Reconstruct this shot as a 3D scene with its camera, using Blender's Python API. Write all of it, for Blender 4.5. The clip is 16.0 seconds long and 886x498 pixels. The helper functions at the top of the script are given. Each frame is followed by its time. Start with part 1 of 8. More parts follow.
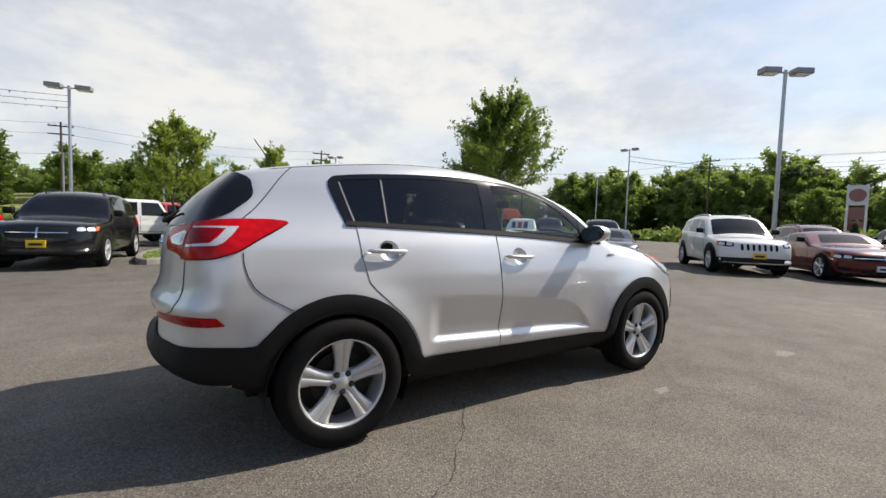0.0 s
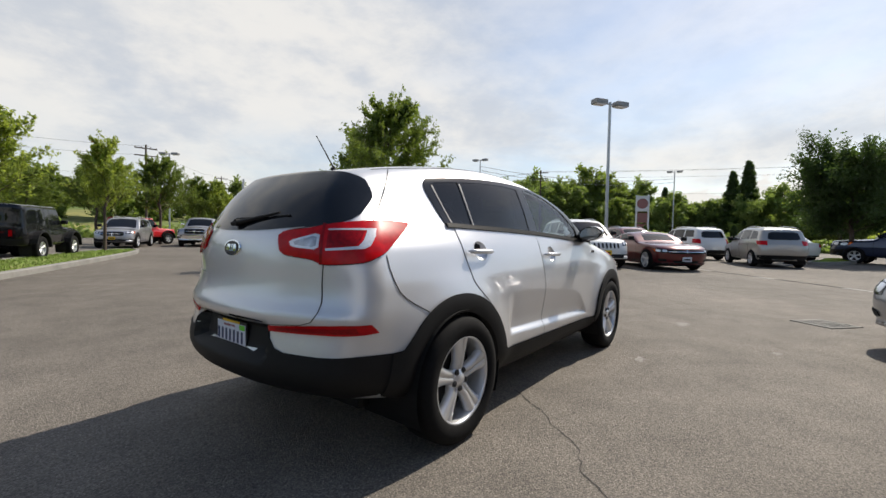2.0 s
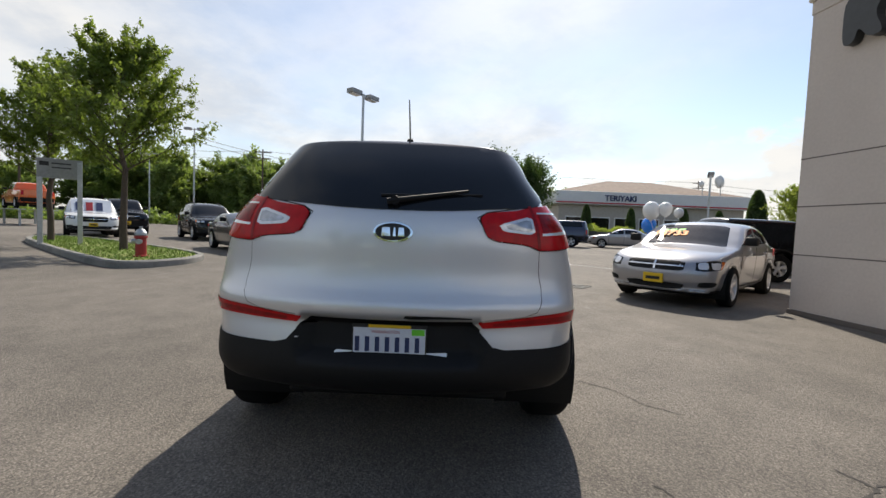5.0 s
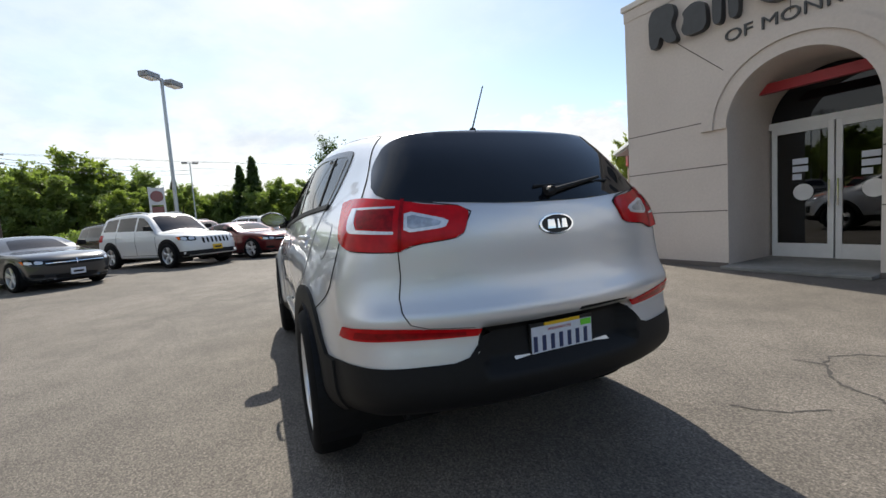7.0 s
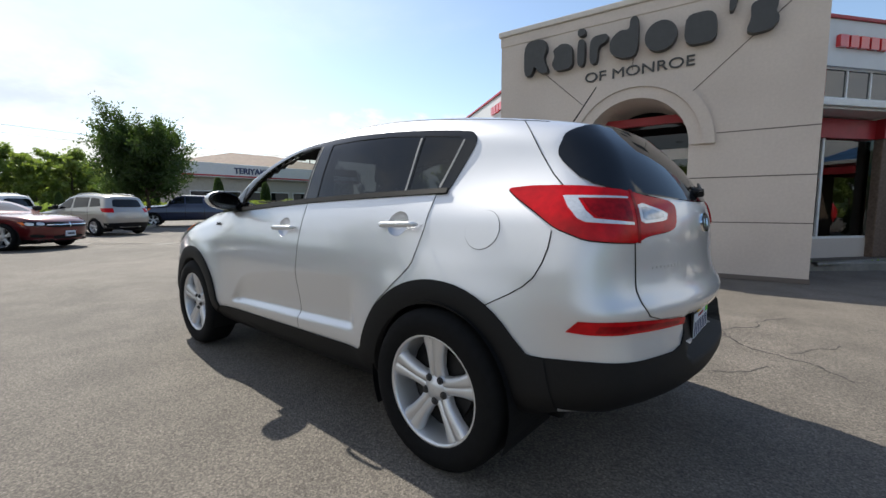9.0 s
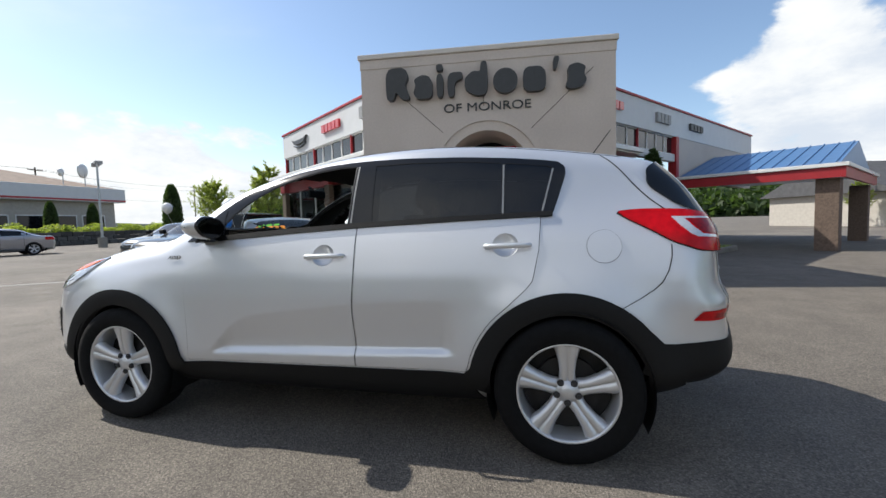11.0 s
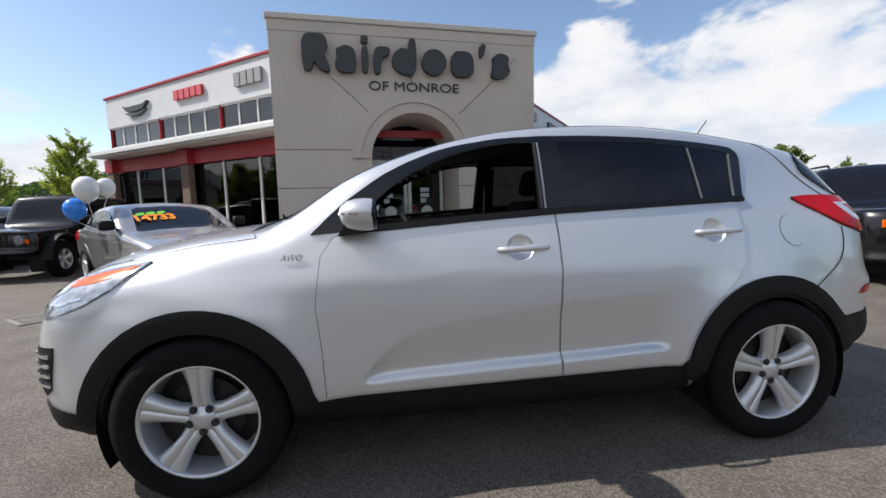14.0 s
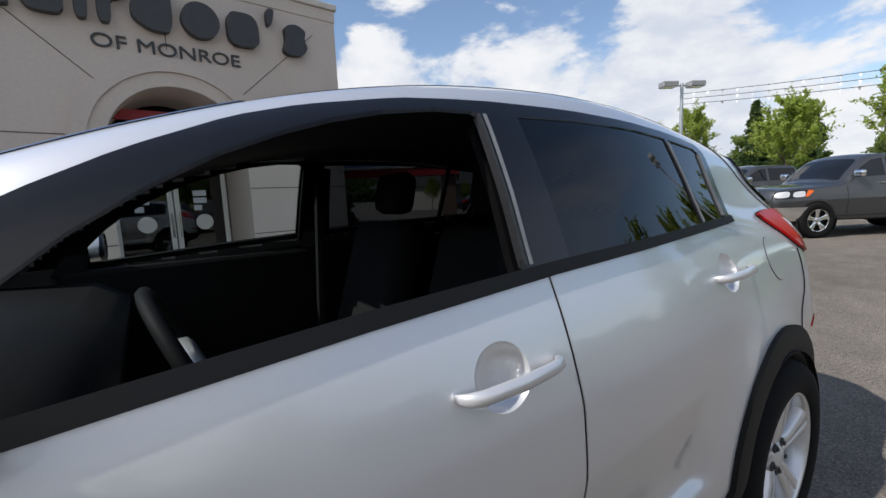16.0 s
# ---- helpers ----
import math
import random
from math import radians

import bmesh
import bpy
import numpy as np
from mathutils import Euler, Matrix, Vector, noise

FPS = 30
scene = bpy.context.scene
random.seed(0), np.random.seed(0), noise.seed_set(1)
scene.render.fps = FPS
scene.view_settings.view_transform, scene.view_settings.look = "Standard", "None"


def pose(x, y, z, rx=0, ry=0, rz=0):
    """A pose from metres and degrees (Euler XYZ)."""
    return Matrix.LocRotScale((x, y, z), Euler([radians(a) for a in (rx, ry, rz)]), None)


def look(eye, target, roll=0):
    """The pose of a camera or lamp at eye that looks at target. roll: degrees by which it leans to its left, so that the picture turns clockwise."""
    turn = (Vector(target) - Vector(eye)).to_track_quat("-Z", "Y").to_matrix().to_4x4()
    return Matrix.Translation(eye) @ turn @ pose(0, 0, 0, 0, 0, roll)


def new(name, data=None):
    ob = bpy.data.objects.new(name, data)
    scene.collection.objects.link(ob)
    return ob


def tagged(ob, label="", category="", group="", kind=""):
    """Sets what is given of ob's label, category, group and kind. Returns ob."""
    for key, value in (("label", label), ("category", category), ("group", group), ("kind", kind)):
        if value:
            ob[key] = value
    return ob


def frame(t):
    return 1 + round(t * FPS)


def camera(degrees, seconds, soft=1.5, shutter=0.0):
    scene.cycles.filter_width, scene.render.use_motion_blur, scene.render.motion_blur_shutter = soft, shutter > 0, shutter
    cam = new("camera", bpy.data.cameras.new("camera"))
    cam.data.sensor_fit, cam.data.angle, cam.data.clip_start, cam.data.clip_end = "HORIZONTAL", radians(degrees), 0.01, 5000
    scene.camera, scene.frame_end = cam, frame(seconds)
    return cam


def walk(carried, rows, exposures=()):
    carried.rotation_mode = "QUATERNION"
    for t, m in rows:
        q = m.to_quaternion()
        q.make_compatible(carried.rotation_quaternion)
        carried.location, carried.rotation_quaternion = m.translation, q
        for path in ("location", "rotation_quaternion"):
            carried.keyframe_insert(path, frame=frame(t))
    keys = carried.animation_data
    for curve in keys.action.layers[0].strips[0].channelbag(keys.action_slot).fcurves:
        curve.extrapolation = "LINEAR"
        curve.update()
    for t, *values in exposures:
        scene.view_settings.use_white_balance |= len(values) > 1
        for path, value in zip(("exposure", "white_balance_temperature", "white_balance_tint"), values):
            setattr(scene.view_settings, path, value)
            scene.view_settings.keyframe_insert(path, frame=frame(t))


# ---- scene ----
cam = camera(92.6, 16.0)
PATH = [
    (0, (-2.074, -3.024, 1.205), (-1.003, -1.339, 1.091), 1.8),
    (0.5, (-2.389, -2.886, 1.178), (-1.205, -1.276, 1.096), 1.1),
    (1, (-2.713, -2.75, 1.17), (-1.391, -1.251, 1.103), 2.0),
    (1.5, (-2.973, -2.463, 1.16), (-1.518, -1.093, 1.077), 1.4),
    (2, (-3.208, -2.203, 1.149), (-1.627, -0.981, 1.075), 1.1),
    (2.5, (-3.407, -1.938, 1.143), (-1.694, -0.912, 1.048), 2.0),
    (3, (-3.53, -1.578, 1.135), (-1.726, -0.719, 1.049), 1.2),
    (3.5, (-3.677, -1.25, 1.113), (-1.801, -0.557, 1.063), 1.8),
    (4, (-3.814, -0.924, 1.114), (-1.868, -0.471, 1.018), 2.5),
    (4.5, (-3.824, -0.55, 1.105), (-1.843, -0.293, 1.004), 2.2),
    (5, (-3.838, -0.206, 1.085), (-1.841, -0.202, 0.979), 2.3),
    (5.2, (-3.852, -0.054, 1.086), (-1.859, -0.179, 0.971), 1.9),
    (7.3, (-3.33, 1.247, 1.123), (-1.559, 0.341, 0.914), -2.8),
    (7.5, (-3.226, 1.373, 1.114), (-1.504, 0.384, 0.875), -1.5),
    (8, (-3.008, 1.627, 1.113), (-1.369, 0.5, 0.907), -0.4),
    (8.5, (-2.78, 1.942, 1.140), (-1.32, 0.594, 0.913), -0.9),
    (9, (-2.487, 2.178, 1.124), (-1.189, 0.67, 0.927), -0.1),
    (9.5, (-2.19, 2.388, 1.151), (-1.04, 0.76, 0.976), 0.1),
    (10, (-1.904, 2.606, 1.164), (-0.991, 0.836, 0.987), -0.8),
    (12.3, (-0.344, 3.044, 1.174), (-0.292, 1.048, 1.071), -1.1),
    (12.5, (-0.223, 3.034, 1.179), (-0.225, 1.038, 1.051), -1.0),
    (13, (0.128, 3.062, 1.176), (0.005, 1.072, 1.022), -1.4),
    (13.5, (0.37, 2.972, 1.174), (0.116, 1.001, 0.946), -1.3),
    (14, (0.543, 2.662, 1.201), (0.277, 0.69, 0.996), -1.5),
    (14.5, (0.661, 2.353, 1.218), (0.201, 0.421, 0.975), -1.0),
    (15, (0.698, 1.984, 1.266), (-0.121, 0.177, 1.015), -0.9),
    (15.5, (0.558, 1.686, 1.308), (-0.370, -0.074, 1.080), -2.4),
    (16, (0.426, 1.365, 1.319), (-0.708, -0.264, 1.074), -2.6),
]
walk(cam, [(t, look(eye, target, roll)) for t, eye, target, roll in PATH], exposures=[(0, 0.10, 6950, 10), (2.5, 0.00, 6950, 10), (4, 0.00, 6900, 10), (5, 0.12, 6950, 10), (8, 0.31, 6650, 8), (10, 0.29, 6600, 8), (12.5, 0.20, 6450, 10), (14.5, 0.12, 6550, 11), (15.5, 0.06, 6500, 11), (16, 0.10, 6480, 11)])

# ---- world, sun ----
SUN_WAY = Vector((1.13, -0.21, 1.16)).normalized()
world = bpy.data.worlds.new("world")
scene.world = world
world.use_nodes = True
wn, wl = world.node_tree.nodes, world.node_tree.links
wn.clear()


def wnode(kind, **kw):
    n = wn.new(kind)
    for k, v in kw.items():
        n.inputs[k].default_value = v
    return n


w_out = wnode("ShaderNodeOutputWorld")
sky = wn.new("ShaderNodeTexSky")
sky.sky_type, sky.sun_disc = "NISHITA", False
sky.sun_elevation = math.asin(SUN_WAY.z)
sky.sun_rotation = math.atan2(SUN_WAY.x, SUN_WAY.y)
sky.air_density, sky.dust_density, sky.ozone_density = 1.0, 0.6, 1.5
bg_sky = wnode("ShaderNodeBackground", Strength=0.15)
bg_cloud = wnode("ShaderNodeBackground", Strength=0.88)
mix_sky = wnode("ShaderNodeMixShader")
coord = wn.new("ShaderNodeTexCoord")
sep = wn.new("ShaderNodeSeparateXYZ")


def wmath(op, a, b=None, clamp=False):
    n = wn.new("ShaderNodeMath")
    n.operation, n.use_clamp = op, clamp
    for i, v in enumerate((a, b)):
        if v is None:
            continue
        if isinstance(v, (int, float)):
            n.inputs[i].default_value = v
        else:
            wl.new(v, n.inputs[i])
    return n.outputs[0]


wl.new(coord.outputs["Generated"], sep.inputs[0])
up = wmath("MAXIMUM", sep.outputs[2], 0.0)
den = wmath("ADD", up, 0.16)
comb = wn.new("ShaderNodeCombineXYZ")
wl.new(wmath("DIVIDE", sep.outputs[0], den), comb.inputs[0])
wl.new(wmath("DIVIDE", sep.outputs[1], den), comb.inputs[1])
comb.inputs[2].default_value = 0.35
veil = wnode("ShaderNodeTexNoise", Scale=0.55, Detail=6.0, Roughness=0.55, Distortion=0.35)
wl.new(comb.outputs[0], veil.inputs["Vector"])
tall = wn.new("ShaderNodeVectorMath")
tall.operation = "MULTIPLY"
tall.inputs[1].default_value = (1.0, 1.0, 2.1)
wl.new(coord.outputs["Generated"], tall.inputs[0])
puff = wnode("ShaderNodeTexNoise", Scale=3.1, Detail=11.0, Roughness=0.56, Distortion=0.25)
wl.new(tall.outputs[0], puff.inputs["Vector"])
ripple = wnode("ShaderNodeTexNoise", Scale=7.5, Detail=8.0, Roughness=0.6)
wl.new(tall.outputs[0], ripple.inputs["Vector"])


def ramp(src, a, b, c=0.0, d=1.0, smooth=True):
    n = wn.new("ShaderNodeMapRange")
    n.interpolation_type = "SMOOTHSTEP" if smooth else "LINEAR"
    for k, v in zip(("From Min", "From Max", "To Min", "To Max"), (a, b, c, d)):
        n.inputs[k].default_value = v
    wl.new(src, n.inputs["Value"])
    return n.outputs[0]


# a wide bright veil over the open side of the lot, heaped clouds low over the hills and behind the showroom
open_side = wmath("ADD", wmath("MULTIPLY", sep.outputs[1], 0.33), wmath("MULTIPLY", sep.outputs[0], 0.17))
veil_amount = ramp(wmath("ADD", veil.outputs[0], open_side), 0.45, 0.92, 0.0, 0.92)


def lobe(way, near, far, amount):
    """A heap of cloud round a direction, as a rise of the cover."""
    n = wn.new("ShaderNodeVectorMath")
    n.operation = "DOT_PRODUCT"
    n.inputs[1].default_value = Vector(way).normalized()
    wl.new(coord.outputs["Generated"], n.inputs[0])
    return ramp(n.outputs["Value"], math.cos(radians(far)), math.cos(radians(near)), 0.0, amount)


banks = lobe((-0.70, -0.68, 0.20), 8, 30, 0.27)
for way, near, far, amount in (((-0.93, -0.30, 0.16), 4, 20, 0.22), ((-0.40, -0.90, 0.16), 3, 13, 0.20), ((0.62, -0.78, 0.07), 4, 17, 0.24), ((0.29, -0.90, 0.31), 0.5, 5, 0.22), ((0.98, -0.10, 0.09), 4, 22, 0.13), ((0.80, -0.58, 0.10), 3, 14, 0.16)):
    banks = wmath("ADD", banks, lobe(way, near, far, amount))
low = ramp(up, 0.02, 0.16, 0.08, -0.10)
heap_cover = wmath("ADD", wmath("ADD", wmath("MULTIPLY", puff.outputs[0], 0.82), wmath("MULTIPLY", ripple.outputs[0], 0.18)), wmath("ADD", banks, low))
heap_amount = ramp(heap_cover, 0.585, 0.665)
tint = wn.new("ShaderNodeMix")
tint.data_type = "RGBA"
tint.inputs[6].default_value, tint.inputs[7].default_value = (0.70, 0.76, 0.86, 1), (0.98, 0.99, 1.0, 1)
wl.new(ramp(wmath("ADD", wmath("MULTIPLY", puff.outputs[0], 0.6), wmath("MULTIPLY", ripple.outputs[0], 0.4)), 0.38, 0.58), tint.inputs[0])
wl.new(tint.outputs[2], bg_cloud.inputs["Color"])
wl.new(sky.outputs[0], bg_sky.inputs["Color"])
wl.new(wmath("MAXIMUM", veil_amount, wmath("MULTIPLY", heap_amount, 0.97)), mix_sky.inputs[0])
wl.new(bg_sky.outputs[0], mix_sky.inputs[1])
wl.new(bg_cloud.outputs[0], mix_sky.inputs[2])
wl.new(mix_sky.outputs[0], w_out.inputs[0])

sun_data = bpy.data.lights.new("sun", "SUN")
sun_data.energy, sun_data.angle, sun_data.color = 5.0, radians(0.6), (1.0, 0.955, 0.88)
sun = new("sun", sun_data)
sun.matrix_world = look(SUN_WAY * 50, (0, 0, 0))
scene.view_settings.exposure = 0.0


# ---- materials ----
def material(name, colour, rough=0.6, metal=0.0, coat=0.0, spec=0.5, grain=None, bump=None, vary=0.0, blend=None, emit=0.0):
    """A principled material. grain: (scale, amount) of fine colour noise; bump: (scale, strength, distance);
    vary: change of value from object to object; blend: (colour, scale, low, high) a second colour in patches."""
    m = bpy.data.materials.new(name)
    m.use_nodes = True
    nt = m.node_tree
    n, l = nt.nodes, nt.links
    p = n["Principled BSDF"]
    p.inputs["Roughness"].default_value, p.inputs["Metallic"].default_value = rough, metal
    p.inputs["Coat Weight"].default_value, p.inputs["Coat Roughness"].default_value = coat, 0.03
    p.inputs["Specular IOR Level"].default_value = spec
    p.inputs["Base Color"].default_value = (*colour, 1)
    tc = n.new("ShaderNodeTexCoord")
    out = None

    def noise_node(scale, detail=4.0):
        t = n.new("ShaderNodeTexNoise")
        t.inputs["Scale"].default_value, t.inputs["Detail"].default_value = scale, detail
        l.new(tc.outputs["Object"], t.inputs["Vector"])
        return t

    def mixed(a, b, fac, kind="MIX"):
        x = n.new("ShaderNodeMix")
        x.data_type, x.blend_type = "RGBA", kind
        for slot, v in ((6, a), (7, b)):
            if isinstance(v, tuple):
                x.inputs[slot].default_value = (*v, 1)
            else:
                l.new(v, x.inputs[slot])
        if isinstance(fac, float):
            x.inputs[0].default_value = fac
        else:
            l.new(fac, x.inputs[0])
        return x.outputs[2]

    if blend:
        t = noise_node(blend[1])
        r = n.new("ShaderNodeMapRange")
        r.inputs["From Min"].default_value, r.inputs["From Max"].default_value = blend[2], blend[3]
        l.new(t.outputs[0], r.inputs["Value"])
        out = mixed(colour, blend[0], r.outputs[0])
    if grain:
        t = noise_node(grain[0], 6.0)
        r = n.new("ShaderNodeMapRange")
        r.inputs["From Min"].default_value, r.inputs["From Max"].default_value = 0.25, 0.75
        r.inputs["To Min"].default_value, r.inputs["To Max"].default_value = 1 - grain[1], 1 + grain[1]
        l.new(t.outputs[0], r.inputs["Value"])
        out = mixed(out or colour, r.outputs[0], 1.0, "MULTIPLY")
    if vary:
        oi = n.new("ShaderNodeObjectInfo")
        r = n.new("ShaderNodeMapRange")
        r.inputs["To Min"].default_value, r.inputs["To Max"].default_value = 1 - vary, 1 + vary
        l.new(oi.outputs["Random"], r.inputs["Value"])
        out = mixed(out or colour, r.outputs[0], 1.0, "MULTIPLY")
    if out is not None:
        l.new(out, p.inputs["Base Color"])
    if bump:
        t = noise_node(bump[0], 6.0)
        b = n.new("ShaderNodeBump")
        b.inputs["Strength"].default_value, b.inputs["Distance"].default_value = bump[1], bump[2]
        l.new(t.outputs[0], b.inputs["Height"])
        l.new(b.outputs[0], p.inputs["Normal"])
    if emit:
        p.inputs["Emission Color"].default_value, p.inputs["Emission Strength"].default_value = (*colour, 1), emit
    return m


def glass(name, tint_rgb, ior=1.5):
    """A thin clear pane: what is behind it, tinted, under a mirror gloss."""
    m = bpy.data.materials.new(name)
    m.use_nodes = True
    nt = m.node_tree
    nt.nodes.clear()
    o = nt.nodes.new("ShaderNodeOutputMaterial")
    mix = nt.nodes.new("ShaderNodeMixShader")
    lw = nt.nodes.new("ShaderNodeLayerWeight")
    edge = nt.nodes.new("ShaderNodeMath")
    fr = nt.nodes.new("ShaderNodeMath")
    edge.operation, fr.operation = "POWER", "MULTIPLY_ADD"
    edge.inputs[1].default_value = 5.0
    fr.inputs[1].default_value, fr.inputs[2].default_value = 0.9, ((ior - 1) / (ior + 1)) ** 2 * 1.6
    nt.links.new(lw.outputs["Facing"], edge.inputs[0])
    nt.links.new(edge.outputs[0], fr.inputs[0])
    tr = nt.nodes.new("ShaderNodeBsdfTransparent")
    gl = nt.nodes.new("ShaderNodeBsdfGlossy")
    tr.inputs[0].default_value = (*tint_rgb, 1)
    gl.inputs["Roughness"].default_value = 0.0
    nt.links.new(fr.outputs[0], mix.inputs[0])
    nt.links.new(tr.outputs[0], mix.inputs[1])
    nt.links.new(gl.outputs[0], mix.inputs[2])
    nt.links.new(mix.outputs[0], o.inputs[0])
    return m


def paint(name, rgb, metal=0.35, rough=0.35):
    return material(name, rgb, rough, metal, coat=1.0, grain=(900.0, 0.05))


M = {}
M["silver_paint"] = material("silver_paint", (0.68, 0.686, 0.705), 0.38, 0.55, coat=1.0, grain=(1500.0, 0.06))
M["black_plastic"] = material("black_plastic", (0.005, 0.005, 0.0055), 0.62, spec=0.3, grain=(60.0, 0.2), bump=(900.0, 0.25, 0.0006))
M["gloss_black"] = material("gloss_black", (0.008, 0.008, 0.009), 0.12, grain=(40.0, 0.1))
M["rubber"] = material("rubber", (0.0055, 0.0055, 0.006), 0.85, spec=0.2, grain=(35.0, 0.3), bump=(250.0, 0.3, 0.001))
M["shut_line"] = material("shut_line", (0.006, 0.006, 0.006), 0.9)
M["alloy"] = material("alloy", (0.66, 0.665, 0.68), 0.33, 0.6, coat=0.6, grain=(300.0, 0.05))
M["dark_alloy"] = material("dark_alloy", (0.05, 0.05, 0.052), 0.5, 0.3, grain=(80.0, 0.2))
M["wheel_shade"] = material("wheel_shade", (0.014, 0.013, 0.013), 0.6, 0.2, grain=(60.0, 0.3))
M["chrome"] = material("chrome", (0.85, 0.86, 0.87), 0.08, 1.0)
M["tint_glass"] = glass("tint_glass", (0.055, 0.06, 0.065))
M["clear_glass"] = glass("clear_glass", (0.80, 0.86, 0.84))
M["dark_glass"] = material("dark_glass", (0.008, 0.009, 0.011), 0.03, spec=0.42, grain=(3.0, 0.3))
M["sky_glass"] = material("sky_glass", (0.012, 0.014, 0.018), 0.02, spec=1.0, grain=(2.0, 0.2))
M["red_lens"] = material("red_lens", (0.50, 0.003, 0.007), 0.18, coat=0.12, spec=0.2, grain=(25.0, 0.25), bump=(140.0, 0.08, 0.002))
M["deep_red_lens"] = material("deep_red_lens", (0.27, 0.002, 0.005), 0.16, coat=0.12, spec=0.2, grain=(60.0, 0.4), bump=(220.0, 0.12, 0.002))
M["clear_lens"] = material("clear_lens", (0.72, 0.72, 0.74), 0.14, 0.35, coat=1.0, grain=(90.0, 0.15), bump=(160.0, 0.12, 0.002))
M["amber_lens"] = material("amber_lens", (0.78, 0.13, 0.008), 0.15, coat=0.3, spec=0.3, grain=(90.0, 0.2))
M["head_lens"] = material("head_lens", (0.42, 0.44, 0.47), 0.08, 0.5, coat=1.0, grain=(30.0, 0.5))
M["cloth"] = material("cloth", (0.010, 0.010, 0.011), 0.9, spec=0.15, grain=(400.0, 0.3), bump=(700.0, 0.3, 0.001))
M["dash"] = material("dash", (0.007, 0.007, 0.008), 0.65, spec=0.12, bump=(500.0, 0.3, 0.001), grain=(50.0, 0.2))
M["lining"] = material("lining", (0.045, 0.044, 0.043), 0.9, grain=(300.0, 0.15))
M["plate_white"] = material("plate_white", (0.62, 0.66, 0.74), 0.5, grain=(60.0, 0.06))
M["plate_ink"] = material("plate_ink", (0.02, 0.035, 0.11), 0.5)
M["yellow_card"] = material("yellow_card", (0.75, 0.48, 0.015), 0.5, grain=(60.0, 0.05))
M["black_card"] = material("black_card", (0.012, 0.012, 0.013), 0.5)
M["stucco"] = material("stucco", (0.60, 0.525, 0.468), 0.92, grain=(26.0, 0.05), bump=(180.0, 0.35, 0.004), blend=((0.55, 0.478, 0.425), 0.9, 0.4, 0.7))
M["stucco_trim"] = material("stucco_trim", (0.62, 0.57, 0.52), 0.9, grain=(26.0, 0.05), bump=(180.0, 0.35, 0.003))
M["joint"] = material("joint", (0.15, 0.125, 0.11), 0.95)
M["sign_grey"] = material("sign_grey", (0.035, 0.037, 0.04), 0.45, grain=(12.0, 0.15))
M["white_panel"] = material("white_panel", (0.60, 0.61, 0.625), 0.5, 0.0, grain=(3.0, 0.04), bump=(12.0, 0.05, 0.004))
M["red_trim"] = material("red_trim", (0.36, 0.022, 0.03), 0.45, grain=(6.0, 0.1))
M["steel_white"] = material("steel_white", (0.72, 0.72, 0.71), 0.4, grain=(8.0, 0.05))
M["galvanised"] = material("galvanised", (0.42, 0.44, 0.46), 0.42, 0.75, grain=(20.0, 0.15))
M["lamp_box"] = material("lamp_box", (0.28, 0.28, 0.28), 0.5, 0.3, grain=(14.0, 0.15))
M["concrete"] = material("concrete", (0.24, 0.23, 0.21), 0.9, grain=(14.0, 0.12), bump=(60.0, 0.4, 0.004), blend=((0.17, 0.165, 0.15), 1.3, 0.45, 0.65))
M["grass_soil"] = material("grass_soil", (0.19, 0.25, 0.055), 0.95, grain=(30.0, 0.4), bump=(90.0, 0.8, 0.02), blend=((0.26, 0.26, 0.08), 1.1, 0.4, 0.65))
M["grass_blade"] = material("grass_blade", (0.20, 0.29, 0.05), 0.8, grain=(9.0, 0.5))
M["meadow"] = material("meadow", (0.23, 0.22, 0.07), 0.95, grain=(0.9, 0.25), blend=((0.11, 0.16, 0.04), 0.06, 0.4, 0.6))
M["bark"] = material("bark", (0.085, 0.062, 0.048), 0.95, grain=(30.0, 0.4), bump=(60.0, 0.8, 0.01))
M["wood_hill"] = material("wood_hill", (0.030, 0.055, 0.020), 0.95, grain=(0.35, 0.5), bump=(0.4, 1.0, 1.5))
M["brick_pier"] = material("brick_pier", (0.16, 0.115, 0.09), 0.9, grain=(18.0, 0.3), bump=(40.0, 0.5, 0.006))
M["wall_stone"] = material("wall_stone", (0.075, 0.072, 0.068), 0.95, grain=(5.0, 0.4), bump=(12.0, 0.8, 0.03), vary=0.35)
M["shop_wall"] = material("shop_wall", (0.40, 0.37, 0.33), 0.9, grain=(4.0, 0.1))
M["shop_roof"] = material("shop_roof", (0.24, 0.18, 0.14), 0.9, grain=(2.0, 0.2))
M["house_roof"] = material("house_roof", (0.075, 0.075, 0.08), 0.9, grain=(3.0, 0.25), bump=(8.0, 0.5, 0.02))
M["blue_metal"] = material("blue_metal", (0.10, 0.22, 0.42), 0.4, 0.4, grain=(5.0, 0.1))
M["balloon_white"] = material("balloon_white", (0.82, 0.82, 0.80), 0.22, coat=0.5, grain=(4.0, 0.03))
M["balloon_blue"] = material("balloon_blue", (0.02, 0.24, 0.85), 0.2, coat=0.5, grain=(4.0, 0.05))
M["ribbon"] = material("ribbon", (0.8, 0.8, 0.8), 0.4)
M["hydrant_red"] = material("hydrant_red", (0.34, 0.02, 0.025), 0.4, grain=(30.0, 0.2))
M["price_orange"] = material("price_orange", (0.95, 0.30, 0.01), 0.6)
M["price_green"] = material("price_green", (0.15, 0.62, 0.04), 0.6)
M["wire"] = material("wire", (0.03, 0.03, 0.03), 0.7)
M["flag_white"] = material("flag_white", (0.7, 0.72, 0.78), 0.6)
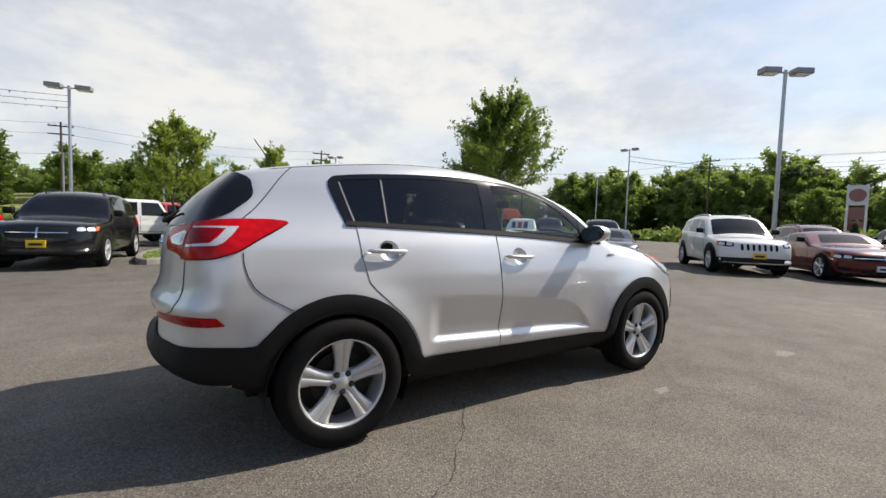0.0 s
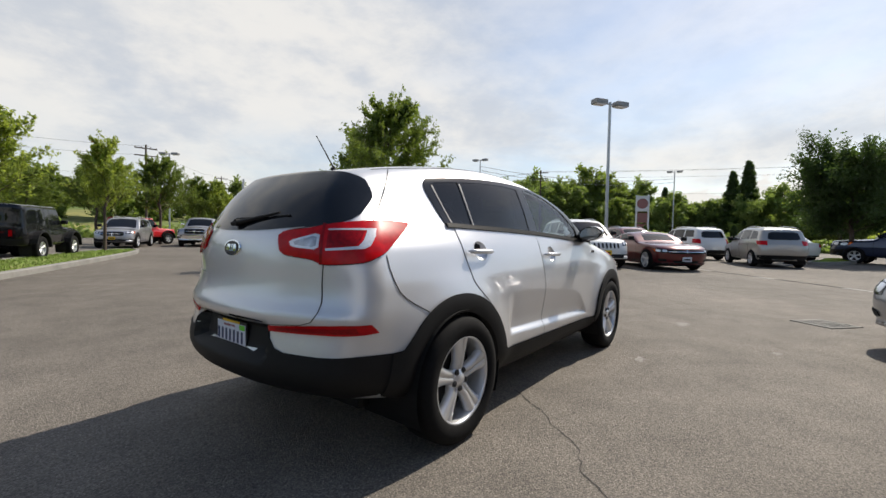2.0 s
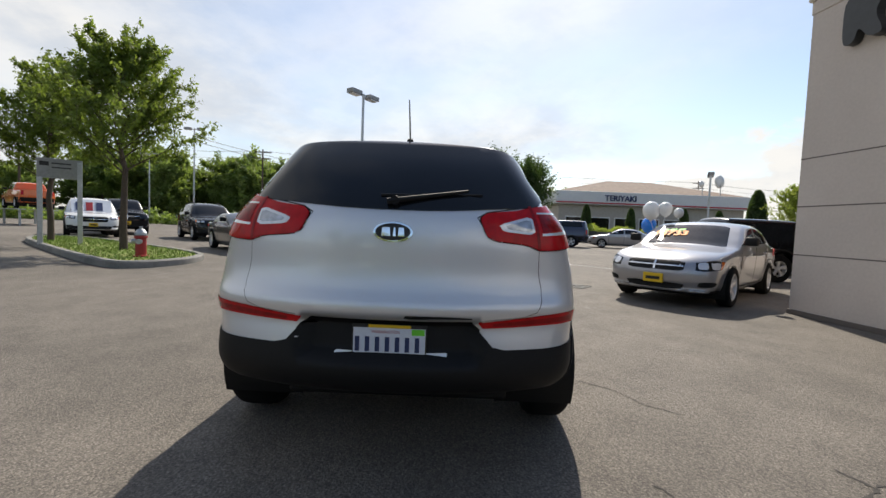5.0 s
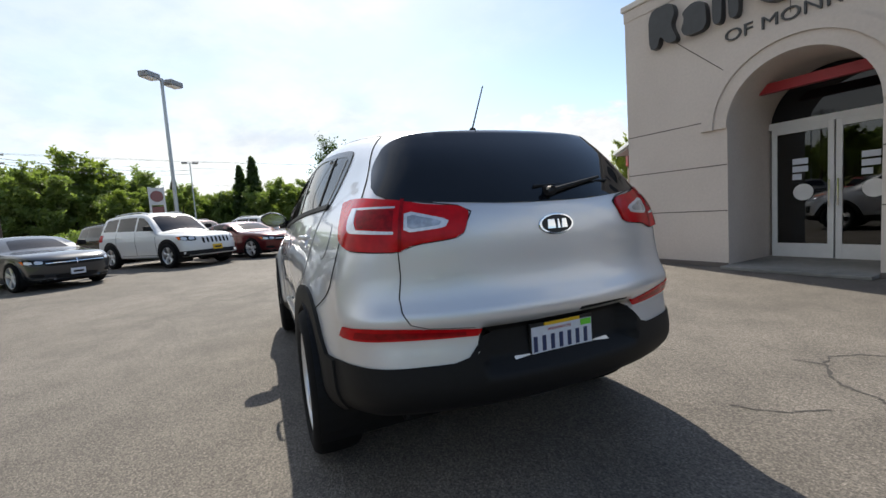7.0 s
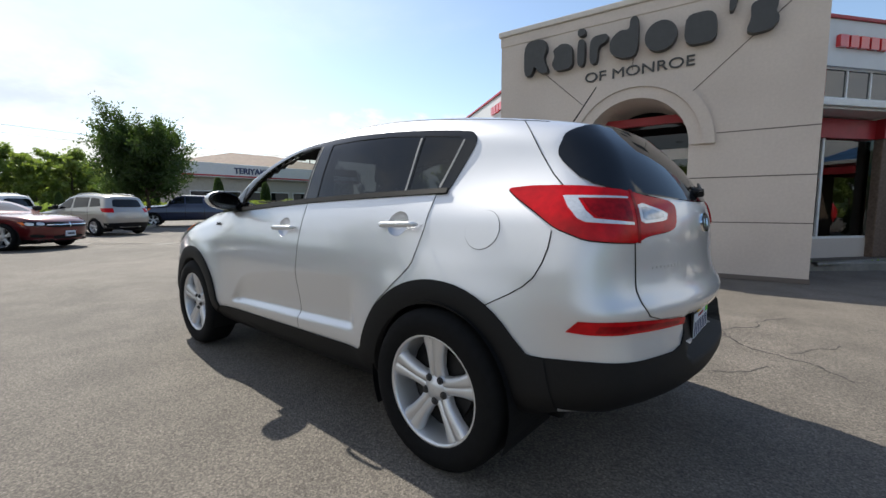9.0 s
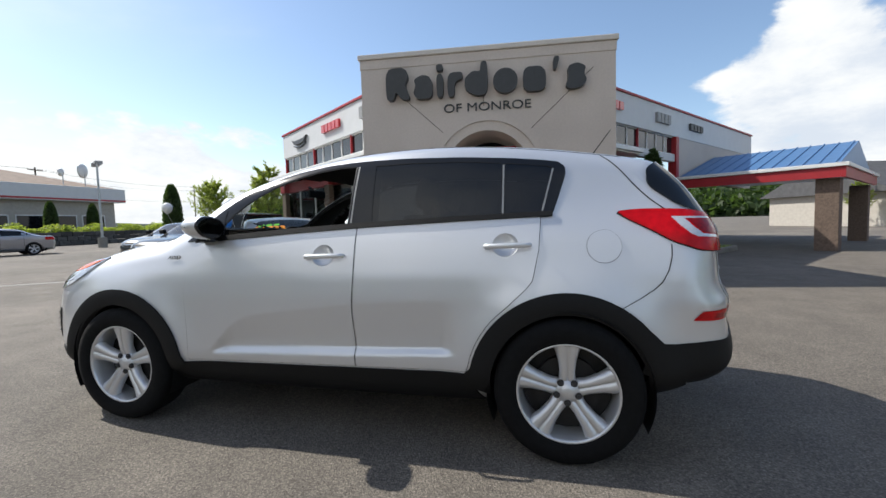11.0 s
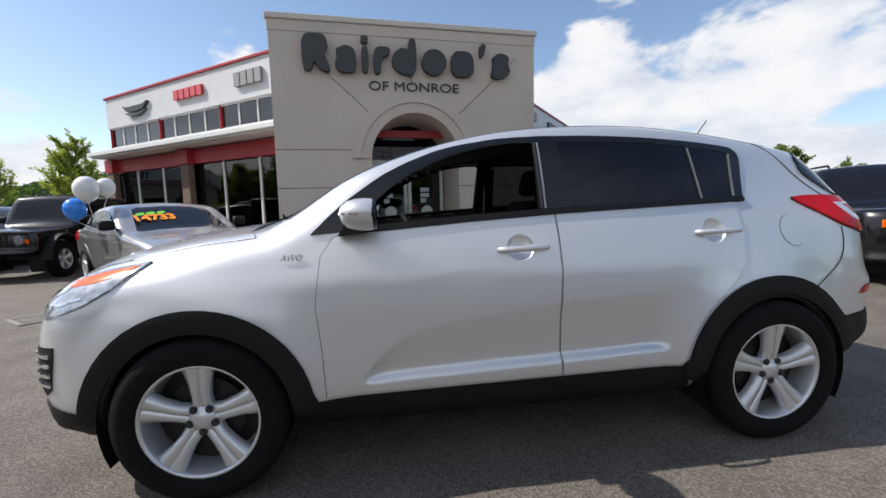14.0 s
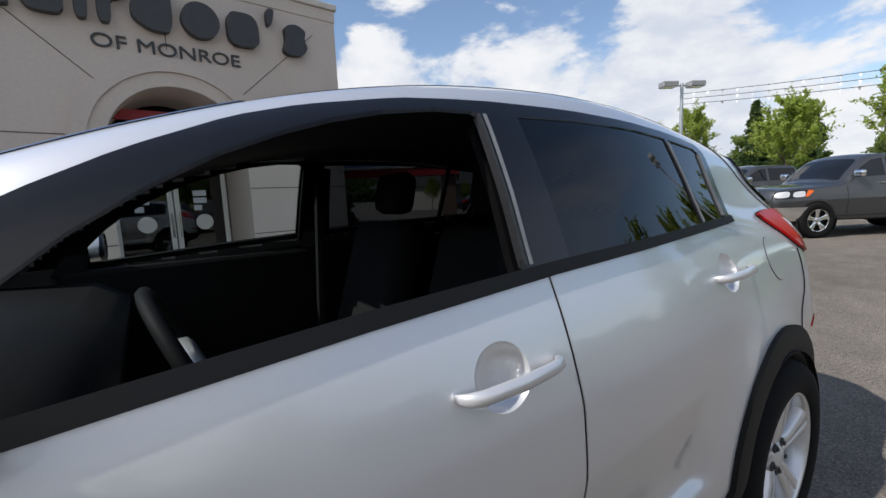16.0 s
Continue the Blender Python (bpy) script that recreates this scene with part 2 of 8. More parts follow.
M["crack"] = material("crack", (0.055, 0.050, 0.045), 0.95, grain=(40.0, 0.3))
M["stain"] = material("stain", (0.22, 0.205, 0.185), 0.9, grain=(30.0, 0.4))
M["line_paint"] = material("line_paint", (0.42, 0.41, 0.39), 0.85, grain=(20.0, 0.35))


def leaf_material(name, rgb, rgb2, vary=0.12):
    m = material(name, rgb, 0.55, vary=vary, blend=(rgb2, 0.8, 0.35, 0.65), grain=(6.0, 0.35))
    p = m.node_tree.nodes["Principled BSDF"]
    tr = m.node_tree.nodes.new("ShaderNodeBsdfTranslucent")
    mx = m.node_tree.nodes.new("ShaderNodeMixShader")
    mx.inputs[0].default_value = 0.5
    tr.inputs[0].default_value = (rgb[0] * 2.3, rgb[1] * 2.1, rgb[2] * 1.3, 1)
    m.node_tree.links.new(p.outputs[0], mx.inputs[1])
    m.node_tree.links.new(tr.outputs[0], mx.inputs[2])
    m.node_tree.links.new(mx.outputs[0], m.node_tree.nodes["Material Output"].inputs[0])
    return m


M["leaf_young"] = leaf_material("leaf_young", (0.20, 0.265, 0.055), (0.26, 0.31, 0.075))
M["leaf_green"] = leaf_material("leaf_green", (0.105, 0.155, 0.032), (0.15, 0.20, 0.045))
M["leaf_dark"] = leaf_material("leaf_dark", (0.036, 0.068, 0.019), (0.055, 0.092, 0.024))
M["leaf_far"] = leaf_material("leaf_far", (0.125, 0.185, 0.052), (0.20, 0.245, 0.08), 0.42)


def asphalt_material():
    m = bpy.data.materials.new("asphalt")
    m.use_nodes = True
    n, l = m.node_tree.nodes, m.node_tree.links
    p = n["Principled BSDF"]
    tc = n.new("ShaderNodeTexCoord")

    def tex(kind, scale, **kw):
        t = n.new(kind)
        t.inputs["Scale"].default_value = scale
        for k, v in kw.items():
            t.inputs[k].default_value = v
        l.new(tc.outputs["Object"], t.inputs["Vector"])
        return t

    def rng(src, a, b, c, d):
        r = n.new("ShaderNodeMapRange")
        for k, v in zip(("From Min", "From Max", "To Min", "To Max"), (a, b, c, d)):
            r.inputs[k].default_value = v
        l.new(src, r.inputs["Value"])
        return r.outputs[0]

    def mul(a, b):
        x = n.new("ShaderNodeMath")
        x.operation = "MULTIPLY"
        l.new(a, x.inputs[0])
        l.new(b, x.inputs[1])
        return x.outputs[0]

    wide = rng(tex("ShaderNodeTexNoise", 0.22, Detail=5.0).outputs[0], 0.3, 0.7, 0.78, 1.24)
    mid = rng(tex("ShaderNodeTexNoise", 2.3, Detail=6.0).outputs[0], 0.3, 0.7, 0.84, 1.16)
    fine = rng(tex("ShaderNodeTexNoise", 95.0, Detail=4.0).outputs[0], 0.32, 0.68, 0.62, 1.38)
    stone = tex("ShaderNodeTexVoronoi", 88.0)
    tone = n.new("ShaderNodeSeparateColor")
    l.new(stone.outputs["Color"], tone.inputs[0])
    chips = mul(rng(stone.outputs["Distance"], 0.10, 0.42, 1.15, 0.80), rng(tone.outputs[0], 0.0, 1.0, 0.76, 1.40))
    # hairline cracks
    warp = tex("ShaderNodeTexNoise", 1.1, Detail=5.0)
    add = n.new("ShaderNodeVectorMath")
    add.operation = "MULTIPLY_ADD"
    add.inputs[1].default_value = (0.9, 0.9, 0.9)
    l.new(warp.outputs["Color"], add.inputs[0])
    l.new(tc.outputs["Object"], add.inputs[2])
    crack = n.new("ShaderNodeTexVoronoi")
    crack.feature = "DISTANCE_TO_EDGE"
    crack.inputs["Scale"].default_value = 0.24
    l.new(add.outputs[0], crack.inputs["Vector"])
    line = rng(crack.outputs["Distance"], 0.003, 0.008, 0.88, 1.0)
    gate = rng(tex("ShaderNodeTexNoise", 0.35).outputs[0], 0.45, 0.6, 0.0, 1.0)
    mixf = n.new("ShaderNodeMix")
    mixf.data_type = "FLOAT"
    l.new(gate, mixf.inputs[0])
    mixf.inputs[2].default_value = 1.0
    l.new(line, mixf.inputs[3])
    val = mul(mul(mul(wide, mid), mul(fine, chips)), mixf.outputs[0])
    col = n.new("ShaderNodeMix")
    col.data_type, col.blend_type = "RGBA", "MULTIPLY"
    col.inputs[0].default_value = 1.0
    col.inputs[6].default_value = (0.157, 0.138, 0.117, 1)
    l.new(val, col.inputs[7])
    l.new(col.outputs[2], p.inputs["Base Color"])
    p.inputs["Roughness"].default_value = 0.82
    p.inputs["Specular IOR Level"].default_value = 0.35
    b = n.new("ShaderNodeBump")
    b.inputs["Strength"].default_value, b.inputs["Distance"].default_value = 0.7, 0.005
    l.new(mul(fine, chips), b.inputs["Height"])
    l.new(b.outputs[0], p.inputs["Normal"])
    return m


M["asphalt"] = asphalt_material()


# ---- mesh helpers ----
def mesh_object(name, verts, faces, mats, parent=None, label="", smooth=False, normals=None, indices=None):
    me = bpy.data.meshes.new(name)
    me.from_pydata([tuple(v) for v in verts], [], [tuple(int(i) for i in f) for f in faces])
    for m in mats if isinstance(mats, (list, tuple)) else [mats]:
        me.materials.append(m)
    if indices is not None:
        me.polygons.foreach_set("material_index", indices)
    if smooth or normals is not None:
        me.polygons.foreach_set("use_smooth", [True] * len(me.polygons))
    if normals is not None:
        me.normals_split_custom_set_from_vertices([tuple(v) for v in normals])
    me.update()
    ob = new(name, me)
    if parent is not None:
        ob.parent = parent
    if label:
        ob["label"] = label
    return ob


def part(name, bm, mat, parent=None, label="", smooth=False):
    """Links a bmesh as one mesh object under a thing or a part."""
    me = bpy.data.meshes.new(name)
    bmesh.ops.recalc_face_normals(bm, faces=bm.faces)
    bm.to_mesh(me)
    bm.free()
    me.materials.append(mat)
    if smooth:
        me.polygons.foreach_set("use_smooth", [True] * len(me.polygons))
    ob = new(name, me)
    if parent is not None:
        ob.parent = parent
    if label:
        ob["label"] = label
    return ob


def thing(name, m, label, category, group="", kind=""):
    e = new(name)
    e.empty_display_size = 0.2
    e.matrix_basis = m
    return tagged(e, label, category, group, kind)


def box(bm, lo, hi, bevel=0.0, m=None):
    """An axis-aligned block, its edges bevelled, set through the matrix m."""
    r = bmesh.ops.create_cube(bm, size=1.0)
    c, s = [(a + b) / 2 for a, b in zip(lo, hi)], [b - a for a, b in zip(lo, hi)]
    for v in r["verts"]:
        v.co = Vector((v.co.x * s[0] + c[0], v.co.y * s[1] + c[1], v.co.z * s[2] + c[2]))
    if bevel:
        edges = list({e for v in r["verts"] for e in v.link_edges})
        out = bmesh.ops.bevel(bm, geom=edges, offset=bevel, segments=2, affect="EDGES", profile=0.5)
        verts = {v for f in out["faces"] for v in f.verts} | {v for v in r["verts"] if v.is_valid}
    else:
        verts = set(r["verts"])
    if m is not None:
        for v in verts:
            v.co = m @ v.co
    return verts


def block(name, lo, hi, mat, parent=None, bevel=0.0, label="", m=None):
    bm = bmesh.new()
    box(bm, lo, hi, bevel, m)
    return part(name, bm, mat, parent, label)


def tube(bm, a, b, r1, r2=None, seg=12, caps=True):
    a, b = Vector(a), Vector(b)
    r2 = r1 if r2 is None else r2
    out = bmesh.ops.create_cone(bm, cap_ends=caps, segments=seg, radius1=r1, radius2=r2, depth=(b - a).length)
    m = Matrix.Translation((a + b) / 2) @ (b - a).to_track_quat("Z", "Y").to_matrix().to_4x4()
    for v in out["verts"]:
        v.co = m @ v.co
    return out["verts"]


def lathe(bm, profile, seg=32, axis="Z", closed=False):
    """Turns a profile of (radius, height) round an axis."""
    rings = []
    for r, h in profile:
        ring = []
        for i in range(seg):
            a = 2 * math.pi * i / seg
            c, s = r * math.cos(a), r * math.sin(a)
            ring.append(bm.verts.new({"Z": (c, s, h), "Y": (c, h, s), "X": (h, c, s)}[axis]))
        rings.append(ring)
    pairs = list(zip(rings, rings[1:])) + ([(rings[-1], rings[0])] if closed else [])
    for p, q in pairs:
        for i in range(seg):
            j = (i + 1) % seg
            bm.faces.new((p[i], p[j], q[j], q[i]))
    return rings


def prism(bm, outline, lo, hi, plane="xz"):
    """A flat outline given depth along the axis that it lacks."""
    def at(u, v, d):
        return {"xz": (u, d, v), "yz": (d, u, v), "xy": (u, v, d)}[plane]
    a = [bm.verts.new(at(u, v, lo)) for u, v in outline]
    b = [bm.verts.new(at(u, v, hi)) for u, v in outline]
    n = len(outline)
    bm.faces.new(a)
    bm.faces.new(b[::-1])
    for i in range(n):
        j = (i + 1) % n
        bm.faces.new((a[i], b[i], b[j], a[j]))


def sweep(bm, pts, radii, seg=8, caps=True):
    """A bent round bar through the points, in one piece."""
    pts = [Vector(p) for p in pts]
    radii = [radii] * len(pts) if isinstance(radii, (int, float)) else radii
    rows = []
    for i, p in enumerate(pts):
        d = (pts[min(i + 1, len(pts) - 1)] - pts[max(i - 1, 0)]).normalized()
        a = d.cross(Vector((0, 0, 1)) if abs(d.z) < 0.95 else Vector((1, 0, 0))).normalized()
        b = d.cross(a)
        rows.append([bm.verts.new(p + (a * math.cos(t) + b * math.sin(t)) * radii[i]) for t in np.linspace(0, 2 * math.pi, seg + 1)[:-1]])
    for p, q in zip(rows, rows[1:]):
        for k in range(seg):
            bm.faces.new((p[k], p[(k + 1) % seg], q[(k + 1) % seg], q[k]))
    if caps:
        bm.faces.new(rows[0][::-1])
        bm.faces.new(rows[-1])


def lettering(text, size, deep, mat, parent, m, name="letters", bold=0.0, lean=0.0):
    cu = bpy.data.curves.new(name, "FONT")
    cu.body, cu.size, cu.extrude, cu.align_x, cu.offset, cu.shear = text, size, deep, "CENTER", bold, lean
    tmp = new(name + "_tmp", cu)
    bpy.context.view_layer.update()
    me = bpy.data.meshes.new_from_object(tmp.evaluated_get(bpy.context.evaluated_depsgraph_get()))
    bpy.data.objects.remove(tmp)
    me.materials.clear()
    me.materials.append(mat)
    ob = new(name, me)
    ob.parent = parent
    ob.matrix_basis = m
    return ob


# ---- car bodies: a solid from a side outline, a width and a bowed nose and tail ----
from mathutils.geometry import delaunay_2d_cdt


def smooth_loop(pts, n=6):
    """A closed curve through the points (Catmull-Rom)."""
    p = np.array(pts, float)
    out = []
    for i in range(len(p)):
        a, b, c, d = p[i - 1], p[i], p[(i + 1) % len(p)], p[(i + 2) % len(p)]
        for k in range(n):
            t = k / n
            out.append(0.5 * (2 * b + (c - a) * t + (2 * a - 5 * b + 4 * c - d) * t * t + (3 * b - a - 3 * c + d) * t**3))
    return np.array(out)


def rounded(pts, times=2, cut=0.25):
    """An outline with its corners cut back again and again."""
    p = np.array(pts, float)
    for _ in range(times):
        q = np.roll(p, -1, 0)
        p = np.stack([p + (q - p) * cut, q + (p - q) * cut], 1).reshape(-1, 2)
    return p


def inside(poly, x, y):
    poly = np.asarray(poly)
    r = np.zeros(np.shape(x), bool)
    for (x0, y0), (x1, y1) in zip(poly, np.roll(poly, -1, 0)):
        hit = (y0 > y) != (y1 > y)
        r ^= hit & (x < (x1 - x0) * (y - y0) / (y1 - y0 + 1e-12) + x0)
    return r


def step(a, b, v):
    t = np.clip((v - a) / (b - a), 0, 1)
    return t * t * (3 - 2 * t)


class Solid:
    def __init__(self, outline, width, bow_rear, bow_front, crown=0.05, edge=0.14, smooth=5, power=2.3, flat=0.0, cell=0.02, dent=None, level=0.0):
        self.power, self.flat, self.CELL, self.dent, self.level = power, flat, cell, dent, level
        self.width, self.bows, self.crown, self.edge = width, (bow_rear, bow_front), crown, edge
        loop = smooth_loop(outline, smooth)
        self.lo, self.hi = loop.min(0), loop.max(0)
        self.org = self.lo - 0.6
        nx, nz = (np.ceil((self.hi - self.lo + 1.2) / self.CELL)).astype(int)
        gx, gz = np.meshgrid(self.org[0] + np.arange(nx) * self.CELL, self.org[1] + np.arange(nz) * self.CELL, indexing="ij")
        best = np.full(gx.shape, 1e9)
        for a, b in zip(loop, np.roll(loop, -1, 0)):
            d = b - a
            t = np.clip(((gx - a[0]) * d[0] + (gz - a[1]) * d[1]) / (d @ d + 1e-12), 0, 1)
            best = np.minimum(best, (gx - a[0] - t * d[0]) ** 2 + (gz - a[1] - t * d[1]) ** 2)
        g = np.sqrt(best) * np.where(inside(loop, gx, gz), -1, 1)
        for _ in range(2 if cell > 0.015 else 10):
            g[1:-1, 1:-1] = (4 * g[1:-1, 1:-1] + g[2:, 1:-1] + g[:-2, 1:-1] + g[1:-1, 2:] + g[1:-1, :-2]) / 8
        self.grid = g

    def side(self, x, z):
        u, v = (x - self.org[0]) / self.CELL, (z - self.org[1]) / self.CELL
        u, v = np.clip(u, 0, self.grid.shape[0] - 1.001), np.clip(v, 0, self.grid.shape[1] - 1.001)
        i, j = u.astype(int), v.astype(int)
        a, b = u - i, v - j
        g = self.grid
        return (g[i, j] * (1 - a) + g[i + 1, j] * a) * (1 - b) + (g[i, j + 1] * (1 - a) + g[i + 1, j + 1] * a) * b

    def f(self, p):
        x, y, z = p[..., 0], np.abs(p[..., 1]), p[..., 2]
        br, bf = self.bows
        xe = x - br * (y / 0.8) ** self.power * step(0.4, 1.7, -x) + bf * (y / 0.8) ** self.power * step(0.4, 1.7, x) * (1 - self.flat * step(1.0, 1.22, z))
        if self.dent is not None:
            xe = xe - self.dent(x, y, z)
        ze = z + self.crown * (y / 0.6) ** 2 * step(0.75, 1.25, z) * (1 - self.level * step(1.15, 1.40, z))
        a, b, k = self.side(xe, ze), y - self.width(x, z), self.edge
        h = np.maximum(k - np.abs(a - b), 0) / k
        return np.maximum(a, b) + h * h * k / 4

    def meet(self, inner, outer):
        lo, hi = np.zeros(len(inner)), np.ones(len(inner))
        d = outer - inner
        for _ in range(26):
            m = (lo + hi) / 2
            out = self.f(inner + d * m[:, None]) > 0
            hi, lo = np.where(out, m, hi), np.where(out, lo, m)
        return inner + d * ((lo + hi) / 2)[:, None]

    def normal(self, p, e=None):
        e = e or self.CELL
        g = np.stack([self.f(p + e * np.eye(3)[i]) - self.f(p - e * np.eye(3)[i]) for i in range(3)], -1)
        return g / np.maximum(np.linalg.norm(g, axis=-1, keepdims=True), 1e-9)

    def shell(self, name, mat, parent, cell=0.03, drop=None, label="", inset=0.0, flip=False):
        """The whole skin as one mesh of quads; drop(centres) tells which to leave out."""
        lo = np.array([self.lo[0] - 0.15, -1.15, self.lo[1] - 0.1])
        hi = np.array([self.hi[0] + 0.15, 1.15, self.hi[1] + 0.12])
        mid = np.array([(lo[0] + hi[0]) / 2, 0, 0.66])
        shrink = np.array([0.80, 0.40, 0.12])
        verts, faces, seen = [], [], {}
        n = np.maximum((np.array([hi[0] - lo[0], 2.0, 1.75]) / cell).astype(int), 4)
        for ax in range(3):
            u, v = [i for i in range(3) if i != ax]
            for end in (0, 1):
                ids = np.zeros((n[u] + 1, n[v] + 1), int)
                for i in range(n[u] + 1):
                    for j in range(n[v] + 1):
                        key = [0, 0, 0]
                        key[ax], key[u], key[v] = end * n[ax], i, j
                        key = tuple(key)
                        if key not in seen:
                            seen[key] = len(verts)
                            verts.append([lo[k] + (hi[k] - lo[k]) * key[k] / n[k] for k in range(3)])
                        ids[i, j] = seen[key]
                a, b, c, d = ids[:-1, :-1].ravel(), ids[1:, :-1].ravel(), ids[1:, 1:].ravel(), ids[:-1, 1:].ravel()
                q = np.stack([a, b, c, d], 1)
                if (end == 1) == (ax == 1):
                    q = q[:, ::-1]
                faces.append(q)
        outer, faces = np.array(verts), np.concatenate(faces)
        p = self.meet(mid + (outer - mid) * shrink, outer)
        nm = self.normal(p)
        p = p - inset * nm
        if drop is not None:
            faces = faces[~drop(p[faces].mean(1))]
        used, inv = np.unique(faces.ravel(), return_inverse=True)
        faces = inv.reshape(-1, 4)
        if flip:
            faces, nm = faces[:, ::-1], -nm
        return mesh_object(name, p[used], faces, mat, parent, label, normals=nm[used])

    def place(self, uv, mode):
        """Where points of a drawing lie on the skin. mode: left, right (x, z); top (x, y); back, front (y, z); tail, nose (degrees round, z)."""
        u, v, o = uv[:, 0], uv[:, 1], np.zeros(len(uv))
        if mode in ("left", "right"):
            s = 1 if mode == "left" else -1
            i, e = (u, o + 0.02 * s, v), (u, o + 1.3 * s, v)
        elif mode == "top":
            i, e = (u, v, o + 0.62), (u, v, o + 2.4)
        elif mode == "back":
            i, e = (o - 1.2, u, v), (o + self.lo[0] - 0.3, u, v)
        elif mode == "front":
            i, e = (o + 1.2, u, v), (o + self.hi[0] + 0.3, u, v)
        else:
            c, s = (-1.2, -1) if mode == "tail" else (1.2, 1)
            a = np.radians(u)
            i, e = (o + c, o, v), (c + s * 2.2 * np.cos(a), 2.2 * np.sin(a), v)
        return self.meet(np.stack(i, 1), np.stack(e, 1))

    def patch(self, name, outline, mode, mat, parent, lift=0.003, depth=0.006, res=0.03, holes=(), label=""):
        """A piece of the skin cut out by a drawn outline, lifted off it, with a rim of that depth."""
        k = np.array([0.0157, 1.0]) if mode in ("tail", "nose") else np.ones(2)
        loops, pts, edges = [np.asarray(o, float) * k for o in (outline, *holes)], [], []
        for lp in loops:
            run = []
            for a, b in zip(lp, np.roll(lp, -1, 0)):
                m = max(1, int(np.ceil(np.linalg.norm(b - a) / res)))
                run += [a + (b - a) * t / m for t in range(m)]
            s = len(pts)
            edges += [(s + i, s + (i + 1) % len(run)) for i in range(len(run))]
            pts += run
        rim = np.array(pts)
        lo, hi = rim.min(0), rim.max(0)
        gx, gy = np.meshgrid(np.arange(lo[0] + res / 2, hi[0], res), np.arange(lo[1] + res / 2, hi[1], res * 0.9))
        gx[::2] += res / 2
        grid = np.stack([gx.ravel(), gy.ravel()], 1)
        ok = inside(loops[0], grid[:, 0], grid[:, 1])
        for h in loops[1:]:
            ok &= ~inside(h, grid[:, 0], grid[:, 1])
        grid = grid[ok]
        if len(grid):
            d = np.min([np.hypot(*(grid - r).T) for r in rim], 0)
            grid = grid[d > res * 0.45]
        cdt = delaunay_2d_cdt([Vector(p) for p in [*rim, *grid]], edges, [], 1, 1e-6)
        v2 = np.array([tuple(v) for v in cdt[0]])
        tri = np.array([f for f in cdt[2] if len(f) == 3])
        c = v2[tri].mean(1)
        ok = inside(loops[0], c[:, 0], c[:, 1])
        for h in loops[1:]:
            ok &= ~inside(h, c[:, 0], c[:, 1])
        tri = tri[ok]
        p = self.place(v2 / k, mode)
        nm = self.normal(p)
        face_n = np.cross(p[tri[:, 1]] - p[tri[:, 0]], p[tri[:, 2]] - p[tri[:, 0]])
        bad = (face_n * nm[tri[:, 0]]).sum(1) < 0
        tri[bad] = tri[bad][:, ::-1]
        count = {}
        for t in tri:
            for a, b in ((t[0], t[1]), (t[1], t[2]), (t[2], t[0])):
                count[(a, b)] = 1
        border = [(a, b) for a, b in count if (b, a) not in count]
        ids = {}
        top, low, faces = p + lift * nm, [], [tuple(t) for t in tri]
        for a, b in border:
            for q in (a, b):
                if q not in ids:
                    ids[q] = len(p) + len(low)
                    low.append(q)
            faces.append((b, a, ids[a], ids[b]))
        verts = np.concatenate([top, p[low] + (lift - depth) * nm[low]])
        return mesh_object(name, verts, faces, mat, parent, label, normals=np.concatenate([nm, nm[low]]))


def grown(outline, by):
    """An outline moved outwards by a distance."""
    p = np.asarray(outline, float)
    area = 0.5 * np.sum(p[:, 0] * np.roll(p[:, 1], -1) - np.roll(p[:, 0], -1) * p[:, 1])
    e = np.roll(p, -1, 0) - p
    n = np.stack([e[:, 1], -e[:, 0]], 1) / np.maximum(np.linalg.norm(e, axis=1, keepdims=True), 1e-9) * np.sign(area)
    m = n + np.roll(n, 1, 0)
    m /= np.maximum((m * m).sum(1, keepdims=True) / 2, 0.35)
    return p + by * m


def arc(cx, cz, r, a0, a1, n=14):
    return [(cx + r * math.cos(radians(a0 + (a1 - a0) * i / n)), cz + r * math.sin(radians(a0 + (a1 - a0) * i / n))) for i in range(n + 1)]


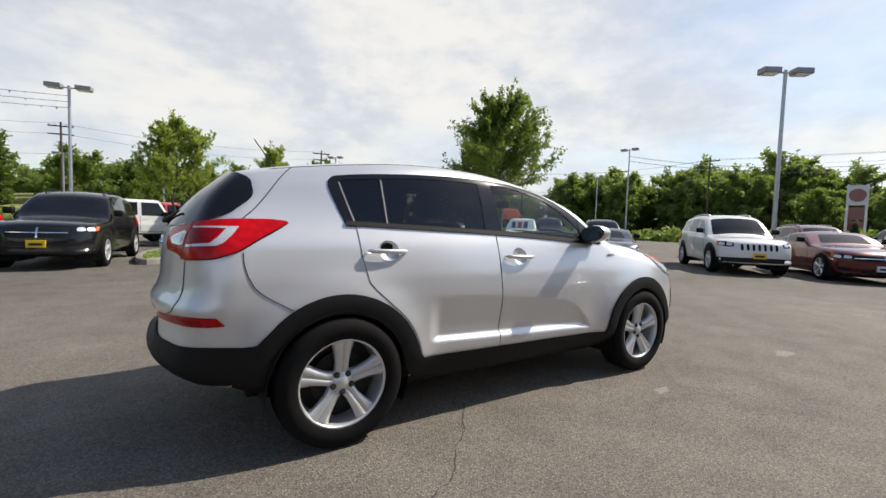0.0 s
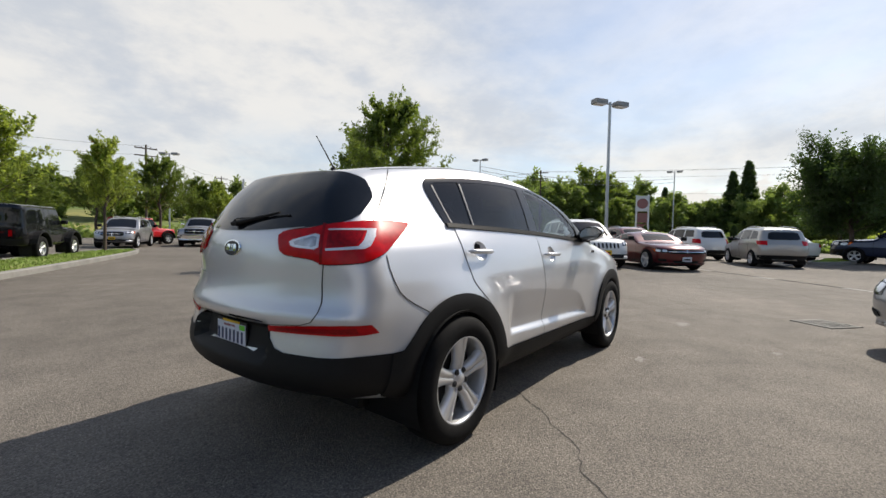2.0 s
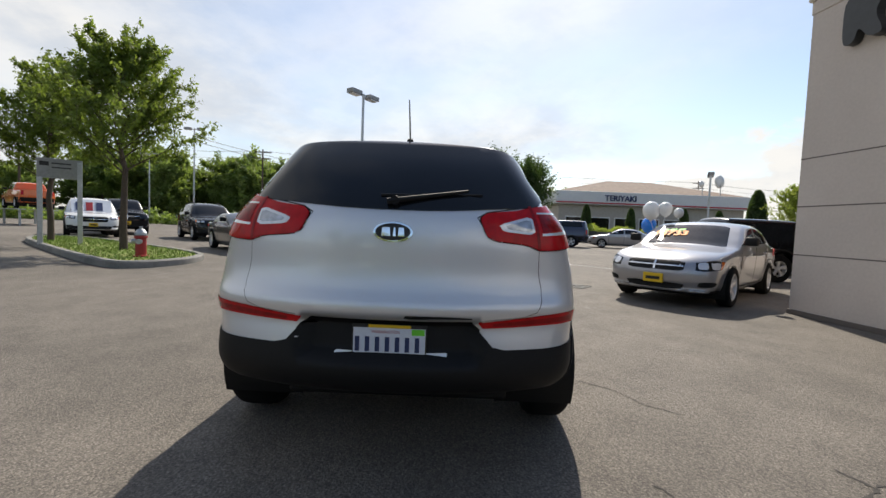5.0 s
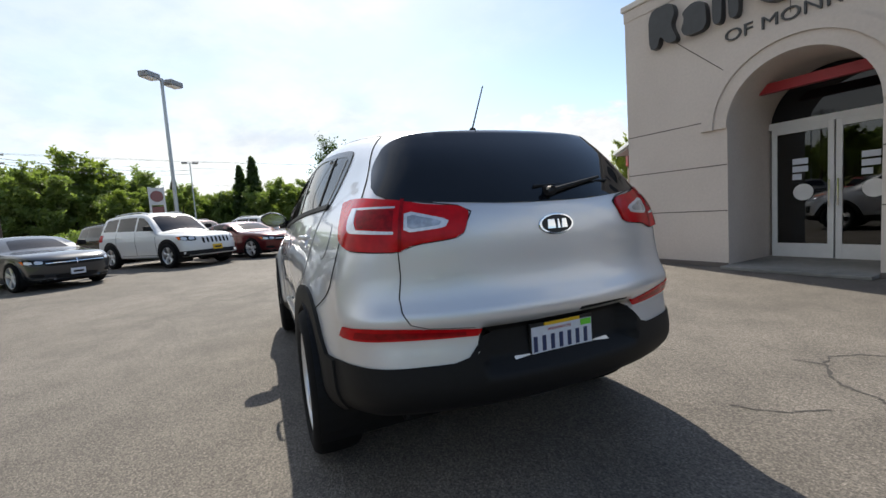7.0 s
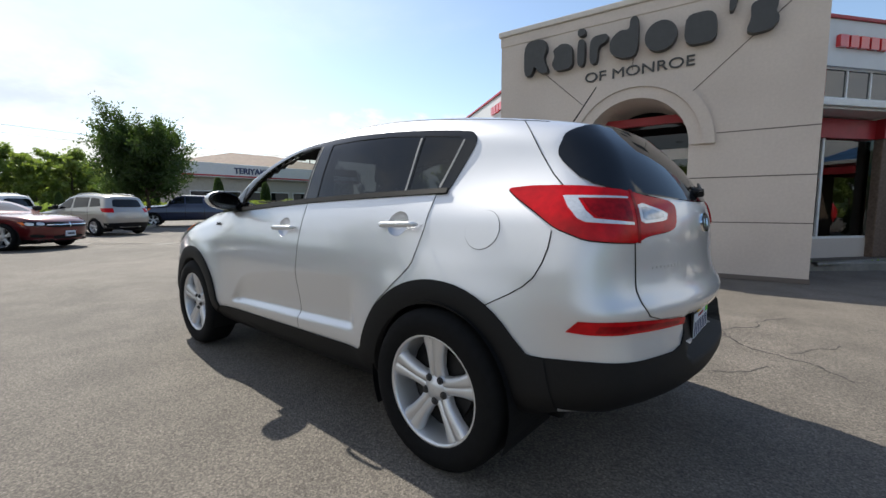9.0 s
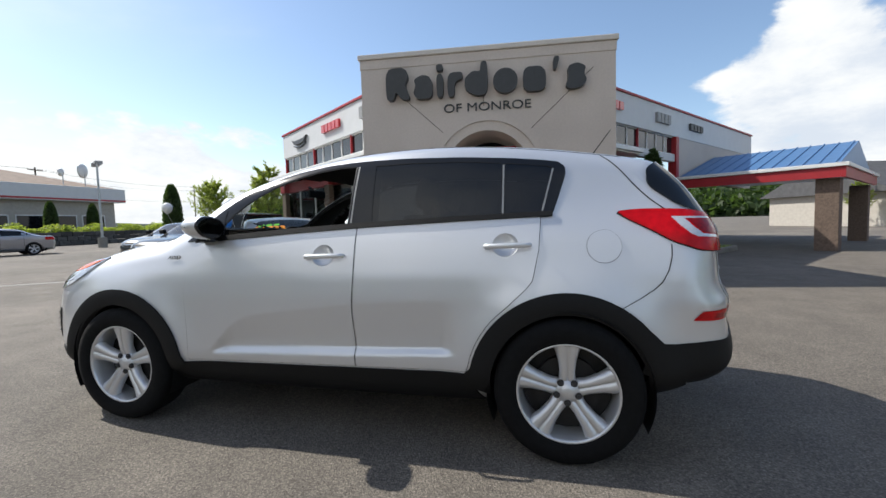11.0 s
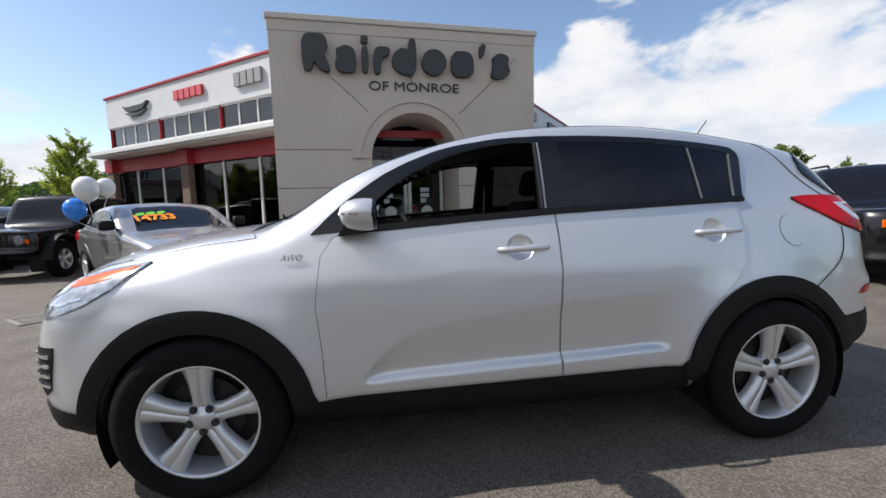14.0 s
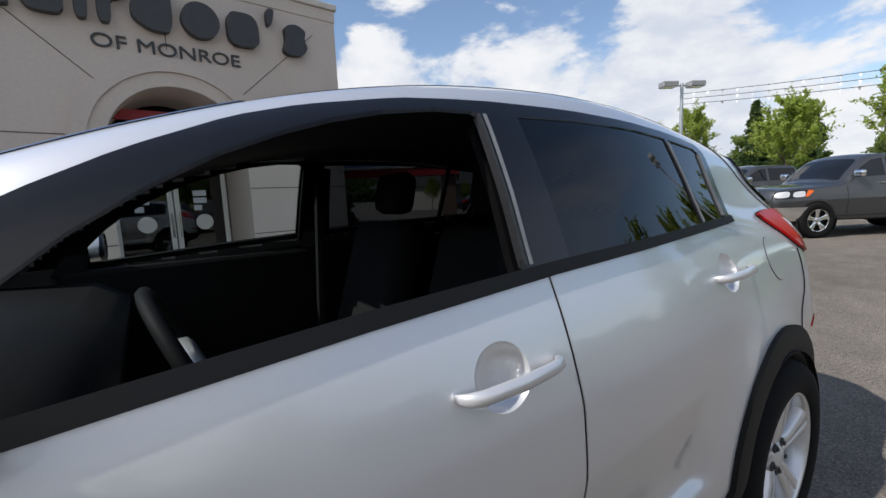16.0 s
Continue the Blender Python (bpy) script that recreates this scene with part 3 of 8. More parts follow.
def road_wheel(parent, at, r, rim, wide, side, spokes=5, mats=("rubber", "alloy"), seg=40, fine=True):
    """A wheel under a car: a tyre, and a rim with spokes, bolts and cap. side: 1 looks to +y."""
    w = new("wheel")
    w.parent = parent
    w.matrix_basis = Matrix.Translation(at) @ Matrix.Rotation(0 if side > 0 else math.pi, 4, "Z")
    bm = bmesh.new()
    t = wide / 2
    prof = [(rim * 0.97, -t * 0.8), (rim + 0.012, -t * 0.95), ((r + rim) / 2, -t), (r - 0.022, -t * 0.93), (r - 0.004, -t * 0.72), (r, -t * 0.4),
            (r, t * 0.4), (r - 0.004, t * 0.72), (r - 0.022, t * 0.93), ((r + rim) / 2, t), (rim + 0.012, t * 0.95), (rim * 0.97, t * 0.8)]
    lathe(bm, prof, seg, "Y", closed=True)
    part("tyre", bm, M[mats[0]], w, smooth=True)
    bm = bmesh.new()
    o = t * 0.86
    lathe(bm, [(rim * 0.90, -t * 0.7), (rim * 0.93, t * 0.3), (rim * 0.955, o - 0.012), (rim * 0.975, o), (rim + 0.004, o + 0.002), (rim + 0.006, o - 0.012)], seg, "Y")
    n0 = len(bm.verts)
    hub = rim * 0.30
    face = o - 0.03
    for k in range(spokes):
        a = 2 * math.pi * k / spokes + math.pi / 2
        c, s = math.cos(a), math.sin(a)
        rows = []
        # each spoke widens to the rim and carries a raised crease on both sides of a shallow trough
        for q, (rad, half, y) in enumerate(((hub * 0.6, 0.17 * rim, face - 0.004), (rim * 0.42, 0.150 * rim, face + 0.010), (rim * 0.68, 0.185 * rim, face + 0.016), (rim * 0.955, 0.265 * rim, face + 0.022))):
            row = []
            for x, dy in ((-1, -0.045), (-1, -0.012), (-0.62, 0.0), (-0.1, 0.002), (0.0, -0.012), (0.1, 0.002), (0.62, 0.0), (1, -0.012), (1, -0.045)):
                px, pz = rad, x * half
                row.append(bm.verts.new((px * c - pz * s, y + dy, px * s + pz * c)))
            rows.append(row)
        for p, q in zip(rows, rows[1:]):
            for i in range(8):
                bm.faces.new((p[i], q[i], q[i + 1], p[i + 1]))
    part("rim", bm, M[mats[1]], w, smooth=fine)
    bm = bmesh.new()
    lathe(bm, [(0.001, face + 0.012), (hub * 0.42, face + 0.012), (hub * 0.5, face + 0.006), (hub, face - 0.006), (hub * 1.02, face - 0.03)], 24, "Y")
    part("hub_cap", bm, M[mats[1]], w, smooth=fine)
    # brake and backing discs; their near-black colour stands in for shade between spokes
    bm = bmesh.new()
    lathe(bm, [(0.001, -t * 0.2), (rim * 0.9, -t * 0.2), (rim * 0.9, -t * 0.3)], 24, "Y")
    lathe(bm, [(0.001, t * 0.1), (rim * 0.66, t * 0.1), (rim * 0.66, -t * 0.2)], 24, "Y")
    part("brake_disc", bm, M["wheel_shade"], w)
    if fine:
        for k in range(5):
            a = 2 * math.pi * (k + 0.5) / 5 + math.pi / 2
            bm = bmesh.new()
            q = (hub * 0.74 * math.cos(a), face, hub * 0.74 * math.sin(a))
            tube(bm, q, (q[0], face + 0.006, q[2]), 0.017, 0.016, 14)
            tube(bm, (q[0], face, q[2]), (q[0], face + 0.014, q[2]), 0.0095, 0.0085, 6)
            part("wheel_bolt", bm, M["dark_alloy"], w)
    return w
# ---- the silver crossover that the walk goes round ----
HERO_SIDE = [(-2.12, 0.395), (-2.205, 0.475), (-2.195, 0.6), (-2.18, 0.69), (-2.197, 0.755), (-2.165, 0.815), (-2.145, 0.9), (-2.135, 1.05), (-2.1, 1.16), (-1.99, 1.309), (-1.86, 1.436),
             (-1.8, 1.472), (-1.5, 1.53), (-1.1, 1.578), (-0.65, 1.6), (-0.25, 1.588), (0.1, 1.54), (0.42, 1.454), (0.75, 1.326), (1.02, 1.19), (1.18, 1.13),
             (1.5, 1.085), (1.85, 1), (2.06, 0.895), (2.155, 0.77), (2.185, 0.6), (2.165, 0.42), (2.06, 0.27), (1.4, 0.235), (0, 0.225), (-1.4, 0.24), (-1.9, 0.33)]
W_Z = [0.20, 0.30, 0.38, 0.43, 0.47, 0.55, 0.66, 0.78, 0.90, 1.00, 1.08, 1.15, 1.20, 1.32, 1.43, 1.52, 1.60, 1.70]
W_Y = [0.80, 0.845, 0.866, 0.879, 0.880, 0.880, 0.881, 0.880, 0.868, 0.842, 0.815, 0.785, 0.765, 0.722, 0.672, 0.627, 0.600, 0.516]
W_FINE = np.linspace(0.10, 1.80, 341)
W_SOFT = np.convolve(np.pad(np.interp(W_FINE, W_Z, W_Y), 12, "edge"), np.hanning(25) / np.hanning(25).sum(), "valid")


def hero_width(x, z):
    w = np.interp(z, W_FINE, W_SOFT)
    rear = step(0.5, 2.0, -x)
    w = w - rear * (0.060 + 0.075 * step(1.05, 1.35, z))
    w = w - step(1.65, 2.1, -x) * 0.035 * step(0.80, 0.58, z)
    w = w - step(1.0, 2.1, x) * 0.05 - step(0.6, 1.1, x) * 0.02 * step(0.85, 1.05, z)
    for cx in (-1.32, 1.32):
        d = np.hypot(x - cx, (z - 0.35) * 1.0)
        w = w + 0.034 * np.exp(-(((d - 0.42) / 0.13) ** 2)) * step(0.25, 0.4, z)
    # hollow of the lower doors: a crease that climbs from a point, a face turned down, and a ledge turned up
    top = np.interp(x, [-0.70, -0.53, -0.23, 0.01, 0.25, 0.395, 0.485, 0.546, 0.606, 0.664], [0.773, 0.769, 0.750, 0.722, 0.698, 0.674, 0.640, 0.596, 0.538, 0.474])
    shelf = np.interp(x, [-0.70, -0.23, 0.255, 0.549, 0.664], [0.528, 0.516, 0.502, 0.487, 0.460])
    foot = np.interp(x, [-0.70, -0.23, 0.255, 0.65], [0.494, 0.474, 0.458, 0.446])
    fall = np.where(z > shelf, (top - z) / np.maximum(top - shelf, 0.01), (z - foot) / np.maximum(shelf - foot, 0.008))
    fall = np.clip(fall, 0, 1)
    fall = np.where(fall > 0.7, 0.7 + (fall - 0.7) * (1 - (fall - 0.7) / 0.6), fall)
    return w - 0.034 * fall * step(-0.80, -0.70, x) * step(0.68, 0.60, x)


def plate_dent(x, y, z):
    """The hollow of the rear bumper that holds the number plate."""
    return 0.062 * step(0.37, 0.33, y) * step(0.535, 0.560, z) * step(0.715, 0.690, z) * step(1.0, 1.6, -x)


hero_solid = Solid(HERO_SIDE, hero_width, 0.20, 0.23, crown=0.034, edge=0.12, flat=0.6, cell=0.01, dent=plate_dent, level=1.0)
hero = thing("crossover_car", pose(0, 0, 0), "silver compact crossover with black lower cladding standing on the asphalt", "car")

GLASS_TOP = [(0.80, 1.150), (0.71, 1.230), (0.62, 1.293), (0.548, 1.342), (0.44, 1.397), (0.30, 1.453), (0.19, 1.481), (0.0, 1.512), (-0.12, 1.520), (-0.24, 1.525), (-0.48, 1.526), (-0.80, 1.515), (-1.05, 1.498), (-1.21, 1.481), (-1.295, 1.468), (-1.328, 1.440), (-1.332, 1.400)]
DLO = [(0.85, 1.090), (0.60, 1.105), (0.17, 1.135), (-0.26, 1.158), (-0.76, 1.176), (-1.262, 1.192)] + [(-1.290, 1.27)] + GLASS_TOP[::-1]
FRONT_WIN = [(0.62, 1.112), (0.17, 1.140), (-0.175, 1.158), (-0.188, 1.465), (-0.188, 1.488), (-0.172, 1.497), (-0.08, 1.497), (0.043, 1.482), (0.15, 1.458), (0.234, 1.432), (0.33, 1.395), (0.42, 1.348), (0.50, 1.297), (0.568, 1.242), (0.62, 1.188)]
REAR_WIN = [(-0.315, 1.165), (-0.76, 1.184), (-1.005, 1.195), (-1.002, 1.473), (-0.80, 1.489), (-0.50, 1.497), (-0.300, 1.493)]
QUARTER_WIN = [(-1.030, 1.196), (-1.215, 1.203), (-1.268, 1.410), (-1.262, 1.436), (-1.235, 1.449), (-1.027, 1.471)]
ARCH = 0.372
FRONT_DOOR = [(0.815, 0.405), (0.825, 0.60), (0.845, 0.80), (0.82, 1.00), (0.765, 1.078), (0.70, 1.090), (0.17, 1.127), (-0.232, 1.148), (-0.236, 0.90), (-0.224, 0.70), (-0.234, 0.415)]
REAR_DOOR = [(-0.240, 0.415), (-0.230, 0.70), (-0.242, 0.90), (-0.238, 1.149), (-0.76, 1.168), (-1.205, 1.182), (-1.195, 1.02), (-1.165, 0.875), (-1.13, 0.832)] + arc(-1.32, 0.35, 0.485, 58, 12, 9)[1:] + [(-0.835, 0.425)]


def hero_drop(c):
    x, y, z = c.T
    d = np.minimum(np.hypot(x - 1.32, z - 0.35), np.hypot(x + 1.32, z - 0.35))
    out = (d < ARCH + 0.02) & (np.abs(y) > 0.55)
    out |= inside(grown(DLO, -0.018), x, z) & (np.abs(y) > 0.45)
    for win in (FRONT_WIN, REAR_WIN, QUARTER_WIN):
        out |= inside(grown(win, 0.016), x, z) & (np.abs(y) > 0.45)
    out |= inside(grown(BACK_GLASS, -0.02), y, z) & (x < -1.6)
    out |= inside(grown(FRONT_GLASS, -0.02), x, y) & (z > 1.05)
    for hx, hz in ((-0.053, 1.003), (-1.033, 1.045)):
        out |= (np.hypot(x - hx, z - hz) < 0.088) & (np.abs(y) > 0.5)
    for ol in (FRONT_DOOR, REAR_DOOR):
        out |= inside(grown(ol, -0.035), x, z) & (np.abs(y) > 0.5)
    out |= (z < 0.30) & (np.abs(y) < 0.6)
    return out


BACK_GLASS = [(-0.64, 1.195), (-0.40, 1.172), (-0.16, 1.155), (0.16, 1.155), (0.40, 1.172), (0.64, 1.195), (0.578, 1.338), (0.530, 1.412), (0.445, 1.443), (0.0, 1.460), (-0.445, 1.443), (-0.530, 1.412), (-0.578, 1.338)]
FRONT_GLASS = [(1.08, -0.50), (1.12, 0.0), (1.08, 0.50), (0.96, 0.66), (0.60, 0.600), (0.28, 0.535), (0.235, 0.40), (0.225, 0.0), (0.235, -0.40), (0.28, -0.535), (0.60, -0.600), (0.96, -0.66)]
S, P = hero_solid, M
S.shell("body_shell", P["silver_paint"], hero, 0.026, hero_drop)
S.shell("inner_lining", P["lining"], hero, 0.03, lambda c: hero_drop(c) | (c[:, 2] < 1.0) | (c[:, 0] > 1.0), inset=0.035, flip=True)

for mode in ("left", "right"):
    s = 1 if mode == "left" else -1
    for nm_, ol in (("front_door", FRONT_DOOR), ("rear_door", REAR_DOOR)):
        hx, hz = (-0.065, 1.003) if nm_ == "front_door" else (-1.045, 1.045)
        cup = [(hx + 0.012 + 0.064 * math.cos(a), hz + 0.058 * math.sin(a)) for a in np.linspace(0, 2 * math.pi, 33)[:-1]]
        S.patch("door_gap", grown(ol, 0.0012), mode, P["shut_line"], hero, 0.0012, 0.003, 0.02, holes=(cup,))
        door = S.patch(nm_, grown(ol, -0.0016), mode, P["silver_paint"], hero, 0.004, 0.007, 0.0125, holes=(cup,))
        # handle: a bar over a round hollow
        ring0 = S.place(np.array(cup), mode)
        n0 = S.normal(ring0)
        mid0, midn = ring0.mean(0), n0.mean(0)
        cv, cf = [], []
        for f_, d_ in ((1.0, 0.004), (0.94, -0.004), (0.80, -0.014), (0.55, -0.022), (0.25, -0.026), (0.02, -0.027)):
            cv += [tuple(mid0 + (p_ - mid0) * f_ + q_ * d_) for p_, q_ in zip(ring0, n0)]
        for i_ in range(5):
            cf += [(i_ * 32 + j_, i_ * 32 + (j_ + 1) % 32, (i_ + 1) * 32 + (j_ + 1) % 32, (i_ + 1) * 32 + j_) for j_ in range(32)]
        mesh_object("handle_cup", cv, cf, P["silver_paint"], door, smooth=True)
        q = S.place(np.array([(hx, hz)]), mode)[0]
        n3 = S.normal(q[None])[0]
        bm = bmesh.new()
        rows = []
        for x, w, o in ((-0.118, 0.006, 0.012), (-0.112, 0.012, 0.026), (-0.085, 0.0135, 0.036), (0.0, 0.014, 0.043), (0.085, 0.0135, 0.038), (0.110, 0.012, 0.028), (0.120, 0.007, 0.012)):
            ring = []
            for k in range(10):
                a = 2 * math.pi * k / 10
                ring.append(bm.verts.new((q[0] + x, q[1] + s * (o + 0.011 * math.cos(a)) + 0.0, q[2] - 0.02 * x + w * math.sin(a))))
            rows.append(ring)
        for a_, b_ in zip(rows, rows[1:]):
            for k in range(10):
                bm.faces.new((a_[k], a_[(k + 1) % 10], b_[(k + 1) % 10], b_[k]))
        bm.faces.new(rows[0])
        bm.faces.new(rows[-1][::-1])
        part("door_handle", bm, P["silver_paint"], door, smooth=True)
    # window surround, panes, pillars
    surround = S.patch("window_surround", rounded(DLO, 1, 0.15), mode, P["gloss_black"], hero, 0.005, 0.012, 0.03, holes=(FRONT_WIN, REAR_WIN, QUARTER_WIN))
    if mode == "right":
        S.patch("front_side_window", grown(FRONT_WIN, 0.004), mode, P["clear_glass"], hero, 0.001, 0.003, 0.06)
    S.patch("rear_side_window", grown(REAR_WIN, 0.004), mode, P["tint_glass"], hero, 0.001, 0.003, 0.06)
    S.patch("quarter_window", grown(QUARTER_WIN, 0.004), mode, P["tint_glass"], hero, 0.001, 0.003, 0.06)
    belt = [(0.74, 1.083), (0.17, 1.123), (-0.26, 1.147), (-0.76, 1.166), (-1.262, 1.182), (-1.262, 1.205), (-0.76, 1.191), (-0.26, 1.173), (0.17, 1.151), (0.72, 1.111)]
    S.patch("belt_moulding", belt, mode, P["black_plastic"], hero, 0.013, 0.014, 0.03)
    S.patch("window_divider", [(-1.012, 1.200), (-1.021, 1.202), (-1.019, 1.460), (-1.010, 1.460)], mode, P["lamp_box"], hero, 0.008, 0.01, 0.03)
    if mode == "left":
        for a_, b_ in ((-0.176, -0.182), (-0.190, -0.199)):
            S.patch("window_channel", [(a_, 1.175), (b_, 1.175), (b_ - 0.006, 1.490), (a_ - 0.006, 1.490)], mode, P["dark_alloy"] if a_ > -0.18 else P["lamp_box"], hero, 0.007, 0.02, 0.03)
    S.patch("pillar_trim", [(-0.175, 1.10), (-0.335, 1.10), (-0.315, 1.49), (-0.19, 1.49)], mode, P["dash"], hero, -0.030, 0.02, 0.05)
    S.patch("mirror_sail", [(0.62, 1.108), (0.72, 1.098), (0.86, 1.088), (0.795, 1.150), (0.72, 1.210), (0.66, 1.250), (0.62, 1.268)], mode, P["gloss_black"], hero, 0.0085, 0.01, 0.03)
    S.patch("quarter_divider", [(-1.208, 1.21), (-1.217, 1.21), (-1.272, 1.43), (-1.263, 1.43)], mode, P["lamp_box"], hero, 0.008, 0.01, 0.03)
    # lower cladding: arches, sill
    fr = arc(1.32, 0.35, 0.462, 175, 2, 22) + [(1.785, 0.30), (1.72, 0.26)] + arc(1.32, 0.35, ARCH, -14, 188, 24)[0:] + [(0.88, 0.30)]
    fr = [(0.845, 0.385)] + arc(1.32, 0.35, 0.462, 170, 5, 22) + [(1.80, 0.30), (1.68, 0.265)] + arc(1.32, 0.35, ARCH, -8, 186, 26)
    S.patch("front_arch_cladding", fr, mode, P["black_plastic"], hero, 0.016, 0.05, 0.03)
    rr = [(-0.83, 0.42)] + arc(-1.32, 0.35, 0.470, 12, 140, 20) + [(-1.74, 0.592), (-1.80, 0.580), (-1.84, 0.40), (-1.70, 0.345)] + arc(-1.32, 0.35, ARCH, 181, -6, 26) + [(-0.85, 0.36)]
    S.patch("rear_arch_cladding", rr, mode, P["black_plastic"], hero, 0.016, 0.05, 0.03)
    sill = [(0.90, 0.39), (-0.84, 0.415), (-0.92, 0.245), (0.97, 0.245)]
    S.patch("sill_cladding", sill, mode, P["black_plastic"], hero, 0.008, 0.03, 0.04)
    for cx in (-1.32, 1.32):
        bm = bmesh.new()
        ring_in, ring_out = [], []
        for a, b in arc(cx, 0.35, ARCH + 0.012, -25, 205, 28):
            ring_out.append(bm.verts.new((a, s * 0.90, b)))
            ring_in.append(bm.verts.new((a, s * 0.50, b)))
        for i in range(len(ring_in) - 1):
            bm.faces.new((ring_in[i], ring_in[i + 1], ring_out[i + 1], ring_out[i]))
        bm.faces.new(ring_in)
        part("wheel_well", bm, P["black_plastic"], hero, smooth=False)
        road_wheel(hero, (cx, s * 0.81, 0.35), 0.350, 0.236, 0.225, s)
    # mirror
    bm = bmesh.new()
    rows = []
    for x, sy, sz in ((0.722, 0.02, 0.012), (0.712, 0.068, 0.036), (0.690, 0.094, 0.054), (0.655, 0.106, 0.063), (0.612, 0.108, 0.066), (0.590, 0.104, 0.063)):
        rows.append([bm.verts.new((x, s * (0.925 + sy * math.cos(2 * math.pi * k / 20)), 1.172 + 0.02 * math.cos(2 * math.pi * k / 20) * 0.5 + sz * math.sin(2 * math.pi * k / 20))) for k in range(20)])
    for a_, b_ in zip(rows, rows[1:]):
        for k in range(20):
            bm.faces.new((a_[k], a_[(k + 1) % 20], b_[(k + 1) % 20], b_[k]))
    bm.faces.new(rows[0])
    mirror = part("door_mirror", bm, P["silver_paint"], hero, smooth=True)
    bm = bmesh.new()
    rows = [[bm.verts.new((x, s * (0.925 + f * 0.112 * math.cos(2 * math.pi * k / 20)), 1.172 + 0.01 * math.cos(2 * math.pi * k / 20) + f * 0.063 * math.sin(2 * math.pi * k / 20))) for k in range(20)] for x, f in ((0.593, 0.94), (0.577, 0.93), (0.575, 0.86))]
    for a_, b_ in zip(rows, rows[1:]):
        for k in range(20):
            bm.faces.new((a_[k], a_[(k + 1) % 20], b_[(k + 1) % 20], b_[k]))
    part("mirror_rim", bm, P["gloss_black"], mirror, smooth=True)
    bm = bmesh.new()
    bm.faces.new([bm.verts.new((0.578, s * (0.925 + 0.097 * math.cos(2 * math.pi * k / 20)), 1.172 + 0.055 * math.sin(2 * math.pi * k / 20))) for k in range(20)])
    part("mirror_glass", bm, P["chrome"], mirror)
    bm = bmesh.new()
    prism(bm, [(0.74, 1.085), (0.63, 1.095), (0.62, 1.160), (0.69, 1.160)], s * 0.74, s * 0.88)
    part("mirror_foot", bm, P["gloss_black"], mirror)
    bm = bmesh.new()
    rows = [[bm.verts.new((0.645 + 0.082 * math.cos(a), s * (0.925 + 0.111 * math.sin(a)), z)) for a in np.linspace(0.15, 1.6, 12)] for z in (1.174, 1.181)]
    for k in range(11):
        bm.faces.new((rows[0][k], rows[0][k + 1], rows[1][k + 1], rows[1][k]))
    part("mirror_lamp", bm, P["chrome"], mirror, smooth=True)
    # tail lamp
    tl = lambda d, z: (s * d, z)
    LAMP = rounded([tl(a, z) for a, z in ((21.6, 1.120), (23.5, 1.142), (31.0, 1.155), (37.0, 1.176), (45.0, 1.193), (50.0, 1.198), (56.0, 1.200), (62.3, 1.192), (60.0, 1.160), (56.0, 1.112), (51.8, 1.048), (47.0, 1.010), (42.0, 1.002), (36.6, 0.997), (33.0, 1.020), (25.0, 1.033), (23.0, 1.050))], 1, 0.15)
    lamp = S.patch("tail_lamp", LAMP, "tail", P["red_lens"], hero, 0.014, 0.02, 0.015)
    S.patch("lamp_gap", grown(np.array(LAMP) * (0.0157, 1), 0.004) / (0.0157, 1), "tail", P["shut_line"], hero, 0.004, 0.006, 0.02)
    S.patch("reverse_lens", rounded([tl(a, z) for a, z in ((26.0, 1.097), (35.2, 1.136), (35.2, 1.060), (27.0, 1.070))], 1, 0.15), "tail", P["clear_lens"], lamp, 0.0165, 0.004, 0.012)
    S.patch("reverse_lens_core", rounded([tl(a, z) for a, z in ((27.6, 1.094), (34.5, 1.122), (34.5, 1.071), (28.2, 1.079))], 1, 0.15), "tail", P["head_lens"], lamp, 0.0185, 0.004, 0.012)
    C_SHAPE = [tl(a, z) for a, z in ((37.2, 1.152), (49.4, 1.157), (49.0, 1.118), (47.9, 1.079), (46.6, 1.066), (37.2, 1.058), (37.2, 1.067), (45.0, 1.077), (46.2, 1.104), (46.9, 1.148), (37.2, 1.147))]
    S.patch("light_guide", C_SHAPE, "tail", P["clear_lens"], lamp, 0.0165, 0.004, 0.01)
    S.patch("brake_lens", [tl(a, z) for a, z in ((37.4, 1.143), (46.2, 1.143), (45.5, 1.106), (44.4, 1.083), (37.4, 1.072))], "tail", P["deep_red_lens"], lamp, 0.0165, 0.004, 0.012)
    S.patch("lamp_seam", [tl(a, z) for a, z in ((35.5, 1.178), (36.2, 1.179), (36.4, 0.996), (35.7, 0.996))], "tail", P["deep_red_lens"], lamp, 0.016, 0.004, 0.012)
    REFL = [tl(a, z) for a, z in ((20.8, 0.703), (34.4, 0.726), (42.0, 0.736), (48.6, 0.734), (50.4, 0.694), (46.9, 0.690), (40.0, 0.687), (30.0, 0.683), (21.6, 0.680))]
    S.patch("bumper_reflector", REFL, "tail", P["red_lens"], hero, 0.006, 0.010, 0.015)
    S.patch("reflector_core", [tl(a, z) for a, z in ((24.0, 0.701), (36.0, 0.717), (45.0, 0.724), (45.6, 0.699), (36.0, 0.694), (24.0, 0.688))], "tail", P["deep_red_lens"], hero, 0.0075, 0.004, 0.012)
    # bumper gap from the lamp to the arch
    seam = [(52.6, 1.040), (53.4, 0.980), (54.6, 0.925), (56.4, 0.868), (58.5, 0.833), (61.5, 0.800), (66.9, 0.752)]
    S.patch("bumper_gap", [tl(a, z) for a, z in seam] + [tl(a - 0.14, z - 0.0022) for a, z in seam[::-1]], "tail", P["shut_line"], hero, 0.003, 0.005, 0.012)
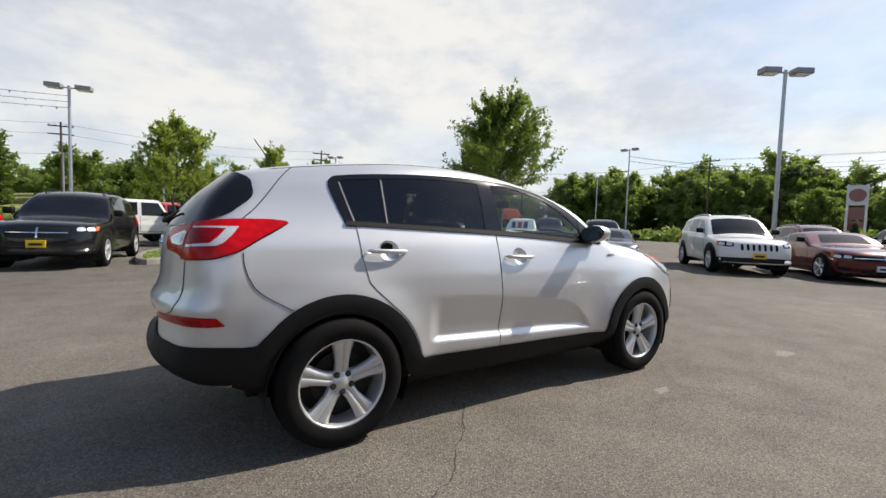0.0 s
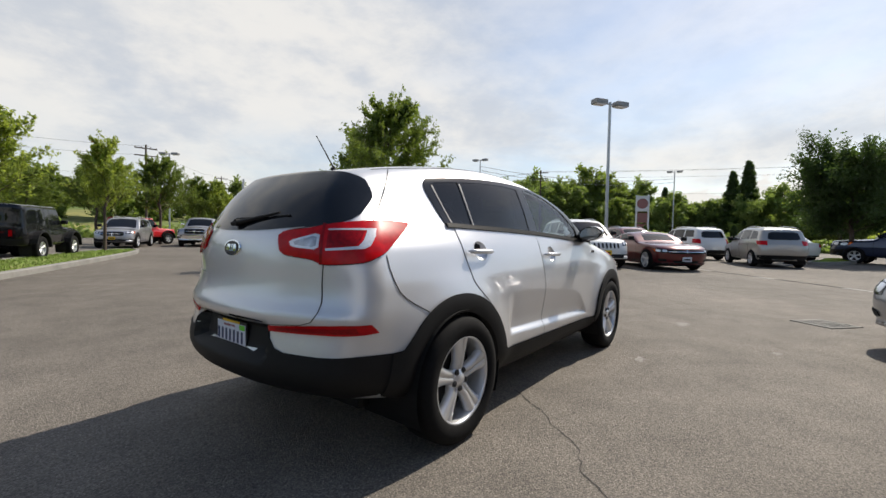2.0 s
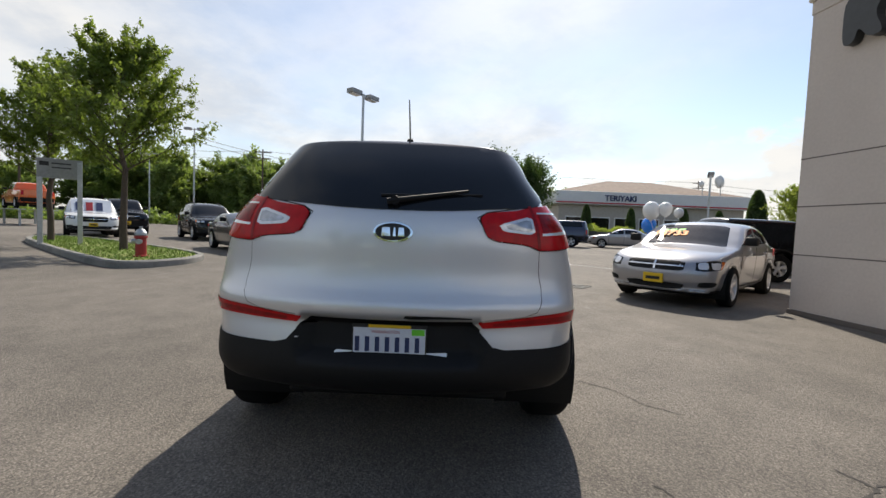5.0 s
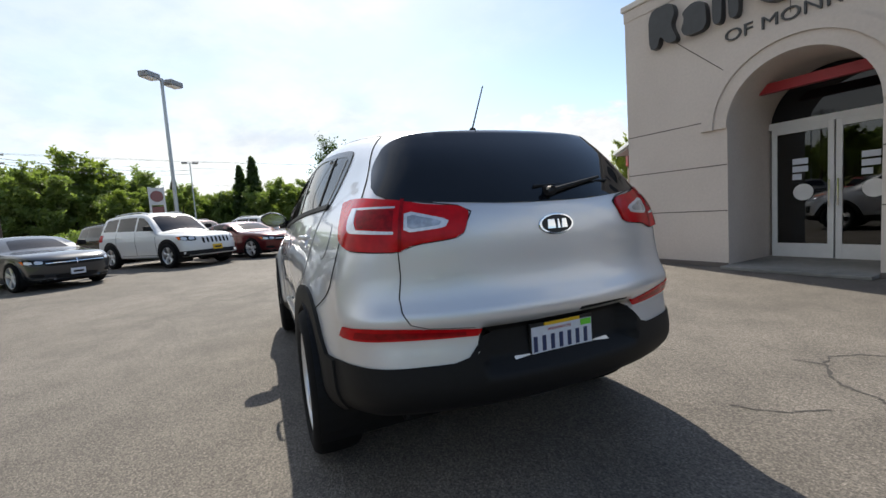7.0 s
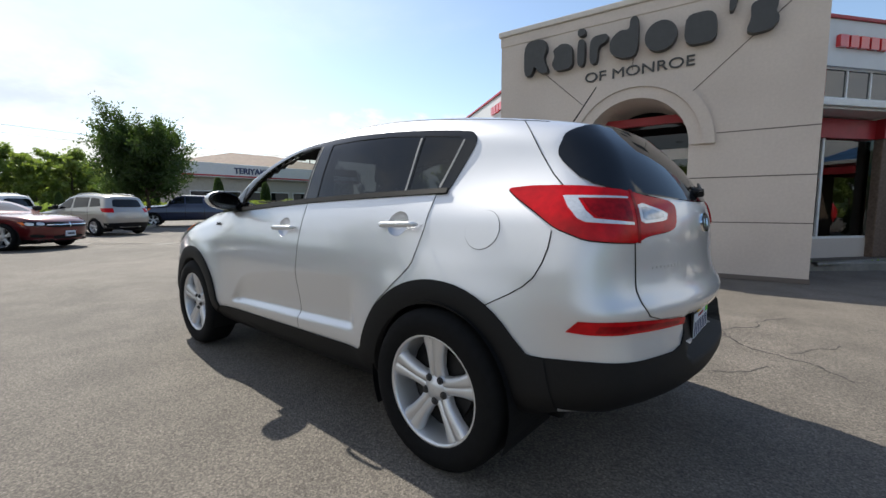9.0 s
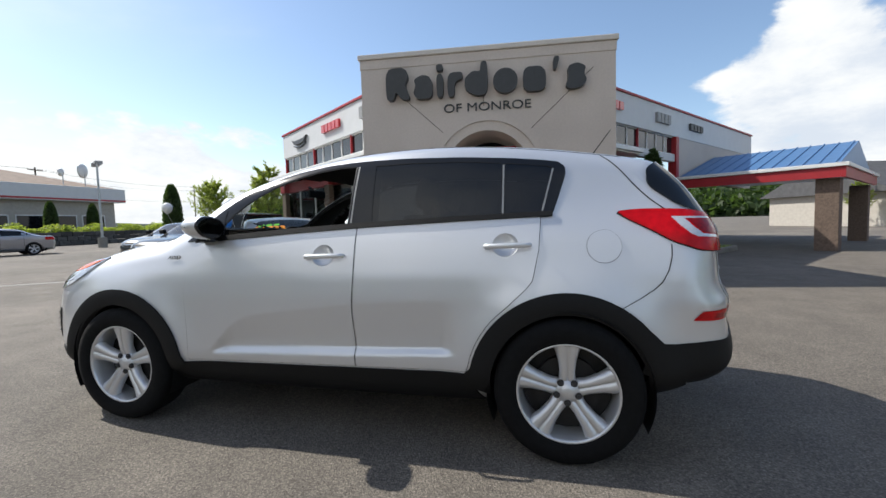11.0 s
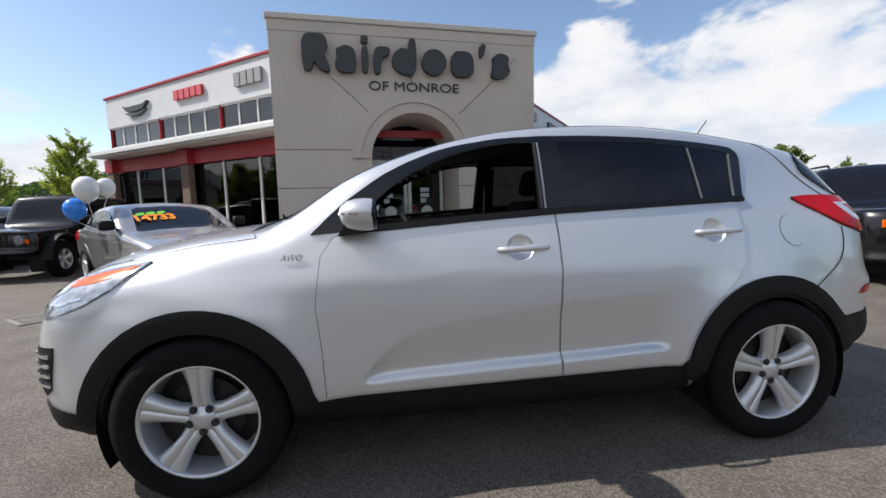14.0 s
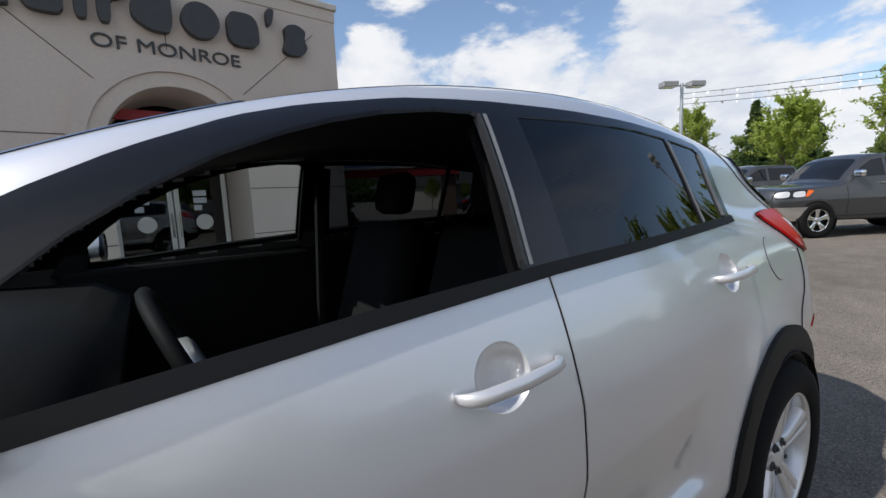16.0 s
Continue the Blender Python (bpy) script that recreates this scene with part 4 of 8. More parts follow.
    # head lamp
    HEAD = [(s * a, z) for a, z in ((68.0, 0.995), (56.5, 0.965), (43.0, 0.915), (35.0, 0.86), (37.0, 0.80), (46.0, 0.785), (52.3, 0.805), (57.0, 0.84), (62.0, 0.895), (65.0, 0.95))]
    head = S.patch("head_lamp", HEAD, "nose", P["head_lens"], hero, 0.010, 0.016, 0.02)
    S.patch("lamp_lens", [(s * a, z) for a, z in ((51.0, 0.938), (43.0, 0.903), (38.0, 0.865), (40.0, 0.835), (46.0, 0.845), (50.5, 0.885))], "nose", P["clear_lens"], head, 0.0125, 0.004, 0.015)
    S.patch("lamp_trim", [(s * a, z) for a, z in ((45.0, 0.825), (52.0, 0.835), (56.5, 0.862), (56.0, 0.868), (51.5, 0.843), (45.0, 0.834))], "nose", P["chrome"], head, 0.0125, 0.004, 0.015)
    S.patch("turn_lens", [(s * a, z) for a, z in ((66.0, 0.980), (57.0, 0.955), (49.0, 0.922), (50.0, 0.898), (56.0, 0.914), (61.5, 0.940))], "nose", P["amber_lens"], head, 0.0125, 0.004, 0.015)
    S.patch("lamp_bowl", rounded([(s * a, z) for a, z in ((47.5, 0.895), (40.5, 0.868), (42.0, 0.845), (47.5, 0.858))], 2, 0.2), "nose", P["gloss_black"], head, 0.0140, 0.003, 0.015)
    S.patch("bumper_vent", [(s * a, z) for a, z in ((41.5, 0.665), (51.0, 0.675), (50.5, 0.60), (49.5, 0.50), (47.0, 0.470), (41.0, 0.485))], "nose", P["black_plastic"], hero, 0.004, 0.006, 0.02)
    for k in range(4):
        z = 0.510 + 0.040 * k
        S.patch("vent_slat", [(s * 42.0, z), (s * 49.6, z), (s * 49.6, z + 0.013), (s * 42.0, z + 0.013)], "nose", P["chrome"], hero, 0.010, 0.006, 0.02)
    # roof seam
    S.patch("roof_seam", [(x, s * y) for x, y in ((0.25, 0.535), (-0.4, 0.545), (-1.1, 0.520), (-1.62, 0.470), (-1.62, 0.464), (-1.1, 0.514), (-0.4, 0.539), (0.25, 0.529))], "top", P["shut_line"], hero, 0.001, 0.003, 0.03)
    # hatch edge over the quarter
    seam = [(48.3, 1.190), (50.2, 1.250), (51.7, 1.310), (54.2, 1.400), (56.2, 1.470), (57.2, 1.500)]
    S.patch("hatch_gap", [tl(a, z) for a, z in seam] + [tl(a + 0.3, z - 0.001) for a, z in seam[::-1]], "tail", P["shut_line"], hero, 0.003, 0.005, 0.012)

S.patch("fuel_gap", [(-1.497 + 0.0800 * math.cos(a), 1.033 + 0.0785 * math.sin(a)) for a in np.linspace(0, 2 * math.pi, 49)[:-1]], "left", P["shut_line"], hero, 0.0012, 0.003, 0.02)
S.patch("fuel_flap", [(-1.497 + 0.0782 * math.cos(a), 1.033 + 0.0767 * math.sin(a)) for a in np.linspace(0, 2 * math.pi, 49)[:-1]], "left", P["silver_paint"], hero, 0.0035, 0.006, 0.02)
HATCH = [(36.4, 0.997), (36.2, 0.91), (36.5, 0.833), (35.8, 0.785), (34.2, 0.742), (31.0, 0.724), (20.0, 0.709), (0.0, 0.700), (-20.0, 0.709), (-31.0, 0.724), (-34.2, 0.742), (-35.8, 0.785), (-36.5, 0.833), (-36.2, 0.91), (-36.4, 0.997), (-33.0, 1.025), (-23.5, 1.045), (-21.0, 1.125), (-24.0, 1.150), (-36.0, 1.182),
         (-36.0, 1.186), (0.0, 1.150), (36.0, 1.186), (36.0, 1.182), (24.0, 1.150), (21.0, 1.125), (23.5, 1.045), (33.0, 1.025)]
S.patch("tailgate_gap", grown(np.array(HATCH) * (0.0157, 1), 0.0022) / (0.0157, 1), "tail", P["shut_line"], hero, 0.0012, 0.003, 0.04)
S.patch("tailgate", grown(np.array(HATCH) * (0.0157, 1), -0.002) / (0.0157, 1), "tail", P["silver_paint"], hero, 0.004, 0.008, 0.025)
S.patch("rear_window", rounded(grown(BACK_GLASS, 0.012), 2, 0.2), "back", P["dark_glass"], hero, 0.010, 0.016, 0.025)
# black lower bumper and plate recess
REC = [(20.3, 0.697), (21.6, 0.650), (23.6, 0.606), (26.5, 0.592), (36.0, 0.589), (46.0, 0.594), (54.0, 0.586), (60.0, 0.592), (62.0, 0.45), (50.0, 0.400), (0.0, 0.385)]
REC = REC + [(-a, z) for a, z in REC[-2::-1]]
S.patch("lower_bumper", REC, "tail", P["black_plastic"], hero, 0.007, 0.03, 0.03)
q = S.place(np.array([(0.0, 0.61)]), "back")[0]
pl = part("number_plate", (lambda b: (box(b, (q[0] - 0.022, -0.152, 0.540), (q[0] - 0.012, 0.152, 0.690), 0.002), b)[1])(bmesh.new()), P["black_card"], hero, "number plate in a black and yellow frame")
block("plate_sheet", (q[0] - 0.0255, -0.146, 0.562), (q[0] - 0.022, 0.146, 0.676), P["plate_white"], pl)
for k in range(7):
    y = -0.122 + 0.0405 * k
    block("plate_bar", (q[0] - 0.027, y, 0.580), (q[0] - 0.0255, y + 0.018, 0.640), P["plate_ink"], pl)
block("plate_tab", (q[0] - 0.027, -0.142, 0.650), (q[0] - 0.0255, -0.09, 0.674), P["price_green"], pl)
block("frame_strip", (q[0] - 0.027, -0.085, 0.677), (q[0] - 0.022, 0.085, 0.689), P["yellow_card"], pl)
block("frame_strip", (q[0] - 0.027, -0.085, 0.542), (q[0] - 0.022, 0.085, 0.560), P["yellow_card"], pl)
pl.location = (0.008, 0.0, -0.010)
# badges
oval = [(0.079 * math.cos(a), 1.054 + 0.040 * math.sin(a)) for a in np.linspace(0, 2 * math.pi, 37)[:-1]]
badge = S.patch("badge", oval, "back", P["chrome"], hero, 0.012, 0.012, 0.02)
S.patch("badge_face", [(0.070 * math.cos(a), 1.054 + 0.033 * math.sin(a)) for a in np.linspace(0, 2 * math.pi, 37)[:-1]], "back", P["black_card"], badge, 0.0135, 0.004, 0.02)
for a, b in ((-0.046, -0.020), (-0.012, 0.000), (0.010, 0.046)):
    S.patch("badge_bar", [(a, 1.037), (b, 1.037), (b - 0.003, 1.071), (a + 0.003, 1.071)], "back", P["chrome"], badge, 0.0155, 0.004, 0.02)
for k in range(8):
    S.patch("script_bar", [(0.345 + 0.024 * k, 0.898), (0.363 + 0.024 * k, 0.898), (0.363 + 0.024 * k, 0.908 + 0.006 * (k == 0)), (0.345 + 0.024 * k, 0.908 + 0.006 * (k == 0))], "back", P["alloy"], hero, 0.007, 0.004, 0.01)
# wiper and aerial
bm = bmesh.new()
q = S.place(np.array([(0.0, 1.185)]), "back")[0]
tube(bm, (q[0] - 0.0, 0.0, 1.185), (q[0] - 0.045, 0.0, 1.185), 0.022, 0.018, 14)
a3, b3 = S.place(np.array([(0.0, 1.19)]), "back")[0], S.place(np.array([(-0.33, 1.225)]), "back")[0]
tube(bm, (a3[0] - 0.045, 0.03, 1.178), (b3[0] - 0.03, -0.30, 1.236), 0.013, 0.006, 8)
c3 = S.place(np.array([(-0.36, 1.215)]), "back")[0]
d3 = S.place(np.array([(0.05, 1.20)]), "back")[0]
tube(bm, (d3[0] - 0.014, 0.06, 1.205), (c3[0] - 0.014, -0.36, 1.222), 0.006, 0.005, 6)
part("rear_wiper", bm, P["black_plastic"], hero)
bm = bmesh.new()
q = S.place(np.array([(-1.50, 0.0)]), "top")[0]
tube(bm, (q[0], 0, q[2] - 0.004), (q[0] - 0.01, 0, q[2] + 0.022), 0.022, 0.013, 12)
tube(bm, (q[0] - 0.005, 0, q[2] + 0.02), (q[0] - 0.135, 0.0, q[2] + 0.195), 0.0045, 0.003, 8)
part("aerial", bm, P["black_plastic"], hero)
# bonnet, windscreen, grille, front bumper
BONNET = [(1.16, -0.60), (1.19, 0.0), (1.16, 0.60), (1.10, 0.735), (1.60, 0.69), (1.90, 0.55), (2.02, 0.25), (2.03, 0.0), (2.02, -0.25), (1.90, -0.55), (1.60, -0.69), (1.10, -0.735)]
S.patch("bonnet_gap", grown(BONNET, 0.002), "top", P["shut_line"], hero, 0.0012, 0.003, 0.04)
S.patch("bonnet", grown(BONNET, -0.002), "top", P["silver_paint"], hero, 0.004, 0.008, 0.035)
S.patch("windscreen", grown(FRONT_GLASS, 0.015), "top", P["clear_glass"], hero, 0.003, 0.006, 0.04)
S.patch("windscreen_band", grown(FRONT_GLASS, 0.02), "top", P["gloss_black"], hero, 0.0015, 0.006, 0.03, holes=(grown(FRONT_GLASS, -0.03),))
S.patch("cowl", [(1.115, -0.50), (1.155, 0.0), (1.115, 0.50), (1.155, 0.55), (1.195, 0.0), (1.155, -0.55)], "top", P["black_plastic"], hero, 0.005, 0.006, 0.03)
for y0 in (0.05, -0.45):
    bm = bmesh.new()
    a3, b3 = S.place(np.array([(1.13, y0), (1.04, y0 + 0.42)]), "top")
    tube(bm, a3 + (0, 0, 0.012), b3 + (0, 0, 0.018), 0.009, 0.006, 8)
    part("front_wiper", bm, P["black_plastic"], hero)
S.patch("grille", [(-0.50, 0.70), (0.50, 0.70), (0.47, 0.80), (0.12, 0.765), (-0.12, 0.765), (-0.47, 0.80)], "front", P["gloss_black"], hero, 0.006, 0.012, 0.04)
S.patch("front_lower_bumper", [(-60.0, 0.40), (-40.0, 0.43), (0.0, 0.42), (40.0, 0.43), (60.0, 0.40), (60.0, 0.28), (0.0, 0.27), (-60.0, 0.28)], "nose", P["black_plastic"], hero, 0.010, 0.03, 0.04)
for mode, turn in (("left", 180), ("right", 0)):
    q = S.place(np.array([(0.94, 0.988)]), mode)[0]
    lettering("AWD", 0.036, 0.002, P["dark_alloy"], hero, Matrix.Translation(q + np.array((0.0, 0.004 if mode == "left" else -0.004, 0.0))) @ Matrix.Rotation(radians(turn), 4, "Z") @ Matrix.Rotation(radians(86), 4, "X"), "drive_badge", -0.001, 0.35)
q = S.place(np.array([(0.0, 0.61)]), "back")[0]
lettering("WASHINGTON", 0.0165, 0.0006, P["red_trim"], pl, Matrix.Translation((q[0] - 0.0262, 0.015, 0.655)) @ Matrix.Rotation(radians(-90), 4, "Z") @ Matrix.Rotation(radians(90), 4, "X"), "state_letters", 0.0)
lettering("MONROE", 0.022, 0.001, P["black_card"], pl, Matrix.Translation((q[0] - 0.0275, 0.0, 0.544)) @ Matrix.Rotation(radians(-90), 4, "Z") @ Matrix.Rotation(radians(90), 4, "X"), "frame_letters", 0.0)

# cabin: floor, seats, wheel, dashboard
bm = bmesh.new()
box(bm, (-1.7, -0.72, 0.30), (1.0, 0.72, 0.36), 0.01)
part("cabin_floor", bm, P["cloth"], hero)
block("underbody", (-1.75, -0.55, 0.22), (1.75, 0.55, 0.295), P["black_plastic"], hero, 0.02)
bm = bmesh.new()
prism(bm, [(1.05, 0.36), (1.05, 1.03), (0.86, 1.075), (0.60, 1.06), (0.50, 1.00), (0.52, 0.86), (0.66, 0.78), (0.70, 0.36)], -0.66, 0.66)
bmesh.ops.bevel(bm, geom=[e for e in bm.edges if e.calc_face_angle(0.0) > 0.3], offset=0.035, segments=3, affect="EDGES", profile=0.6)
part("dashboard", bm, P["dash"], hero, smooth=True)
for s in (1, -1):
    y = 0.36 * s
    bm = bmesh.new()
    box(bm, (-0.28, y - 0.25, 0.45), (0.27, y + 0.25, 0.62), 0.06)
    part("seat_cushion", bm, P["cloth"], hero, smooth=True)
    bm = bmesh.new()
    box(bm, (-0.08, -0.24, 0.0), (0.08, 0.24, 0.66), 0.06, Matrix.Translation((-0.30, y, 0.58)) @ Matrix.Rotation(radians(-17), 4, "Y"))
    part("seat_back", bm, P["cloth"], hero, smooth=True)
    bm = bmesh.new()
    box(bm, (-0.05, -0.13, 0.0), (0.05, 0.13, 0.19), 0.045, Matrix.Translation((-0.50, y, 1.25)) @ Matrix.Rotation(radians(-12), 4, "Y"))
    part("head_rest", bm, P["cloth"], hero, smooth=True)
    bm = bmesh.new()
    box(bm, (-1.2, s * 0.755 - 0.03, 0.40), (0.72, s * 0.755 + 0.02, 1.10), 0.02)
    part("door_card", bm, P["dash"], hero)
    bm = bmesh.new()
    tube(bm, (-0.24, s * 0.70, 0.60), (-0.26, s * 0.625, 1.42), 0.022, 0.02, 6)
    part("seat_belt", bm, P["cloth"], hero)
bm = bmesh.new()
box(bm, (-1.15, -0.62, 0.45), (-0.70, 0.62, 0.62), 0.06)
box(bm, (-0.09, -0.62, 0.0), (0.07, 0.62, 0.62), 0.06, Matrix.Translation((-1.15, 0, 0.58)) @ Matrix.Rotation(radians(-20), 4, "Y"))
part("rear_bench", bm, P["cloth"], hero, smooth=True)
wheel_m = Matrix.Translation((0.37, 0.36, 0.985)) @ Matrix.Rotation(radians(-66), 4, "Y")
bm = bmesh.new()
ringv = []
for i in range(36):
    a = 2 * math.pi * i / 36
    ringv.append([bm.verts.new(wheel_m @ Vector(((0.185 + 0.015 * math.cos(b)) * math.cos(a), (0.185 + 0.015 * math.cos(b)) * math.sin(a), 0.015 * math.sin(b)))) for b in np.linspace(0, 2 * math.pi, 9)[:-1]])
for i in range(36):
    for k in range(8):
        bm.faces.new((ringv[i][k], ringv[(i + 1) % 36][k], ringv[(i + 1) % 36][(k + 1) % 8], ringv[i][(k + 1) % 8]))
steer = part("steering_wheel", bm, P["dash"], hero, smooth=True)
bm = bmesh.new()
box(bm, (-0.07, -0.08, -0.03), (0.06, 0.08, 0.02), 0.02, wheel_m)
box(bm, (-0.02, -0.18, -0.015), (0.02, 0.18, 0.0), 0.006, wheel_m)
part("wheel_hub", bm, P["alloy"], steer, smooth=True)
bm = bmesh.new()
q = Vector((0.46, 0.0, 1.42))
box(bm, (0.44, -0.11, 1.375), (0.465, 0.11, 1.435), 0.012)
tube(bm, (0.46, 0, 1.42), (0.52, 0, 1.46), 0.008, 0.01, 8)
part("inner_mirror", bm, P["dash"], hero)
# ---- the other parked cars ----
def box_width(hw, boxy=0.0):
    zs = [0.2, 0.35, 0.6, 0.85, 1.0, 1.15, 1.35, 1.55, 1.75, 1.95]
    ys = [0.88, 0.95, 0.985, 1.0, 0.985, 0.945, 0.87, 0.785, 0.70, 0.62]
    ys = [y + (0.97 - y) * boxy if z > 0.9 else y for z, y in zip(zs, ys)]
    return lambda x, z: hw * np.interp(z, zs, ys) - 0.05 * step(0.6, 2.2, np.abs(x))


